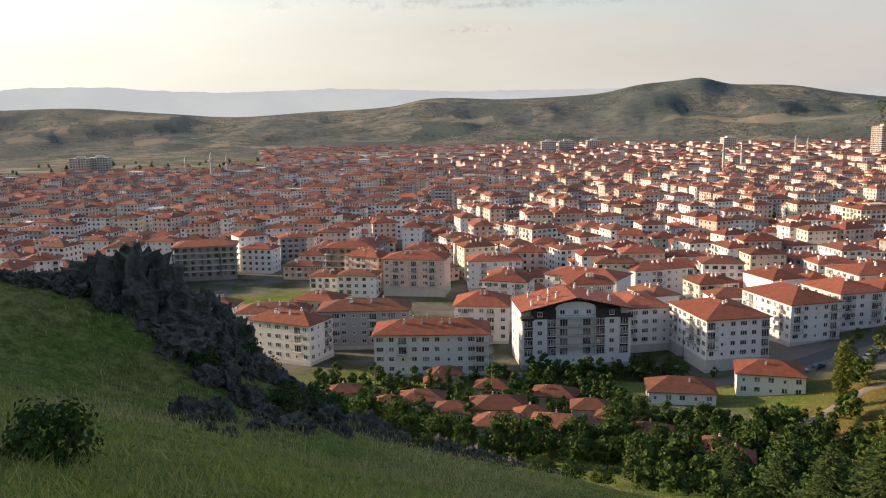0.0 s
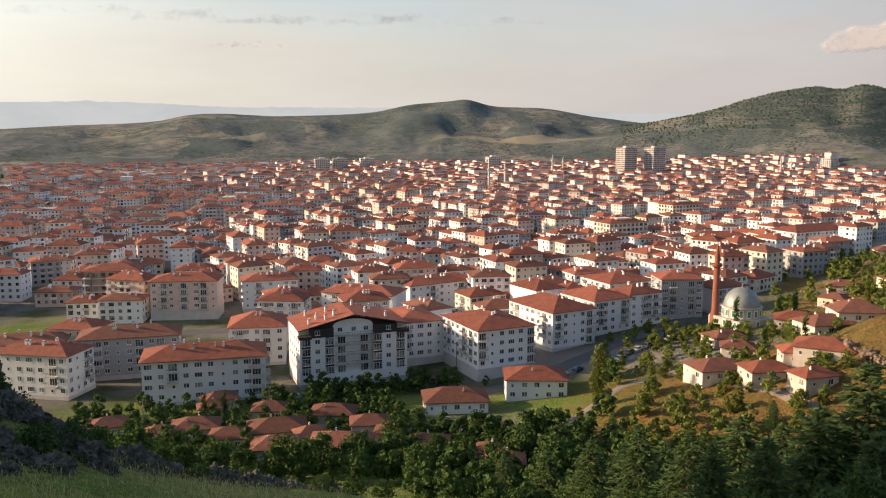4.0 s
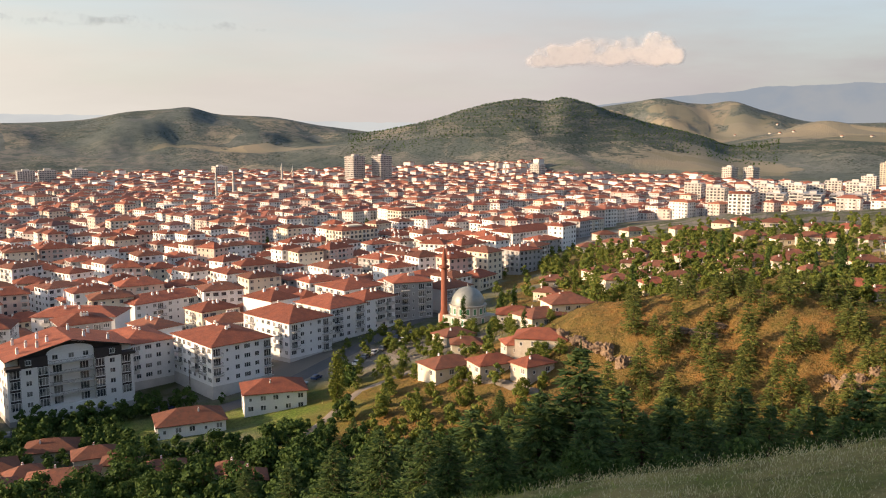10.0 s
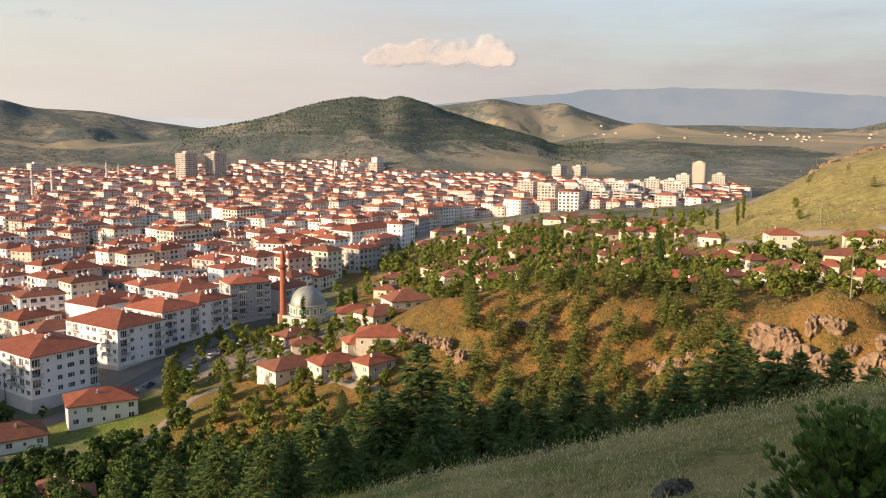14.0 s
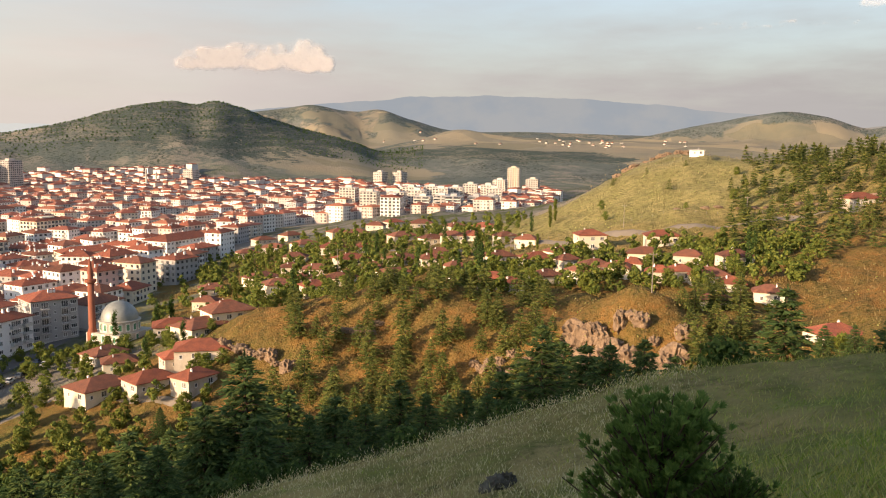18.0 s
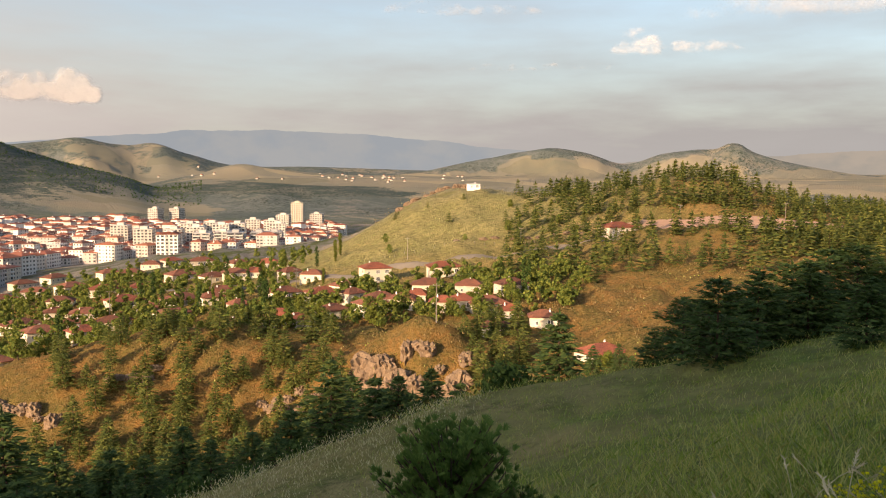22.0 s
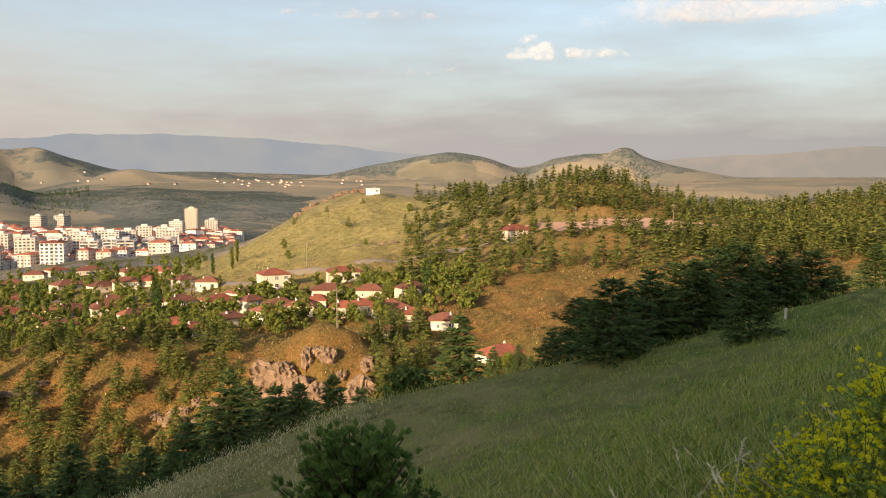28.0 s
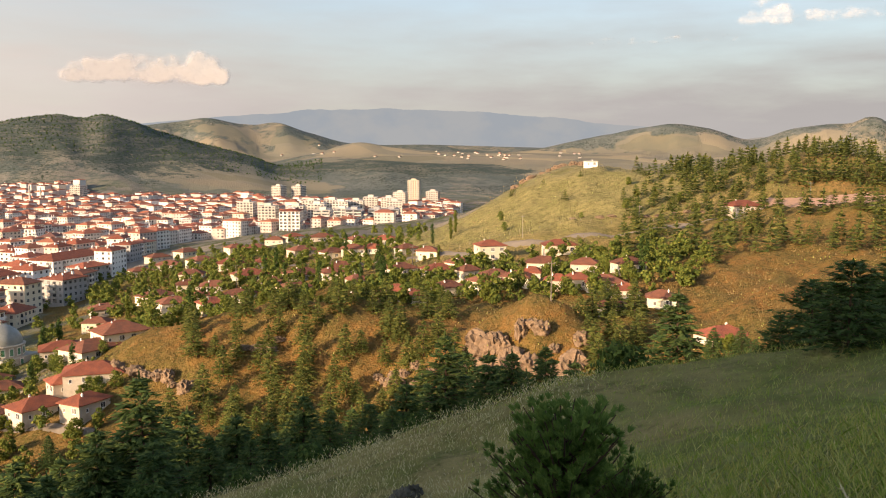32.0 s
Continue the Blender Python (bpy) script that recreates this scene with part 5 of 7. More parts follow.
for x, y, turn, w, d, fl, r, head in street_spots():
    m = Matrix.Translation((x, y, height(x, y))) @ Matrix.Rotation(radians(turn), 4, "Z")
    if r < 345:
        k = count["near"]
        count["near"] += 1
        ob = near_kinds[k % 7]
        if k < 7:
            ob.matrix_world = m
        else:
            copy_thing(ob, m)
    elif r < 640:
        k = count["mid"]
        count["mid"] += 1
        if k < 24:
            ob = mid_building(w, d, fl, WALLS[k % 7], M_ROOF if k % 3 else M_ROOF_OLD, k)
            ob.matrix_world = m
            mid_kinds.append(ob)
        else:
            copy_thing(mid_kinds[(k * 11) % 24], m)
    else:
        count["far"] += 1
        one_w, one_r, one_f = Shape(), Shape(), Shape()
        h = fl * 2.9 + 0.8
        one_w.box(-w / 2, -d / 2, -4, w / 2, d / 2, h, 0, False)
        if rnd.random() < 0.96:
            hip_roof(one_r, -w / 2, -d / 2, w / 2, d / 2, h, 1.7 + 1.2 * rnd.random(), 0.6)
        for q in range(3 if r < 1000 else 1):
            cx, cy = rnd.uniform(-0.4, 0.4) * w, rnd.uniform(-0.2, 0.2) * d
            one_w.box(cx - 0.3, cy - 0.3, h, cx + 0.3, cy + 0.3, h + rnd.uniform(2.2, 3.2), 0, False)
        if r < 1200:
            facade(one_f, w, d, fl, int(r), 0.8, r < 800)
        for one, allof in ((one_w, f_wall), (one_r, f_roof), (one_f, f_win)):
            n = len(allof.v)
            allof.v += [tuple(m @ Vector(p)) for p in one.v]
            allof.f += [tuple(n + q for q in f) for f in one.f]
            allof.i += one.i
print("town", count)


def welded(me):
    """Join the corners, so that each house is one island."""
    bm = bmesh.new()
    bm.from_mesh(me)
    bmesh.ops.remove_doubles(bm, verts=bm.verts, dist=0.002)
    bm.to_mesh(me)
    bm.free()
    return me


child("wall", f_wall.mesh("far_walls"), far_town)
child("roof", welded(f_roof.mesh("far_roofs")), far_town)
child("glazing", f_win.mesh("far_glazing"), far_town)

# the hamlet on the far plain
h_wall, h_roof = Shape(M_STONE), Shape(ISLAND_ROOF)
r14 = random.Random(44)
for q in range(40):
    h, r = (r14.gauss(66, 3.2), r14.gauss(2560, 90)) if q % 3 else (r14.uniform(52, 72), r14.uniform(2450, 3050))
    x, y = at(h, r)
    z, w, d, k = height(x, y), r14.uniform(6, 10), r14.uniform(6, 8), r14.uniform(2.0, 3.5)
    h_wall.box(x - w / 2, y - d / 2, z - 3, x + w / 2, y + d / 2, z + k, 0, False)
    if q % 5:
        hip_roof(h_roof, x - w / 2, y - d / 2, x + w / 2, y + d / 2, z + k, 2.2, 0.5)
hamlet = thing("distant_hamlet", "scattered pale houses of a hamlet on the far plain", "town", kind="stuff")
child("wall", h_wall.mesh("hamlet_walls"), hamlet)
child("roof", h_roof.mesh("hamlet_roofs"), hamlet)

# ---- village houses ----
HOUSES = []
house_kinds = {}


def village(rows, group, kinds, turn0, spread=25, seed=1):
    """Houses on the slope: heading, distance and length each."""
    r3 = random.Random(seed)
    for h, r, w in rows:
        wall, roof, storeys, colour = r3.choice(kinds)
        size = min((7, 9, 11, 13.5, 17), key=lambda q: abs(q - w))
        key = (size, storeys, wall.name, roof.name)
        x, y = at(h, r)
        m = Matrix.Translation((x, y, height(x, y) + 0.1)) @ Matrix.Rotation(radians(turn0 + r3.uniform(-spread, spread) - h), 4, "Z")
        if key in house_kinds:
            ob = copy_thing(house_kinds[key], m)
        else:
            ob = house(size, min(size * 0.72, 9.5), 2.8 * storeys + 0.1, wall, colour, roof, 1.2 + size * 0.07, seed + size)
            house_kinds[key] = ob
            ob.matrix_world = m
        tagged(ob, "", "", group)
        HOUSES.append((x, y, size * 0.55))
        KEEP_CLEAR.append((x, y, size * 0.5 + 4))


SHADY = ((M_WALL_OLD, M_ROOF_OLD, 1, "low old house with a patched red tile roof"), (M_STONE, M_ROOF_OLD, 1, "low stone house with a worn red tile roof"))
SUNNY = ((M_WALL_OLD, M_ROOF_OLD, 1, "low whitewashed house with a faded red roof"), (M_WALL_OLD, M_ROOF, 1, "low whitewashed house with a red tile roof"),
         (M_WALL_CREAM, M_ROOF_OLD, 1, "low cream house with a worn red roof"), (M_WALL_CREAM, M_ROOF_OLD, 1, "low cream house with a worn red roof"))
village(((-7.2, 218, 9), (-1.7, 208, 11), (-0.6, 224, 8), (3.7, 200, 13), (3.3, 218, 10), (7.6, 212, 12), (10.1, 200, 10), (3.7, 184, 12), (8.1, 182, 14)),
        "old houses below the rocks", SHADY, 0, 15, 3)
village(((11.6, 190, 8), (14.2, 178, 9), (18.7, 168, 8), (19.7, 158, 8), (-0.1, 232, 9), (0.5, 196, 9), (-4, 205, 8), (6, 192, 8)), "old houses below the rocks", SHADY, 0, 20, 4)
village(((33.7, 226, 13.8), (34.1, 267, 12), (36.8, 218, 11.4), (38.5, 285, 15), (40.1, 246, 12.5), (41.9, 252, 13), (40.2, 224, 12.3), (38.7, 226, 9.3), (39.6, 209, 8.7), (35.0, 246, 9)),
        "houses by the mosque", SUNNY, 20, 25, 5)
village(((41.0, 360, 11.4), (40.5, 329, 9), (41.8, 304, 12), (44.1, 366, 13), (46.1, 376, 9), (47.8, 355, 11.7), (50.1, 366, 13.5), (47.0, 470, 13), (45.0, 490, 13), (43.2, 490, 12),
         (44.3, 560, 14), (46.1, 545, 15), (49.2, 500, 11), (50.5, 490, 13)), "village houses among trees", SUNNY, 10, 30, 6)
village(((53.6, 345, 13), (55.5, 330, 9), (57.2, 305, 7), (54.9, 505, 14), (57.2, 470, 11), (59.2, 448, 14), (57.0, 398, 11), (58.3, 400, 11), (62.1, 348, 9.5), (64.8, 282, 7),
         (66.7, 272, 8.4), (68.2, 264, 9), (69.2, 268, 8), (70.9, 246, 7), (72.2, 246, 7), (74.0, 246, 11.5)), "village houses among trees", SUNNY, 10, 30, 7)
village(((75.5, 235, 7.2), (56.5, 246, 8), (58.4, 250, 11), (61.0, 240, 8), (59.8, 268, 8.3), (74.6, 216, 7), (77.8, 219, 8), (82.6, 362, 13), (51.8, 520, 12), (53, 540, 12), (47, 330, 8)),
        "village houses among trees", SUNNY, 10, 30, 8)
village(((45.2, 322, 11), (49.4, 318, 12), (51.6, 338, 9), (53.0, 312, 11), (56.2, 352, 11), (60.2, 318, 12), (62.8, 300, 11), (64.2, 312, 9), (46.4, 408, 12), (48.8, 430, 13), (51.2, 418, 11),
         (53.6, 432, 13), (55.6, 405, 11), (60.6, 372, 9), (47.6, 300, 9), (63.4, 262, 9), (66.0, 258, 9), (70.0, 282, 11), (72.8, 272, 9), (75.6, 262, 9)), "village houses among trees", SUNNY, 10, 30, 9)
# two sunlit houses under the hill road, the roadside roofs and the long red roof
two_storey = house(10.5, 8, 5.4, M_WALL_CREAM, "two-storey pale house under the hill road", M_ROOF, 1.9, 21, "fl")
place(two_storey, *at(66.3, 318), -50, None, 9)
place(house(12, 8, 3.8, M_WALL_CREAM, "pale house with a red roof beside large trees", M_ROOF, 1.9, 22, "fl"), *at(71.0, 310), -62, None, 9)
place(house(10, 6.5, 1.5, M_WALL_OLD, "low house with a bright red roof", M_ROOF, 1.9, 23, "fl"), *at(81.7, 190), -40, height(*at(81.7, 190)) - 1.2, 8)
place(house(6.5, 5.5, 3.4, M_WALL, "small white flat-topped cabin on the grassy hilltop", M_SLAB, 0.3, 24, "fl"), *at(72.95, 470), -60, None, 8)
# the pair of white houses before the corner block
place(house(17, 12, 5.6, M_WALL, "two-storey white house with a hipped red roof and chimneys", M_ROOF, 2.6, 25, "fl"), 87, 219, -16, None, 13)
place(house(17, 11, 3.6, M_WALL, "low white house with a broad red roof", M_ROOF_OLD, 2.8, 26, "fl"), 62, 215, -10, None, 12)

# ---- rock ----


def crag_mesh(name, seed, mat, fine=4):
    """A jagged lump torn by ridged noise into upright blades and clefts."""
    bm = bmesh.new()
    bmesh.ops.create_icosphere(bm, subdivisions=fine, radius=1.0)
    off = Vector((seed * 7.3, seed * 3.1, seed * 1.7))
    for v in bm.verts:
        p = v.co.copy()
        q = Vector((p.x * 1.8, p.y * 1.8, p.z * 0.7))
        n = 1 - abs(noise.noise(q * 1.4 + off)) * 1.7
        v.co = p * (0.60 + 0.40 * n + 0.26 * noise.noise(q * 3.6 + off) + 0.13 * noise.noise(q * 8.0 + off) + 0.03 * noise.noise(q * 19.0 + off))
        v.co.z *= 1.35
    me = bpy.data.meshes.new(name)
    bm.to_mesh(me)
    bm.free()
    me.materials.append(mat)
    return me


DARK_ROCKS = [crag_mesh("rock", k, M_ROCK) for k in range(4)]
PALE_ROCKS = [crag_mesh("rock", 10 + k, M_ROCK_PALE, 3) for k in range(5)]


def outcrop(rows, label, meshes, seed, group=""):
    """A rock mass: heading, distance, half width and half height of each of its pieces."""
    r4 = random.Random(seed)
    x0, y0 = at(rows[0][0], rows[0][1])
    ob = thing("rock_outcrop", label, "rock", Matrix.Translation((x0, y0, height(x0, y0))), group)
    for h, r, wide, high in rows:
        x, y = at(h, r)
        c = child("rock", r4.choice(meshes), ob, x - x0, y - y0, height(x, y) - height(x0, y0) + high * 0.12, r4.uniform(0, 6.28))
        c.scale = (wide, wide * r4.uniform(0.7, 1.0), high)
    return ob


def ribs(h0, h1, r0, r1, n, low, high, seed, flat=0.8, stray=1.5):
    """Pieces strewn along a line of rock."""
    r9 = random.Random(seed)
    rows = []
    for k in range(n):
        f = (k + r9.uniform(-0.4, 0.4)) / max(1, n - 1)
        w = r9.uniform(low, high)
        rows.append((h0 + (h1 - h0) * f, r0 + (r1 - r0) * f + r9.uniform(-stray, stray), w, w * flat * r9.uniform(0.6, 1.2)))
    return rows


outcrop([(-20.4, 56, 3.2, 2.9), (-19.2, 55.5, 2.6, 2.5), (-21.6, 57, 2.8, 2.2), (-22.9, 57, 2.8, 1.8), (-18.0, 55, 2.4, 2.0), (-16.2, 58, 2.2, 2.5), (-14.9, 58, 2.2, 2.2), (-17.2, 53, 2.2, 1.4)]
        + ribs(-27.8, -16, 58, 52, 11, 1.0, 2.0, 31, 0.5) + ribs(-19, -14, 59, 57, 6, 1.0, 1.8, 32, 0.9), "dark jagged rock outcrop with grass in its cracks", DARK_ROCKS, 1)
outcrop(ribs(-16.5, -9.0, 46, 64, 12, 0.5, 1.4, 33, 0.85, 4) + [(-9.5, 64, 1.5, 1.9)], "broken dark rocks stepping down the slope", DARK_ROCKS, 2)
outcrop(ribs(-18, -5.5, 36, 56, 17, 0.4, 1.4, 34, 0.8, 6), "dark lichen-grey rocks in dry grass", DARK_ROCKS, 3)
outcrop(ribs(-6.5, 8, 66, 112, 26, 0.8, 2.2, 35, 0.75, 6), "dark rocks at the foot of the grass", DARK_ROCKS, 4)
outcrop(ribs(65.5, 72.8, 184, 181, 22, 1.6, 3.6, 36, 0.8, 5) + ribs(64, 68, 186, 176, 9, 1.2, 2.6, 46, 0.7, 4), "sunlit ochre rock knoll with dry grass on top", PALE_ROCKS, 5)
outcrop(ribs(49, 52, 213, 214, 9, 1.2, 2.6, 37, 0.5), "pale rock rib on the brown spur", PALE_ROCKS, 6)
outcrop(ribs(58.6, 62.5, 196, 192, 11, 1.0, 2.4, 38, 0.8, 4), "broad pale rock rib on the brown spur", PALE_ROCKS, 7)
outcrop(ribs(40.6, 46, 226, 206, 12, 1.2, 2.8, 39, 0.7), "pale cut rock face at the end of the spur", PALE_ROCKS, 8)
outcrop(ribs(68, 72.5, 496, 503, 12, 2.0, 4.2, 40, 0.5), "low rocks along the grassy hill's crest", PALE_ROCKS, 9)
outcrop(ribs(72, 80, 372, 366, 10, 1.2, 2.6, 45, 0.4), "pale rocks above the hill road", PALE_ROCKS, 14)
outcrop([(60.3, 26, 0.5, 0.3), (61.0, 26.4, 0.45, 0.3), (59.6, 25.6, 0.3, 0.2)], "lichened boulder lying in dry grass", DARK_ROCKS, 10)
outcrop([(55.5, 15.5, 0.42, 0.3), (54.3, 15.2, 0.3, 0.2)], "grey boulder in the meadow", DARK_ROCKS, 11)
outcrop([(58.2, 16.2, 0.28, 0.14), (59.2, 17.0, 0.2, 0.16)], "small boulder in the meadow", DARK_ROCKS, 12)
outcrop([(94.5, 7.4, 0.14, 0.09), (93.6, 7.5, 0.1, 0.06)], "small half-buried reddish stone", PALE_ROCKS, 13)
outcrop(ribs(27, 32, 174, 184, 12, 0.9, 2.2, 41, 0.5), "pale rubble beside the village lane", PALE_ROCKS, 15)

# ---- roads ----


def strip(name, points, wide, mat, label, lift=0.08, category="road"):
    """A road laid over the ground along headings and distances."""
    s = Shape(mat)
    pts = []
    for (h0, r0), (h1, r1) in zip(points, points[1:]):
        for k in range(14):
            x0, y0 = at(h0, r0)
            x1, y1 = at(h1, r1)
            pts.append((x0 + (x1 - x0) * k / 14, y0 + (y1 - y0) * k / 14))
    pts.append(at(*points[-1]))
    for k, (x, y) in enumerate(pts):
        a, b = pts[max(k - 1, 0)], pts[min(k + 1, len(pts) - 1)]
        d = Vector((b[0] - a[0], b[1] - a[1])).normalized()
        for q in (-2, -1, 0, 1, 2):
            px, py = x - d.y * wide * q / 4, y + d.x * wide * q / 4
            s.v.append((px, py, height(px, py) + lift + (0.12 if abs(q) < 2 else -0.25)))
    for k in range(len(pts) - 1):
        for q in range(4):
            s.f.append((k * 5 + q, (k + 1) * 5 + q, (k + 1) * 5 + q + 1, k * 5 + q + 1))
            s.i.append(0)
    return tagged(new(name, s.mesh(name, True)), label, category, kind="structure")


strip("road", ((12.5, 258), (16, 236), (20, 245), (24, 262), (27.5, 285), (31, 318), (34, 360)), 9, M_ASPHALT, "grey asphalt street in front of the blocks")
strip("road", ((-22, 355), (-12, 345), (-5, 338), (3, 330)), 11, M_ASPHALT, "asphalt road past the open ground")
strip("lane", ((18.5, 205), (21.5, 196), (24, 205), (27.5, 232), (31, 240), (36, 214), (40, 200)), 3.6, M_TRACK, "pale dirt lane between the village houses")
strip("lane", ((52, 405), (58, 366), (64, 345), (72, 338), (78, 345), (83, 352)), 6, M_TRACK, "pale road along the foot of the grassy hill")
strip("bank", ((83, 372), (87, 370), (90, 372), (94, 380), (97.5, 388)), 19, surface("pink_cut_earth", (0.46, 0.30, 0.22), (0.38, 0.24, 0.17), 0.2, 1.2, 0.95, 0.1), "raw pink earth cutting in the wooded slope", 0.2, "bank")
strip("track", ((-9, 372), (-7.6, 352), (-6.8, 338)), 6, M_TRACK, "pale dirt track over waste ground")
strip("road", ((-5.5, 420), (-5.9, 600), (-6.6, 900)), 9, M_ASPHALT, "straight town street running away")

# ---- trees and bushes ----
rt = random.Random(19)
HOUSES += [(87, 219, 9), (62, 215, 9), (38.5, 254.5, 18), (-4, 246, 17), (83.5, 252, 15), (113, 270, 15), (172.5, 245.5, 10)]


def spread(n, h0, h1, r0, r1, pad=1.5, gap=2.5, seed=1, keep=None):
    """Random places in a sector that keep off the houses and off one another."""
    r5 = random.Random(seed)
    got, tries = [], 0
    while len(got) < n and tries < n * 40:
        tries += 1
        h, r = r5.uniform(h0, h1), math.sqrt(r5.uniform(r0 * r0, r1 * r1))
        x, y = at(h, r)
        if keep and not keep(h, r, x, y):
            continue
        if any((x - a) ** 2 + (y - b) ** 2 < (c + pad) ** 2 for a, b, c in HOUSES):
            continue
        if any((x - a) ** 2 + (y - b) ** 2 < gap * gap for a, b in got):
            continue
        got.append((x, y))
    return got


CEDAR = "dark blue-green cedar with tiered drooping limbs"
cedars = [conifer("cedar_tree", 13, 12.5, CEDAR, M_PINE, 31, 30, 12, 26, 0.36, 0.0, 0.08, taper=0.85), conifer("cedar_tree", 12, 10.8, CEDAR, M_PINE, 32, 28, 12, 24, 0.36, 0.0, 0.1, taper=0.85),
          conifer("cedar_tree", 10, 9.6, CEDAR, M_PINE, 33, 24, 12, 24, 0.36, 0.0, 0.08, taper=0.8)]
# heading, distance and height of each cedar
near_cedars = ((42.9, 70, 16.0), (63.3, 75, 13.8), (66.3, 72, 10.8), (67.9, 70, 10.2), (70.2, 68, 9.4), (78.9, 85, 13.4), (58.0, 68, 9.4), (55.3, 66, 9.2), (49.0, 75, 11.0), (53.5, 78, 11.8),
               (51.1, 70, 9.2), (35.4, 80, 12.2), (28.9, 95, 12.0), (45.8, 76, 13.0), (40.2, 68, 12.0), (38.0, 85, 12.6), (47.2, 66, 9.0), (60.6, 72, 10.2), (64.8, 82, 12.6), (74.2, 70, 6.5),
               (72.2, 88, 9.6), (32.2, 90, 11.6), (25.6, 106, 11.0), (30.6, 108, 11.5), (36.8, 100, 12.0), (41.6, 92, 13.5), (44.4, 88, 14.0), (56.8, 84, 10.0), (62.0, 90, 11.6), (68.9, 88, 9.8),
               (48.0, 92, 12.0), (52.2, 96, 11.0), (58.9, 98, 10.0), (34.0, 112, 11.0), (39.4, 108, 12.0), (22.6, 118, 9.5), (27.6, 120, 9.5), (19.6, 126, 8.5), (75.8, 96, 8.0), (73.4, 104, 8.0),
               (82.9, 165, 8.0), (81.2, 172, 8.5), (83.8, 150, 7.5), (80.4, 150, 7.0), (84.8, 140, 7.0), (59.6, 62, 7.4), (49.9, 60, 7.0), (43.6, 58, 8.2), (37.2, 62, 8.6), (33.8, 68, 8.4))
for k, (h, r, tall) in enumerate(near_cedars):
    kind = cedars[k % 3]
    stand(kind, *at(h, r), rt.uniform(0, 6.28), tall / (13, 12, 10)[k % 3], 0.3, k < 3, group="cedars on the near slope")

# leafy shrubs filling in between the cedars
shrub_tree = broad_tree("leafy_shrub", 3.6, 4.6, "bright green leafy shrub at the meadow's edge", M_LEAF, 60, 16, 44, 0.17)
for k, (h, r) in enumerate(((75.4, 52), (77.0, 57), (72.4, 58), (69.8, 55), (66.5, 54), (61.5, 53), (57.5, 52), (53.8, 55), (49.6, 54), (45.8, 52), (80.0, 66), (82.2, 60), (78.8, 72), (43.0, 52), (63.8, 70),
                            (55.0, 72), (51.0, 70), (47.6, 70), (40.5, 58), (37.5, 60), (35.0, 66), (32.5, 70), (29.5, 76), (26.0, 84), (24.0, 92), (20.5, 100))):
    stand(shrub_tree, *at(h, r), h, 0.6 + 0.5 * rt.random(), 0.2, k == 0, group="shrubs at the meadow's edge")

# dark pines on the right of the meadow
pines = [conifer("pine_tree", 6.2, 7.4, "dark green pine with long limbs", M_PINE_SHADED, 41, 18, 13, 17, 0.30, 0.0, 0.3, taper=0.55, plume=0.5),
         conifer("pine_tree", 5.6, 6.0, "dark green pine with long limbs", M_PINE_SHADED, 42, 17, 13, 17, 0.28, 0.0, 0.3, taper=0.65, plume=0.5)]
for k, (h, r, tall) in enumerate(((89.2, 38, 3.9), (97.9, 35.5, 2.9), (93.5, 55, 5.9), (99.6, 50, 4.0), (95.7, 54, 5.7), (105.0, 75, 4.0), (101.4, 52, 3.9), (91.6, 46, 4.6), (87.0, 44, 3.6),
                                  (94.6, 47, 4.4), (97.2, 50, 4.8), (98.4, 58, 5.0), (100.4, 60, 4.6), (102.8, 60, 3.6), (88.2, 52, 5.0), (92.4, 62, 6.0), (90.2, 56, 5.4), (85.2, 50, 3.4))):
    stand(pines[k % 2], *at(h, r), rt.uniform(0, 6.28), tall / (6.2, 5.6)[k % 2], 0.2, k < 2, group="pines above the meadow")

# the young pine beside the camera
def young_pine():
    r6 = random.Random(71)
    ob = thing("young_pine", "bushy young pine with upright needle tufts", "tree")
    s, c = Shape(M_BARK), Shape(M_PINE_NEAR)
    s.tube([(0, 0, -0.4), (0.03, 0.02, 0.9), (0, 0, 1.6)], [0.07, 0.05, 0.02], 8)
    for k in range(150):
        t = r6.random()
        z = 0.12 + 1.6 * t
        a = r6.uniform(0, 6.28)
        ln = (0.92 * (1 - t) ** 0.5 + 0.2) * r6.uniform(0.55, 1.1)
        tip = Vector((math.cos(a) * ln, math.sin(a) * ln, z + 0.55 * ln + 0.12))
        root = Vector((0, 0, z * 0.85))
        mid = root.lerp(tip, 0.55) + Vector((0, 0, -0.06))
        s.tube([tuple(root), tuple(mid), tuple(tip)], [0.018, 0.012, 0.006], 5, cap=False)
        for w in range(11):
            f = 0.3 + 0.72 * (w + r6.random()) / 11
            p = (root.lerp(mid, f / 0.55) if f < 0.55 else mid.lerp(tip, min(1, (f - 0.55) / 0.45)))
            p = p + Vector((r6.uniform(-1, 1), r6.uniform(-1, 1), r6.uniform(-0.4, 1))) * 0.09
            up = (Vector((math.cos(a), math.sin(a), 0)) * 0.5 + Vector((r6.uniform(-0.6, 0.6), r6.uniform(-0.6, 0.6), 1))).normalized()
            for q in range(26):
                o = (up + Vector((r6.gauss(0, 0.36), r6.gauss(0, 0.36), r6.gauss(0, 0.3)))).normalized()
                b = o.orthogonal().normalized() * 0.016
                ln2 = r6.uniform(0.06, 0.11)
                c.face([p - b, p + b, p + o * ln2])
    child("trunk", s.mesh("trunk"), ob)
    child("needles", c.mesh("needles", weld=False), ob)
    return ob


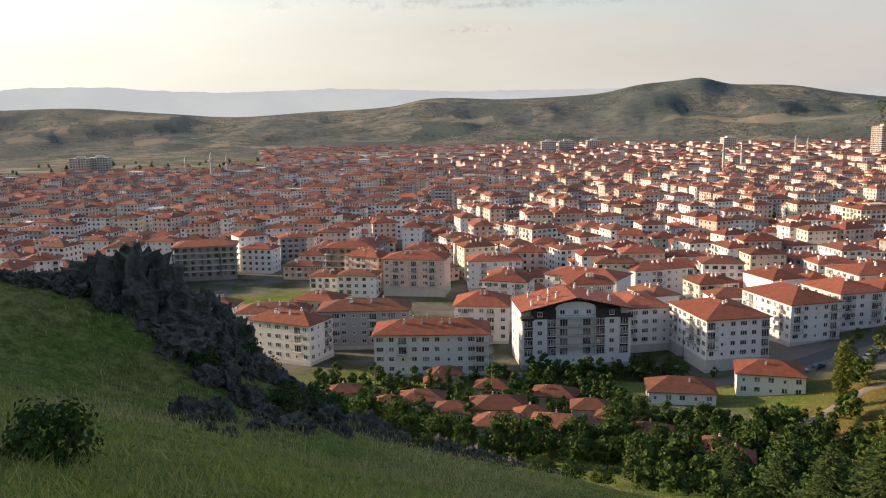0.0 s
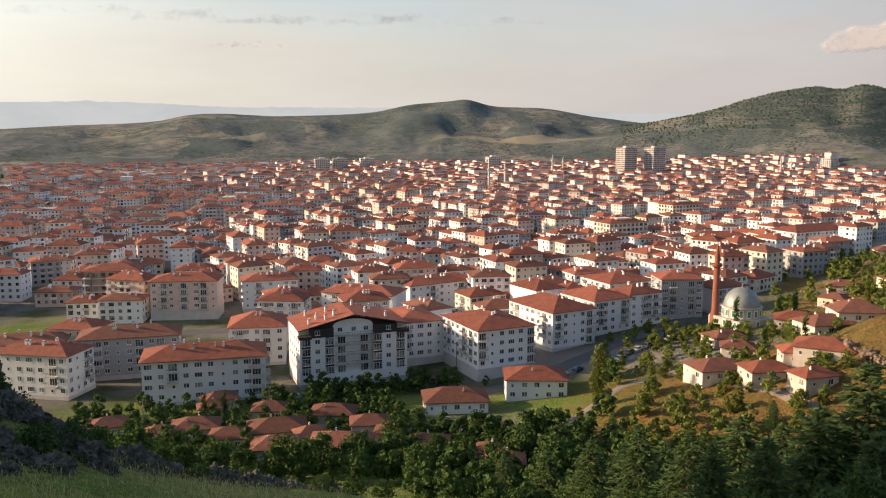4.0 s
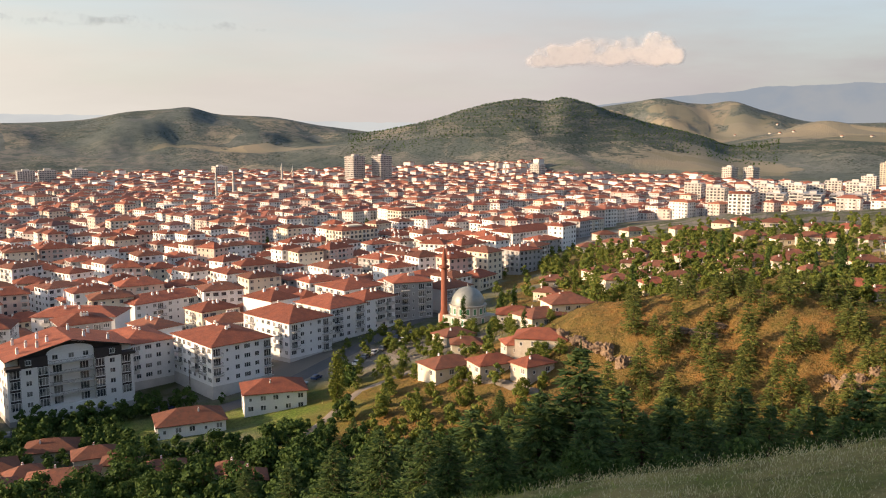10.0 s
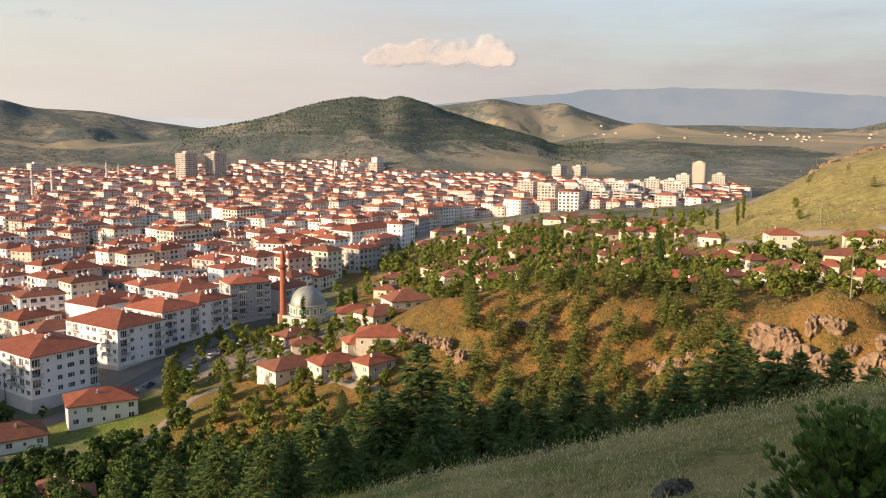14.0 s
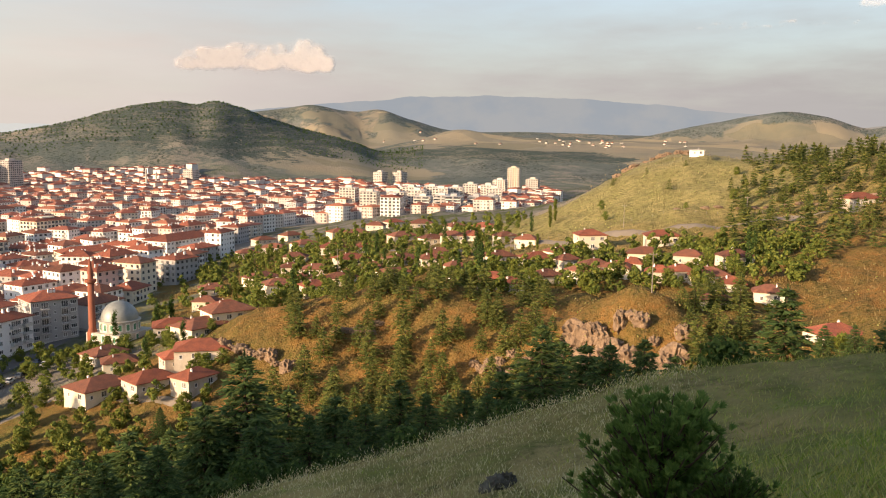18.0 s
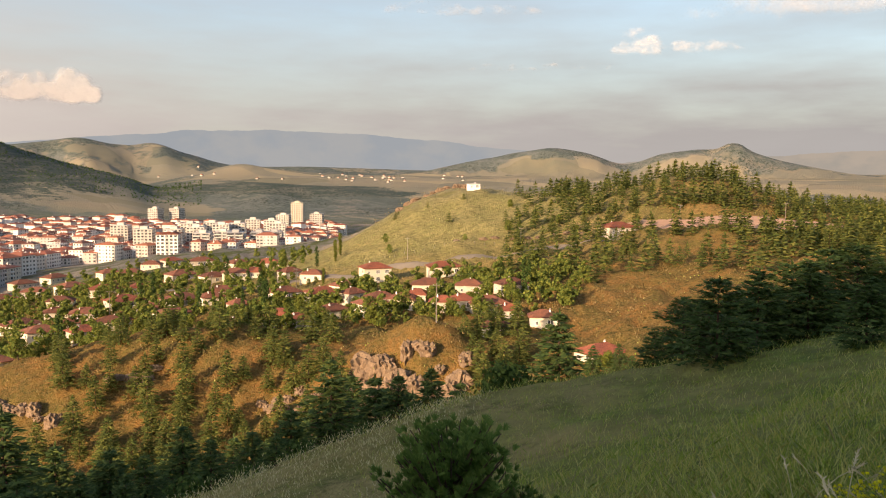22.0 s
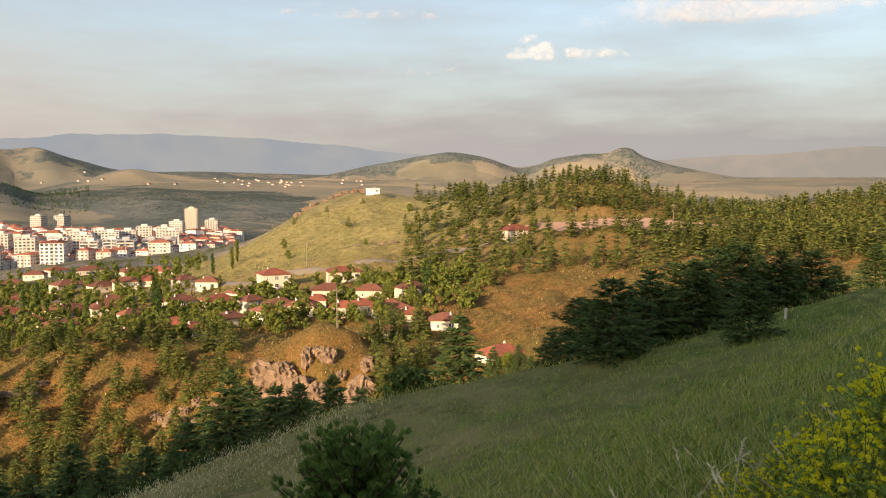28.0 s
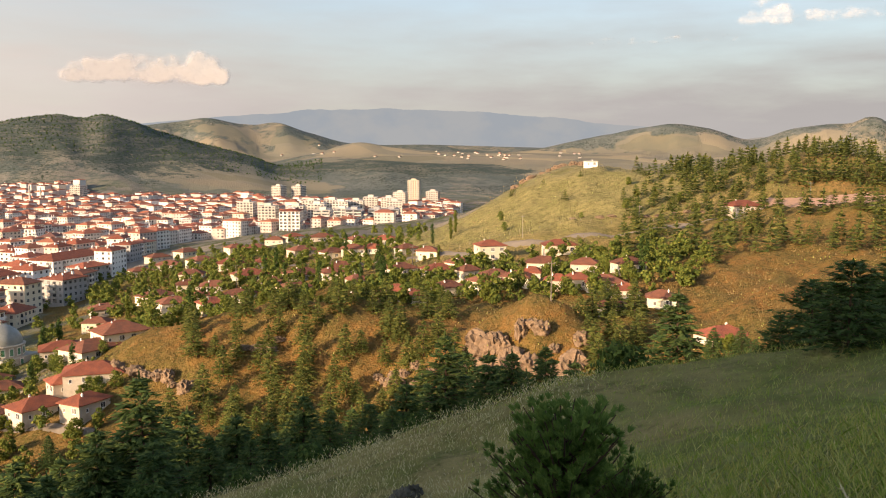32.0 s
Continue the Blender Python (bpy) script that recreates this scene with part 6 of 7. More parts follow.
M_PINE_NEAR = island_surface("fresh_pine_needles", ((0.09, 0.165, 0.038), (0.12, 0.205, 0.045), (0.17, 0.26, 0.06), (0.10, 0.18, 0.04)), leaf=True)
yp = young_pine()
stand(yp, *at(71.6, 9.3), 0.4, 1.0, 0.0, True)
low = stand(yp, *at(76.2, 8.6), 2.4, 0.55, 0.05, label="low bushy young pine")

# broad-leaved trees of the village in the shade below the rocks
GREEN_TREE = "leafy green tree between village houses"
broads = [broad_tree("broadleaf_tree", 8, 6.5, GREEN_TREE, M_LEAF, 51, 26, 32, 0.32), broad_tree("broadleaf_tree", 6.5, 6.0, GREEN_TREE, M_LEAF, 52, 24, 32, 0.31),
          broad_tree("broadleaf_tree", 7.5, 5.0, GREEN_TREE, M_LEAF, 53, 24, 32, 0.31)]
below = spread(190, -9, 24, 150, 240, 0.8, 4.0, 61, lambda h, r, x, y: not (46 < x < 104 and 192 < y < 232))
below.sort(key=lambda p: math.hypot(*p))
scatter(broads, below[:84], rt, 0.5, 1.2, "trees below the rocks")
for h, r, k in ((16.5, 150, 1.2), (19.5, 140, 1.1), (23, 150, 1.1), (26, 140, 1.0), (13.5, 148, 1.0), (21, 165, 1.0), (29, 150, 0.9), (24.5, 175, 0.9)):
    stand(broads[0], *at(h, r), rt.uniform(0, 6), k, 0.3, group="trees below the rocks")
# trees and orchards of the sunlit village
# lighter copy of the leaves: evening sun is put into the colours
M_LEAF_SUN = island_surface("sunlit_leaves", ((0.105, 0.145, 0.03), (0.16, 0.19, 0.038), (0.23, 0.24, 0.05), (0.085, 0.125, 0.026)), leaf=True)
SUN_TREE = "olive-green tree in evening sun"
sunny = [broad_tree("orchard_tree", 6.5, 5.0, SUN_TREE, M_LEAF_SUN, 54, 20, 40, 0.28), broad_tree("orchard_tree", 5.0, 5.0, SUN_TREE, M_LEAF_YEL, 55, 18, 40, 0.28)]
pops = [poplar("poplar_tree", 12, 3.0, "tall narrow green poplar tree", M_LEAF, 56), poplar("poplar_tree", 10, 2.6, "tall narrow green poplar tree", M_LEAF_YEL, 57)]
village_spots = spread(290, 40, 80, 236, 470, 0.5, 4.0, 62, lambda h, r, x, y: not (h > 58 and r > 302))
village_spots.sort(key=lambda p: math.hypot(*p))
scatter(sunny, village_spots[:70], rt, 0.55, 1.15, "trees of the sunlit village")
scatter(pops, spread(36, 41, 78, 246, 400, 0.5, 3.0, 63, lambda h, r, x, y: not (h > 66 and r > 300)), rt, 0.6, 1.1, "poplars")
big_poplar = poplar("poplar_tree", 16, 5.5, "broad yellow-green poplar by the lane", M_LEAF_YEL, 58, 46, 40, 0.3)
stand(big_poplar, *at(26.0, 218), 0, 1.0, 0.3, True)
for h, r, k in ((-1.1, 216, 0.62), (0.2, 214, 0.66), (34.8, 292, 0.8), (37.4, 290, 0.8), (38.3, 292, 0.85), (36.6, 236, 0.6), (39, 232, 0.7)):
    stand(pops[0], *at(h, r), 1, k * 1.2, 0.3, group="poplars")
for x, y in spread(46, 29, 41, 196, 300, 1.0, 5.0, 64, lambda h, r, x, y: (x - 170) ** 2 + (y - 246) ** 2 > 240):
    stand(rt.choice(sunny), x, y, rt.uniform(0, 6), rt.uniform(0.6, 1.0), 0.3, group="trees of the sunlit village")
for x, y in spread(24, 27, 40, 150, 200, 1.0, 5.0, 65):
    stand(rt.choice(sunny + cedars[1:2]), x, y, rt.uniform(0, 6), rt.uniform(0.45, 0.8), 0.3, group="trees of the sunlit village")

# greenery close round the village houses
HOUSES += [(*at(66.3, 318), 7), (*at(71.0, 310), 7), (*at(81.7, 190), 5)]
for x, y, c in HOUSES:
    h, r = math.degrees(math.atan2(x, y)), math.hypot(x, y)
    if 33 < h < 82 and r < 520:
        for _ in range(2 if r > 195 else 4):
            q, d = rt.uniform(-1.3, 1.3), c + rt.uniform(1.2, 4.0)
            k = r - d
            stand(rt.choice(sunny), x * k / r + q * c * math.cos(radians(h)), y * k / r - q * c * math.sin(radians(h)), rt.uniform(0, 6), rt.uniform(0.38, 0.72), 0.2, group="trees of the sunlit village")
for x, y in spread(22, 17, 41, 100, 196, 0.5, 4.5, 75, lambda h, r, x, y: not (r > 150 and h > 34)):
    stand(rt.choice(broads), x, y, rt.uniform(0, 6), rt.uniform(0.5, 0.95), 0.3, group="trees below the rocks")

# small pines on the brown spur
OLIVE = "small olive-green pine planted on the slope"
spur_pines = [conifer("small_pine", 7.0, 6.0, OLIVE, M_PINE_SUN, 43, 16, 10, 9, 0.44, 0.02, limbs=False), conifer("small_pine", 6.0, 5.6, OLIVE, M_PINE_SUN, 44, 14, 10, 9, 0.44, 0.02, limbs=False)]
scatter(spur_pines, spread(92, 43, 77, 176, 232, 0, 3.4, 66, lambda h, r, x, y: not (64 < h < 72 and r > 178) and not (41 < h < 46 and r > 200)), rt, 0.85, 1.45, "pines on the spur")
for x, y in spread(34, 31, 56, 108, 178, 0, 5, 67):
    stand(rt.choice(spur_pines), x, y, rt.uniform(0, 6), rt.uniform(0.7, 1.2), 0.3, group="pines on the spur")
# single pines on the hillsides, then the plantation as one mass behind them
scatter_far = spread(220, 75, 109, 270, 400, 1, 5.0, 68, lambda h, r, x, y: not (84 < h < 97 and 360 < r) and not (85 < h < 90 and 300 < r < 340))
for x, y in scatter_far[:46]:
    stand(rt.choice(spur_pines), x, y, rt.uniform(0, 6), rt.uniform(0.8, 1.5), 0.3, group="plantation pines")
hill_pines = spread(60, 75, 92, 395, 480, 1, 6, 69)
for x, y in spread(22, 66, 80, 352, 470, 1, 10, 70):
    stand(rt.choice(spur_pines + sunny), x, y, rt.uniform(0, 6), rt.uniform(0.4, 0.8), 0.2, group="plantation pines")


def merged_trees(name, spots, crown_meshes, mat, label, low, high, seed):
    """Far trees past counting: many crowns joined into one mesh."""
    r7 = random.Random(seed)
    data = []
    for me in crown_meshes:
        co = np.empty(len(me.vertices) * 3)
        me.vertices.foreach_get("co", co)
        data.append(co.reshape(-1, 3))
    vs, n = [], 0
    for x, y in spots:
        co = r7.choice(data)
        k, a = r7.uniform(low, high), r7.uniform(0, 6.28)
        c, s = math.cos(a) * k, math.sin(a) * k
        vs.append(np.stack([co[:, 0] * c - co[:, 1] * s + x, co[:, 0] * s + co[:, 1] * c + y, co[:, 2] * k + height(x, y) - 0.3], 1))
    co = np.concatenate(vs)
    me = bpy.data.meshes.new(name)
    nq = len(co) // 4
    me.vertices.add(nq * 4)
    me.vertices.foreach_set("co", co.ravel())
    me.loops.add(nq * 4)
    me.loops.foreach_set("vertex_index", np.arange(nq * 4, dtype=np.int32))
    me.polygons.add(nq)
    me.polygons.foreach_set("loop_start", np.arange(nq, dtype=np.int32) * 4)
    me.materials.append(mat)
    me.update()
    return tagged(new(name, me), label, "trees", kind="stuff")


light_pine = conifer("plantation_pine", 6.5, 4.4, "single olive-green plantation pine", M_PINE_SUN, 45, 11, 7, 3, 0.74, 0.02, limbs=False)
light_pine.matrix_world = Matrix.Translation((*at(92, 430), height(*at(92, 430)) - 0.3))
pine_crown = [o.data for o in light_pine.children if o.name.startswith("crown")]
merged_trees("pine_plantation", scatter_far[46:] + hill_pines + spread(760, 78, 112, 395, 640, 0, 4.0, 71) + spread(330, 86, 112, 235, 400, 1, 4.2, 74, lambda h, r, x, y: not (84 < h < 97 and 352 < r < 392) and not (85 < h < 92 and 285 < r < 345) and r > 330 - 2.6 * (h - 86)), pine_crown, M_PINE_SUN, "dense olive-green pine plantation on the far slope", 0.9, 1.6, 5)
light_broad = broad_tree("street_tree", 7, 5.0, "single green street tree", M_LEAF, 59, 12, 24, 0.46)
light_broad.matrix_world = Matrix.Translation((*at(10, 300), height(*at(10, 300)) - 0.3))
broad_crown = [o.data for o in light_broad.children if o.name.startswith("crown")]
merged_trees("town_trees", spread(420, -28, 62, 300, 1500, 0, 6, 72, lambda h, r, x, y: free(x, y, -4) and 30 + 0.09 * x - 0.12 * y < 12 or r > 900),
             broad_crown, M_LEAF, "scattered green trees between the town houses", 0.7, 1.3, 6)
# here the darker leaf colour carries the slope's shade
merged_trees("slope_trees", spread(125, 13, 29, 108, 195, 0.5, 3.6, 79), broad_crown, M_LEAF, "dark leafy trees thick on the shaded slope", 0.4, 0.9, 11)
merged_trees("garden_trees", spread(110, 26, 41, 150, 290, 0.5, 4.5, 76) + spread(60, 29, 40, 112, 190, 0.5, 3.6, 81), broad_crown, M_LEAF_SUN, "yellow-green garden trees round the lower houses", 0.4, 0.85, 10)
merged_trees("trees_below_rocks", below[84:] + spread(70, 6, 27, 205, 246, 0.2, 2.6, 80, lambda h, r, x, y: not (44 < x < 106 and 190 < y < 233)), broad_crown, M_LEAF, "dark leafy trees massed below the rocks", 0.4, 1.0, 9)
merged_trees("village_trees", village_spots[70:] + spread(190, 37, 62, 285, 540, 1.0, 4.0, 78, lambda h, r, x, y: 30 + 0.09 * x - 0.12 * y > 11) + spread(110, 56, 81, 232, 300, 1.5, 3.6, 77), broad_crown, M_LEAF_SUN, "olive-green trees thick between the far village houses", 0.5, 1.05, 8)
shrub_shape = Shape(M_LEAF)
leaf_cloud(shrub_shape, (0, 0, 2.2), 2.6, 34, 1.0, random.Random(4), 0.8)
merged_trees("hill_shrubs", spread(2400, 27, 55, 1900, 2450, 0, 8, 73), [shrub_shape.mesh("shrub", weld=False)], M_LEAF, "dark scrub dotted over the far hill", 0.4, 0.85, 7)

# ---- poles, posts and cars ----


def pole(high, label, arm=True):
    ob = thing("utility_pole", label, "pole")
    s = Shape(M_POLE)
    s.tube([(0, 0, -1), (0, 0, high)], [0.16, 0.10], 8)
    child("post", s.mesh("post"), ob)
    if arm:
        s = Shape(M_POLE)
        s.box(-0.9, -0.06, high - 0.6, 0.9, 0.06, high - 0.45)
        arm_ob = child("cross_arm", s.mesh("cross_arm"), ob)
        cup = revolve([(0.03, 0.0), (0.075, 0.05), (0.06, 0.12), (0.08, 0.16), (0.03, 0.24)], 8, [M_STONE], name="insulator")
        for x in (-0.8, 0, 0.8):
            child("insulator", cup, arm_ob, x, 0, high - 0.45, label="pale ceramic insulator")
    return ob


M_POLE = surface("weathered_pole", (0.20, 0.17, 0.15), (0.28, 0.25, 0.22), 0.8, 4, 0.9, 0.01)
up = pole(9.5, "wooden utility pole with a cross arm")
for k, (h, r) in enumerate(((68.5, 345), (76.2, 345), (86.6, 362), (93, 372), (70.5, 195), (55.5, 350), (49.2, 345), (61, 330), (16.2, 262), (3.2, 212), (-5, 214))):
    stand(up, *at(h, r), radians(20 - h), 1.0, 0.2, k == 0, group="utility poles")
fence_post = thing("fence_post", "grey wooden fence post", "post")
s = Shape(M_POLE)
s.tube([(0, 0, -0.3), (0.02, 0, 1.15)], [0.07, 0.06], 7)
child("post", s.mesh("post"), fence_post)
for k in range(26):
    f = k / 25
    stand(fence_post, *at(61.5 + 17 * f, 352 + 12 * math.sin(f * 3)), f, 1.1, 0.1, k == 0, group="fence on the grassy hill")
white_post = thing("marker_post", "short white-topped marker post in the grass", "post")
s = Shape(M_STONE)
s.box(-0.07, -0.05, -0.2, 0.07, 0.05, 0.75)
s.box(-0.11, -0.06, 0.6, 0.02, 0.06, 0.75)
child("post", s.mesh("post"), white_post)
stand(white_post, *at(100.0, 41), 0.4, 0.75, 0.05, True)


def car(paint, label):
    ob = thing("car", label, "car")
    s = Shape(paint, M_GLASS)
    prof = [(-2.1, 0.35), (-2.1, 0.85), (-1.9, 0.95), (2.0, 0.80), (2.1, 0.6), (2.1, 0.35)]
    for sgn in (-1, 1):
        pts = [(x, sgn * 0.85, z) for x, z in prof]
        s.face(pts if sgn < 0 else pts[::-1])
    for (x0, z0), (x1, z1) in zip(prof, prof[1:] + prof[:1]):
        s.face([(x1, -0.85, z1), (x0, -0.85, z0), (x0, 0.85, z0), (x1, 0.85, z1)])
    child("body", s.mesh("body"), ob)
    s = Shape(paint, M_GLASS)
    lo = [(-1.7, -0.8, 0.9), (0.9, -0.8, 0.86), (0.9, 0.8, 0.86), (-1.7, 0.8, 0.9)]
    hi = [(-1.2, -0.62, 1.42), (0.2, -0.62, 1.42), (0.2, 0.62, 1.42), (-1.2, 0.62, 1.42)]
    for k in range(4):
        s.face([lo[k], lo[(k + 1) % 4], hi[(k + 1) % 4], hi[k]], 1)
    s.face(hi, 0)
    child("cabin", s.mesh("cabin"), ob)
    s = Shape(M_TYRE)
    s.tube([(0, -0.1, 0), (0, 0.1, 0)], [0.33, 0.33], 14)
    wheel = s.mesh("wheel")
    for x in (-1.3, 1.35):
        for y in (-0.8, 0.8):
            child("wheel", wheel, ob, x, y, 0.33)
    return ob


M_TYRE = surface("tyre_rubber", (0.02, 0.02, 0.02), (0.03, 0.03, 0.03), 3, 9, 0.8, 0)
paints = [surface("white_car_paint", (0.75, 0.75, 0.75), (0.7, 0.7, 0.7), 1, 5, 0.3, 0), surface("grey_car_paint", (0.18, 0.19, 0.20), (0.22, 0.22, 0.23), 1, 5, 0.3, 0),
          surface("blue_car_paint", (0.04, 0.07, 0.16), (0.05, 0.08, 0.18), 1, 5, 0.3, 0)]
cars = [car(p, "parked " + c + " saloon car on the street") for p, c in zip(paints, ("white", "dark grey", "dark blue"))]
for k, (h, r, a) in enumerate(((28.6, 272, 40), (29.2, 276, 40), (29.8, 281, 40), (27.4, 262, 40), (28.0, 268, 38), (24.6, 254, 35), (23.6, 250, 30), (21.4, 243, 20), (30.2, 290, 42), (30.6, 284, 42),
                               (5.2, 236, 80), (14.8, 246, 100), (13.6, 250, 100), (31.2, 296, 45), (-4, 344, 8), (-7, 346, 8))):
    m = Matrix.Translation((*at(h, r), height(*at(h, r)) + 0.24)) @ Matrix.Rotation(radians(a), 4, "Z")
    ob = cars[k % 3]
    if k < 3:
        ob.matrix_world = m
    else:
        ob = copy_thing(ob, m)
    tagged(ob, "", "", "parked cars")

# ---- far mountains ----


def mountains(name, h0, h1, r, tops, mat, label):
    """A far range: a broad ridge whose crest follows a few heights given at even steps."""
    n = int((h1 - h0) / 0.2)
    s = Shape(mat)
    for k in range(n + 1):
        h = h0 + (h1 - h0) * k / n
        f = (len(tops) - 1) * k / n
        i = min(int(f), len(tops) - 2)
        f -= i
        f = f * f * (3 - 2 * f)
        top = tops[i] * (1 - f) + tops[i + 1] * f + 7 * noise.noise((h * 0.6, r, 0)) + 4 * noise.noise((h * 1.7, r, 3)) + 1.5 * noise.noise((h * 4.0, r, 7))
        for q, g in ((-300, 0.0), (-150, 0.6), (0, 1.0), (120, 0.7)):
            x, y = at(h, r + q)
            s.v.append((x, y, 20 + (top - 20) * g))
    for k in range(n):
        for q in range(3):
            s.f.append((k * 4 + q, k * 4 + 4 + q, k * 4 + 5 + q, k * 4 + 1 + q))
            s.i.append(0)
    return tagged(new(name, s.mesh(name, True)), label, "mountains", kind="structure")


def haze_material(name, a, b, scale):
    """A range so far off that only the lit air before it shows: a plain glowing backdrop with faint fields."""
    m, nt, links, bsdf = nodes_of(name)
    # haze is put into the emission colour; no lamp lights the range
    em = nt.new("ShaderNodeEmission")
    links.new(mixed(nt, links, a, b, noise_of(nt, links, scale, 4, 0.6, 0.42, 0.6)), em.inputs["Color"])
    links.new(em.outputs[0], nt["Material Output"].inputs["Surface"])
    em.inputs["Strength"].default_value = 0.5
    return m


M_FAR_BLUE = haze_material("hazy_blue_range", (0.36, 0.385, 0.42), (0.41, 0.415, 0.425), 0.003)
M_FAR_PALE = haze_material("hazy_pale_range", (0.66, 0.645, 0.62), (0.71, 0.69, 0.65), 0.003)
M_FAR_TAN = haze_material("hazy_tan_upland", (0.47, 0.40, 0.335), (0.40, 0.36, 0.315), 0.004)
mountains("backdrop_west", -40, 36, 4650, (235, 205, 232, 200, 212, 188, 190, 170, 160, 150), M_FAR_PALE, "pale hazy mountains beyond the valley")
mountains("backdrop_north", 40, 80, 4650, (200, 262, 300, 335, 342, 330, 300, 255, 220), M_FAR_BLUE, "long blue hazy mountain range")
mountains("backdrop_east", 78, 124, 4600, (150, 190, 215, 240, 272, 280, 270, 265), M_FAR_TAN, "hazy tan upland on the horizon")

# ---- clouds ----


def cloud(name, h0, h1, lift, high, heaps, label, seed, thick=1.0, grey=False):
    """A far cloud bank: a sheet of vapour whose thickness comes from many overlapping billows."""
    r10 = random.Random(seed)
    nu, nv = 150, 44
    wide = math.radians(h1 - h0) * 4650
    uu, vv = np.meshgrid(np.linspace(-0.15, 1.15, nu), np.linspace(-0.5, 1.45, nv))
    dens = np.zeros_like(uu)
    for u0, u1, top, n in heaps:
        for _ in range(n):
            cu = r10.uniform(u0, u1)
            edge = math.sin(math.pi * (cu - u0) / (u1 - u0)) ** 0.5
            cv = r10.random() ** 1.2 * top * edge
            rad = high * r10.uniform(0.10, 0.30) * (0.5 + 0.5 * edge)
            d2 = (((uu - cu) * wide) / 1.5) ** 2 + ((vv - cv) * high) ** 2
            dens = np.maximum(dens, (1 - d2 / rad ** 2)) if r10.random() < 0.75 else dens + 0.4 * np.exp(-d2 / rad ** 2)
    for _ in range(1):
        dens = (dens + np.roll(dens, 1, 0) + np.roll(dens, -1, 0)) / 3
        dens = (dens + np.roll(dens, 1, 1) + np.roll(dens, -1, 1) + np.roll(dens, 2, 1) + np.roll(dens, -2, 1)) / 5
    dens = np.clip(dens, 0, 1.4) * step(vv, -0.32, 0.02)
    dens = dens * thick * 1.5 - 0.4
    head = np.radians(h0 + (h1 - h0) * uu)
    r = 4650 - 15 * np.clip(dens, 0, 1)
    x, y, z = r * np.sin(head), r * np.cos(head), 77 + 4650 * math.tan(radians(lift)) + vv * high
    co = np.stack([x, y, z], -1).reshape(-1, 3)
    faces = [(j * nu + i, j * nu + i + 1, (j + 1) * nu + i + 1, (j + 1) * nu + i) for j in range(nv - 1) for i in range(nu - 1)]
    me = mesh_of(name, [tuple(p) for p in co], faces, [M_CLOUD_SHADED if grey else M_CLOUD], None, True)
    a = me.attributes.new("thickness", "FLOAT", "POINT")
    a.data.foreach_set("value", dens.ravel().astype(np.float32))
    return tagged(new(name, me), label, "cloud", kind="structure")


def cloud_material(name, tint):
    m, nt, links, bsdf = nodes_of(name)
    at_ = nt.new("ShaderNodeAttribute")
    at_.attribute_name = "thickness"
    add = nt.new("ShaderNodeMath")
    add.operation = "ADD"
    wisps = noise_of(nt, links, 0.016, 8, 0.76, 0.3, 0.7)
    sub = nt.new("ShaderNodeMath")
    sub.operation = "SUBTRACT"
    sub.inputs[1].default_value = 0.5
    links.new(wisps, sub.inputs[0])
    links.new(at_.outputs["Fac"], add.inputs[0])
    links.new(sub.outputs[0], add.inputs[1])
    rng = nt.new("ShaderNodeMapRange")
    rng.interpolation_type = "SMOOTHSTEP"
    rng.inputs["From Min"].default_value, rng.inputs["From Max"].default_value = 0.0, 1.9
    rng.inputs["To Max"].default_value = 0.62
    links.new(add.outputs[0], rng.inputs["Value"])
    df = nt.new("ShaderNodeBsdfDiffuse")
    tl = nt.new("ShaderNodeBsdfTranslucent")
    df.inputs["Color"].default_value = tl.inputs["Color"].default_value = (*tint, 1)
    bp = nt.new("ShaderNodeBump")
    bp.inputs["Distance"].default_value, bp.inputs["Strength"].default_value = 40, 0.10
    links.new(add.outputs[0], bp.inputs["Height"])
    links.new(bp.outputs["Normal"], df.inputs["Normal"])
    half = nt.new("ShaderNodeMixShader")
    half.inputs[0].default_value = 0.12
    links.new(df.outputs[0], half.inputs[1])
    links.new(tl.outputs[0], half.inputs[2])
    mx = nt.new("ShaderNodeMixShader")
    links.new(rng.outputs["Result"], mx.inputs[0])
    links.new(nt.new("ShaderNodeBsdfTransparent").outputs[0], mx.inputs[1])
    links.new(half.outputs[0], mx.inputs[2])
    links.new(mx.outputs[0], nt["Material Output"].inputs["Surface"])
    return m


M_CLOUD = cloud_material("cloud_vapour", (0.64, 0.60, 0.60))
# darker copy of the vapour: the clouds' shade is put into its colour
M_CLOUD_SHADED = cloud_material("shaded_cloud_vapour", (0.44, 0.43, 0.45))
cloud("cloud_bank", 38.5, 49.5, 4.75, 170, ((0.05, 0.3, 0.55, 40), (0.22, 0.62, 0.7, 70), (0.5, 0.95, 0.95, 90)), "heaped white cloud lit by the low sun", 3)
cloud("cloud_puff", 81.3, 90.8, 8.4, 130, ((0.08, 0.40, 1.0, 60), (0.3, 0.95, 0.35, 40)), "small pale cloud with a grey base", 4, 0.6)
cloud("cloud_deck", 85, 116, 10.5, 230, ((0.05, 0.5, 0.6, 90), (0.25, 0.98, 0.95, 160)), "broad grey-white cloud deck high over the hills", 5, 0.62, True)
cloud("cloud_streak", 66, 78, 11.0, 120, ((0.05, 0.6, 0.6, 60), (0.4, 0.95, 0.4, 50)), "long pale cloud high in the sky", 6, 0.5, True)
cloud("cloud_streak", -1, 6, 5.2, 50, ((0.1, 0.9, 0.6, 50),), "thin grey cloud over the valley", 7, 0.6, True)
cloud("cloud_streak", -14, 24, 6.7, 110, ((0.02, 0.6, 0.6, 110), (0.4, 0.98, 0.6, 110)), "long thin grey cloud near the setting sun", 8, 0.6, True)
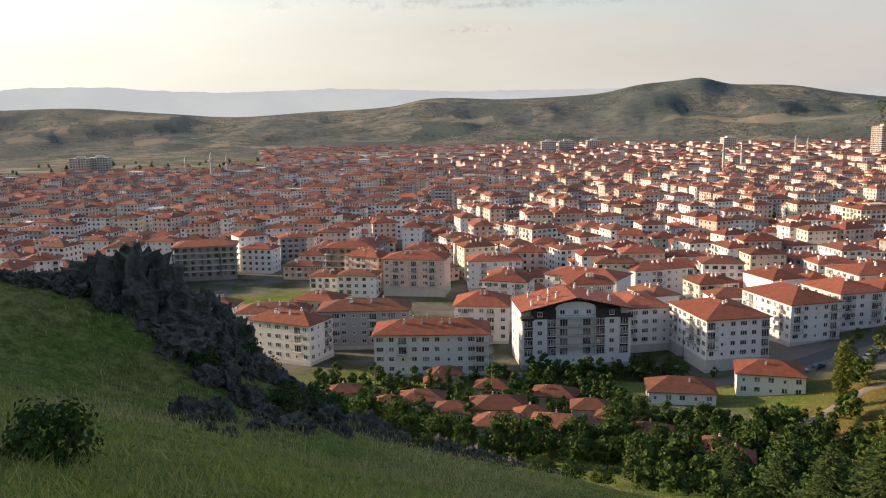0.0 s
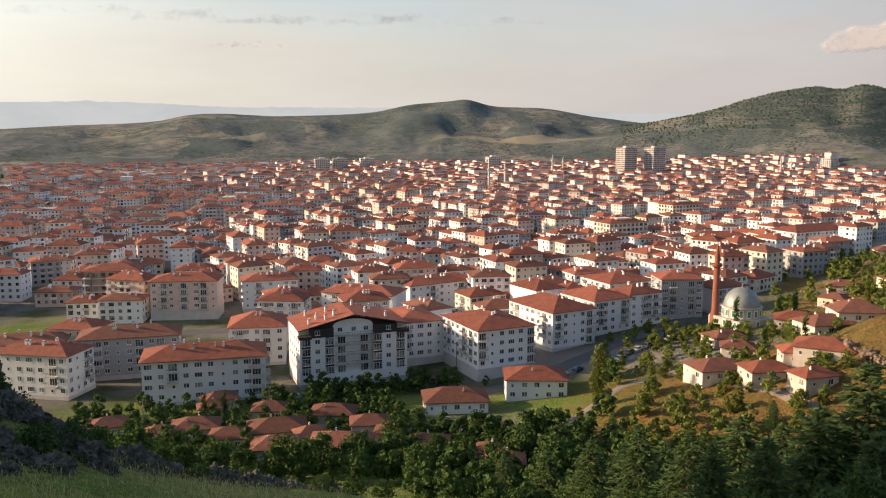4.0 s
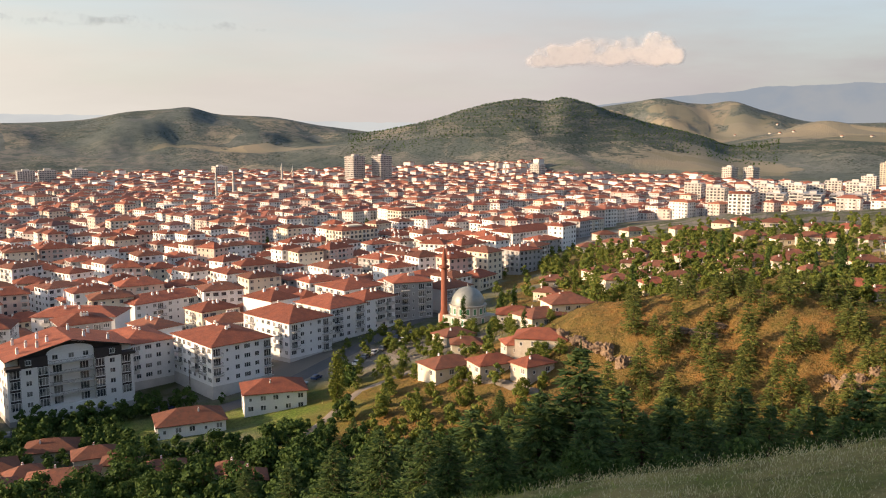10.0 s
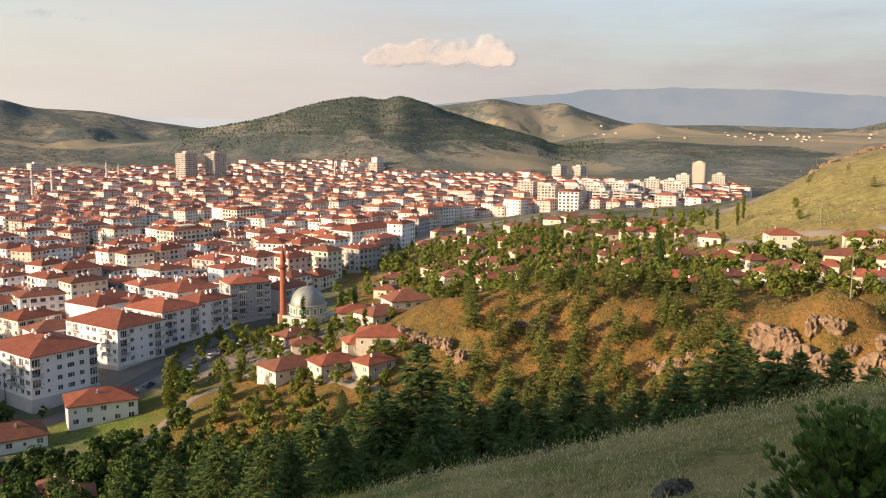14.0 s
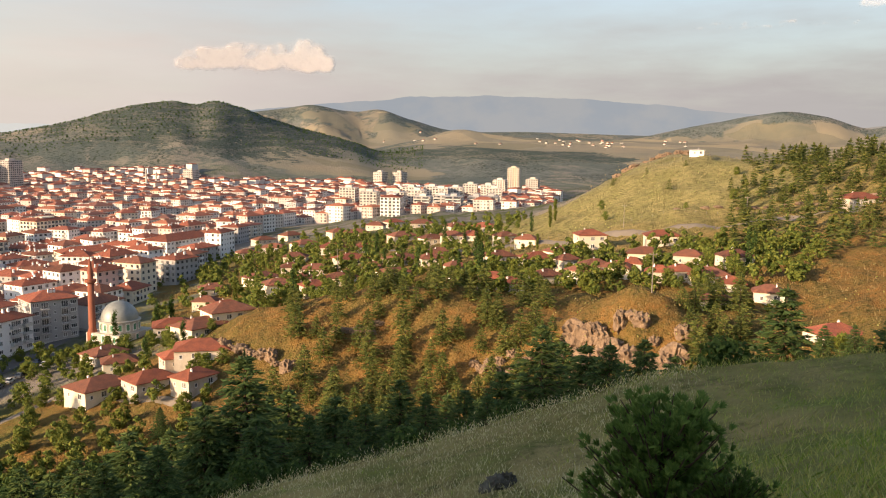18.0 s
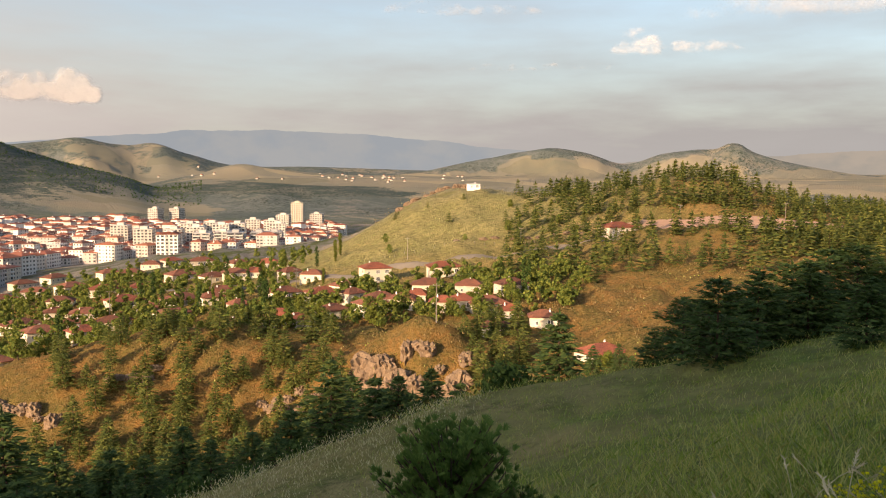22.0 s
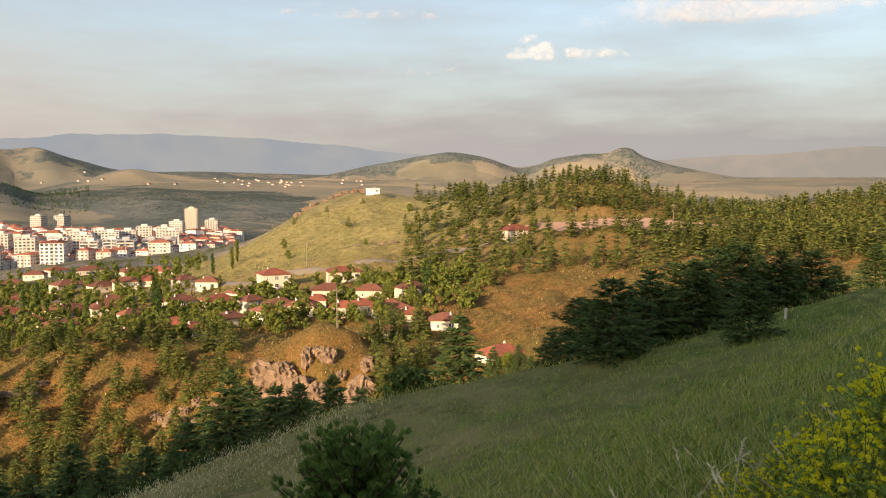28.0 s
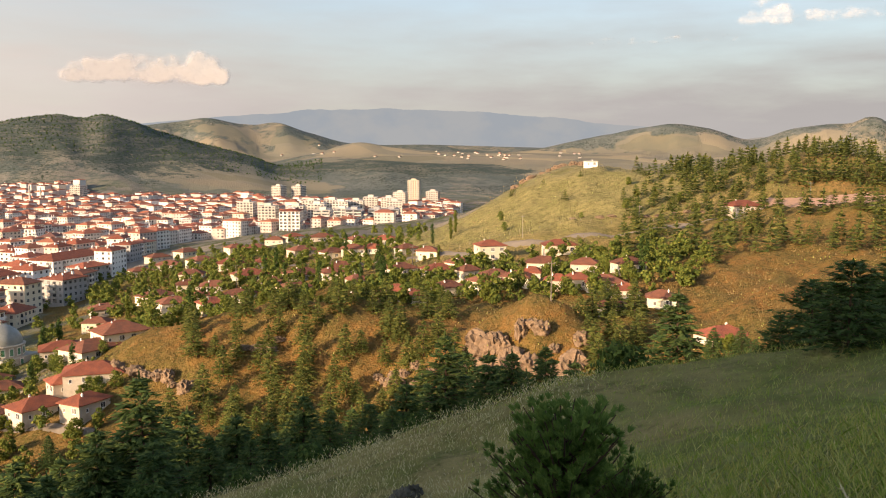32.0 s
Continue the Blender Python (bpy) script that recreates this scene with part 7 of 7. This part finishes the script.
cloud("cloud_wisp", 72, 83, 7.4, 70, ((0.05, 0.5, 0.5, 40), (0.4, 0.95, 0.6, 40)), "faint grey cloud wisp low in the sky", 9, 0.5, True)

# ---- grass ----


def blades(name, mat, label, n, h0, h1, r0, r1, tall, wide, seed, per=3, lean=0.35, mask=None):
    """Tufts of tapering blades over a sector, thinning out with distance as 1 / r."""
    g = np.random.default_rng(seed)
    head = np.radians(g.uniform(h0, h1, n))
    r = np.exp(g.uniform(math.log(r0), math.log(r1), n))
    x, y = r * np.sin(head), r * np.cos(head)
    if mask:
        ok = mask(x, y, r, np.degrees(head), g)
        x, y, r = x[ok], y[ok], r[ok]
    z = ground(x, y)
    x, y, z, r = (np.repeat(v, per) for v in (x, y, z, r))
    k = len(x)
    spread_ = 0.05 + 0.012 * r
    x, y = x + g.normal(0, 1, k) * spread_, y + g.normal(0, 1, k) * spread_
    high = tall * g.uniform(0.5, 1.25, k) * (0.55 + 0.45 * np.exp(-r / 25.0) if r1 < 100 else 1.0)
    half = wide * (1 + r / 26.0) * g.uniform(0.7, 1.3, k) / 2
    a, b = g.uniform(0, 6.283, k), g.uniform(0, 6.283, k)
    ln = high * lean * g.uniform(0.2, 1.4, k)
    dx, dy = np.cos(a) * half, np.sin(a) * half
    tx, ty = np.cos(b) * ln, np.sin(b) * ln
    z = z - 0.04
    p = np.stack([np.stack([x - dx, y - dy, z], 1), np.stack([x + dx, y + dy, z], 1),
                  np.stack([x + dx * 0.7 + tx * 0.4, y + dy * 0.7 + ty * 0.4, z + high * 0.55], 1),
                  np.stack([x + tx, y + ty, z + high], 1),
                  np.stack([x - dx * 0.7 + tx * 0.4, y - dy * 0.7 + ty * 0.4, z + high * 0.55], 1)], 1).reshape(-1, 3)
    me = bpy.data.meshes.new(name)
    me.vertices.add(k * 5)
    me.vertices.foreach_set("co", p.ravel())
    me.loops.add(k * 5)
    me.loops.foreach_set("vertex_index", np.arange(k * 5, dtype=np.int32))
    me.polygons.add(k)
    me.polygons.foreach_set("loop_start", np.arange(k, dtype=np.int32) * 5)
    me.materials.append(mat)
    me.update()
    return tagged(new(name, me), label, "grass", kind="stuff")


def patchy(lo, hi, seed, size=9, green=200.0):
    """Grows in patches; past the heading called green only one tuft in four stays."""
    return lambda x, y, r, head, g: step(waves(x, y, size, seed), lo, hi) * (1 - 0.75 * step(head, green - 8, green)) > g.random(len(x))


def off_the_shoulder(x, y, r, head, g):
    """Green grass stands thin on the pale dry shoulder of the meadow."""
    return g.random(len(x)) > 0.85 * step(head, 36, 42) * (1 - step(head, 62, 74)) * step(r, 11, 16)


blades("meadow_grass", M_GRASS, "tall green grass over the near hillside", 66000, -31, 113, 3.6, 66, 0.30, 0.010, 81, 3, 0.9, off_the_shoulder)
blades("dry_grass", M_STRAW, "patches of dry straw-coloured grass", 17000, -31, 113, 3.5, 75, 0.34, 0.006, 82, 3, 0.8, patchy(-0.5, 0.6, 91, 9, 76))
M_STRAW_HILL = island_surface("ochre_grass_blades", ((0.27, 0.19, 0.08), (0.22, 0.17, 0.065), (0.16, 0.155, 0.05), (0.31, 0.23, 0.11)), leaf=True)
# dry grass blades whose paler colour holds the grazing sun
M_STRAW_LIT = island_surface("lit_dry_grass_blades", ((0.62, 0.56, 0.33), (0.52, 0.47, 0.25), (0.38, 0.39, 0.15), (0.68, 0.62, 0.40)), leaf=True, through_leaf=0.45)
blades("dry_meadow_grass", M_STRAW_LIT, "pale sunlit dry grass on the meadow's shoulder", 16000, 40, 74, 14, 50, 0.22, 0.012, 85, 3, 0.8, patchy(-0.9, 0.2, 94, 8))
blades("rock_side_grass", M_STRAW, "dry grass between the dark rocks", 7000, -27, 8, 30, 75, 0.5, 0.012, 86, 3, 0.6, patchy(-0.8, 0.3, 95, 12))
blades("hill_tussocks", M_STRAW_HILL, "dry tussocks on the sunlit slopes", 16000, 36, 112, 110, 520, 0.5, 0.03, 83, 3, 0.6, patchy(-0.7, 0.5, 92, 60))
blades("hill_grass", M_GRASS, "green tufts on the sunlit slopes", 9000, 26, 112, 90, 480, 0.45, 0.03, 84, 3, 0.6, patchy(-0.2, 0.9, 93, 50))

# ---- flowering plants beside the camera ----


def mustard(seed, high):
    """A branching wild mustard: stems, narrow leaves and heads of small yellow flowers."""
    r11 = random.Random(seed)
    ob = thing("wild_mustard", "flowering wild mustard with small yellow heads", "plant", group="wild mustard")
    s, leaves, petals = Shape(M_STEM), Shape(M_MUSTARD_LEAF), Shape(M_PETAL)

    def head(p, size):
        for _ in range(18):
            o = Vector((r11.gauss(0, 1), r11.gauss(0, 1), r11.gauss(0.5, 0.7))).normalized()
            c = p + o * size * r11.uniform(0.4, 1)
            t = o.orthogonal().normalized() * size * 0.36
            b = o.cross(t)
            petals.face([c - t, c - b, c + t, c + b])

    for k in range(6):
        a = r11.uniform(0, 6.28)
        top = Vector((math.cos(a) * high * 0.32 * r11.random(), math.sin(a) * high * 0.32 * r11.random(), high * r11.uniform(0.7, 1.05)))
        mid = Vector((top.x * 0.4, top.y * 0.4, top.z * 0.5))
        s.tube([(0, 0, -0.1), tuple(mid), tuple(top)], [0.006, 0.005, 0.003], 5, cap=False)
        head(top, 0.027)
        for q in range(13):
            f = r11.uniform(0.3, 0.95)
            root = Vector((0, 0, 0)).lerp(mid, f * 2) if f < 0.5 else mid.lerp(top, f * 2 - 1)
            d = Vector((r11.gauss(0, 1), r11.gauss(0, 1), r11.uniform(0.6, 1.4))).normalized() * high * 0.22
            s.tube([tuple(root), tuple(root + d)], [0.003, 0.002], 4, cap=False)
            head(root + d, 0.023)
        for q in range(170):
            f = r11.uniform(0.05, 0.92)
            root = mid * (f * 2) if f < 0.5 else mid.lerp(top, f * 2 - 1)
            d = Vector((r11.gauss(0, 1), r11.gauss(0, 1), r11.uniform(-0.2, 0.7))).normalized()
            root = root + Vector((r11.gauss(0, 0.09), r11.gauss(0, 0.09), 0))
            ln = r11.uniform(0.03, 0.08)
            w = d.cross(Vector((0, 0, 1))).normalized() * ln * 0.2
            leaves.face([root, root + d * ln * 0.5 + w, root + d * ln, root + d * ln * 0.5 - w])
    child("stem", s.mesh("stem"), ob)
    tagged(child("foliage", leaves.mesh("foliage"), ob), kind="stuff")
    tagged(child("blossom", petals.mesh("blossom"), ob), kind="stuff")
    return ob


M_STEM = surface("green_stem", (0.10, 0.15, 0.04), (0.13, 0.17, 0.05), 5, 30, 0.7, 0)
M_MUSTARD_LEAF = island_surface("mustard_leaf", ((0.16, 0.26, 0.045), (0.23, 0.34, 0.06), (0.32, 0.42, 0.08)), leaf=True, through_leaf=0.45)
M_PETAL = island_surface("yellow_petal", ((0.74, 0.68, 0.02), (0.80, 0.74, 0.03), (0.62, 0.62, 0.03)), leaf=True, through_leaf=0.45)
kinds = [mustard(5, 0.95), mustard(6, 0.8), mustard(7, 1.05)]
rf = random.Random(12)
for k in range(50):
    h, r = 96.0 + 17 * rf.random() ** 0.85, rf.uniform(5.0, 7.4)
    stand(kinds[k % 3], *at(h, r), rf.uniform(0, 6), min(1.2, 0.52 + 0.058 * (h - 96.0)) * rf.uniform(0.8, 1.08), 0.02, k < 3)


def stalk(seed):
    """A dry grass stalk with a drooping seed head."""
    r12 = random.Random(seed)
    ob = thing("dry_stalk", "dry pale grass stalk with a seed head", "grass", group="dry stalks")
    s, g = Shape(M_STALK), Shape(M_STALK)
    a = r12.uniform(0, 6.28)
    pts = [(0.0, 0.0, -0.05)]
    for q in range(1, 7):
        f = q / 6
        pts.append((math.cos(a) * 0.4 * f ** 2.4, math.sin(a) * 0.4 * f ** 2.4, 0.95 * f - 0.12 * f ** 3))
    s.tube(pts, [0.003] * 7, 4, cap=False)
    tip = Vector(pts[-1])
    d = (tip - Vector(pts[-2])).normalized()
    for q in range(18):
        p = tip - d * 0.12 * q / 18
        o = (d + Vector((r12.gauss(0, 0.35), r12.gauss(0, 0.35), r12.gauss(0, 0.35)))).normalized()
        w = o.orthogonal().normalized() * 0.006
        g.face([p - w, p + w, p + o * 0.045])
    child("stem", s.mesh("stem"), ob)
    tagged(child("seed_head", g.mesh("seed_head"), ob), kind="stuff")
    return ob


M_STALK = surface("dry_stalk", (0.55, 0.49, 0.33), (0.45, 0.40, 0.26), 4, 30, 0.8, 0)
kinds = [stalk(1), stalk(2), stalk(3)]
for k in range(44):
    h, r = rf.uniform(92, 112), rf.uniform(4.4, 8.0)
    stand(kinds[k % 3], *at(h, r), rf.uniform(0, 6), rf.uniform(0.7, 1.15), 0.02, k < 3)

# bushes on the near slope
bush = broad_tree("bush", 1.6, 2.2, "round green bush in the grass", M_LEAF, 88, 22, 60, 0.07)
stand(bush, *at(-26.3, 15.5), 0, 0.8, 0.3, True)
for h, r, k in ((-11.5, 48, 1.3), (-9.8, 52, 1.2), (-8.2, 56, 1.2), (-13.8, 57, 1.3), (-1.5, 84, 1.5), (-4, 72, 1.4), (1.5, 92, 1.6), (-16.5, 50, 1.0), (74.2, 84, 2.2), (76, 82, 1.6),
                (72.6, 82, 1.6), (6.8, 104, 1.6), (9, 110, 1.8), (11, 116, 1.8), (14, 120, 2.2), (-12.6, 60, 1.4), (-20, 60, 0.9)):
    stand(bush, *at(h, r), k * 3, k, 0.35)
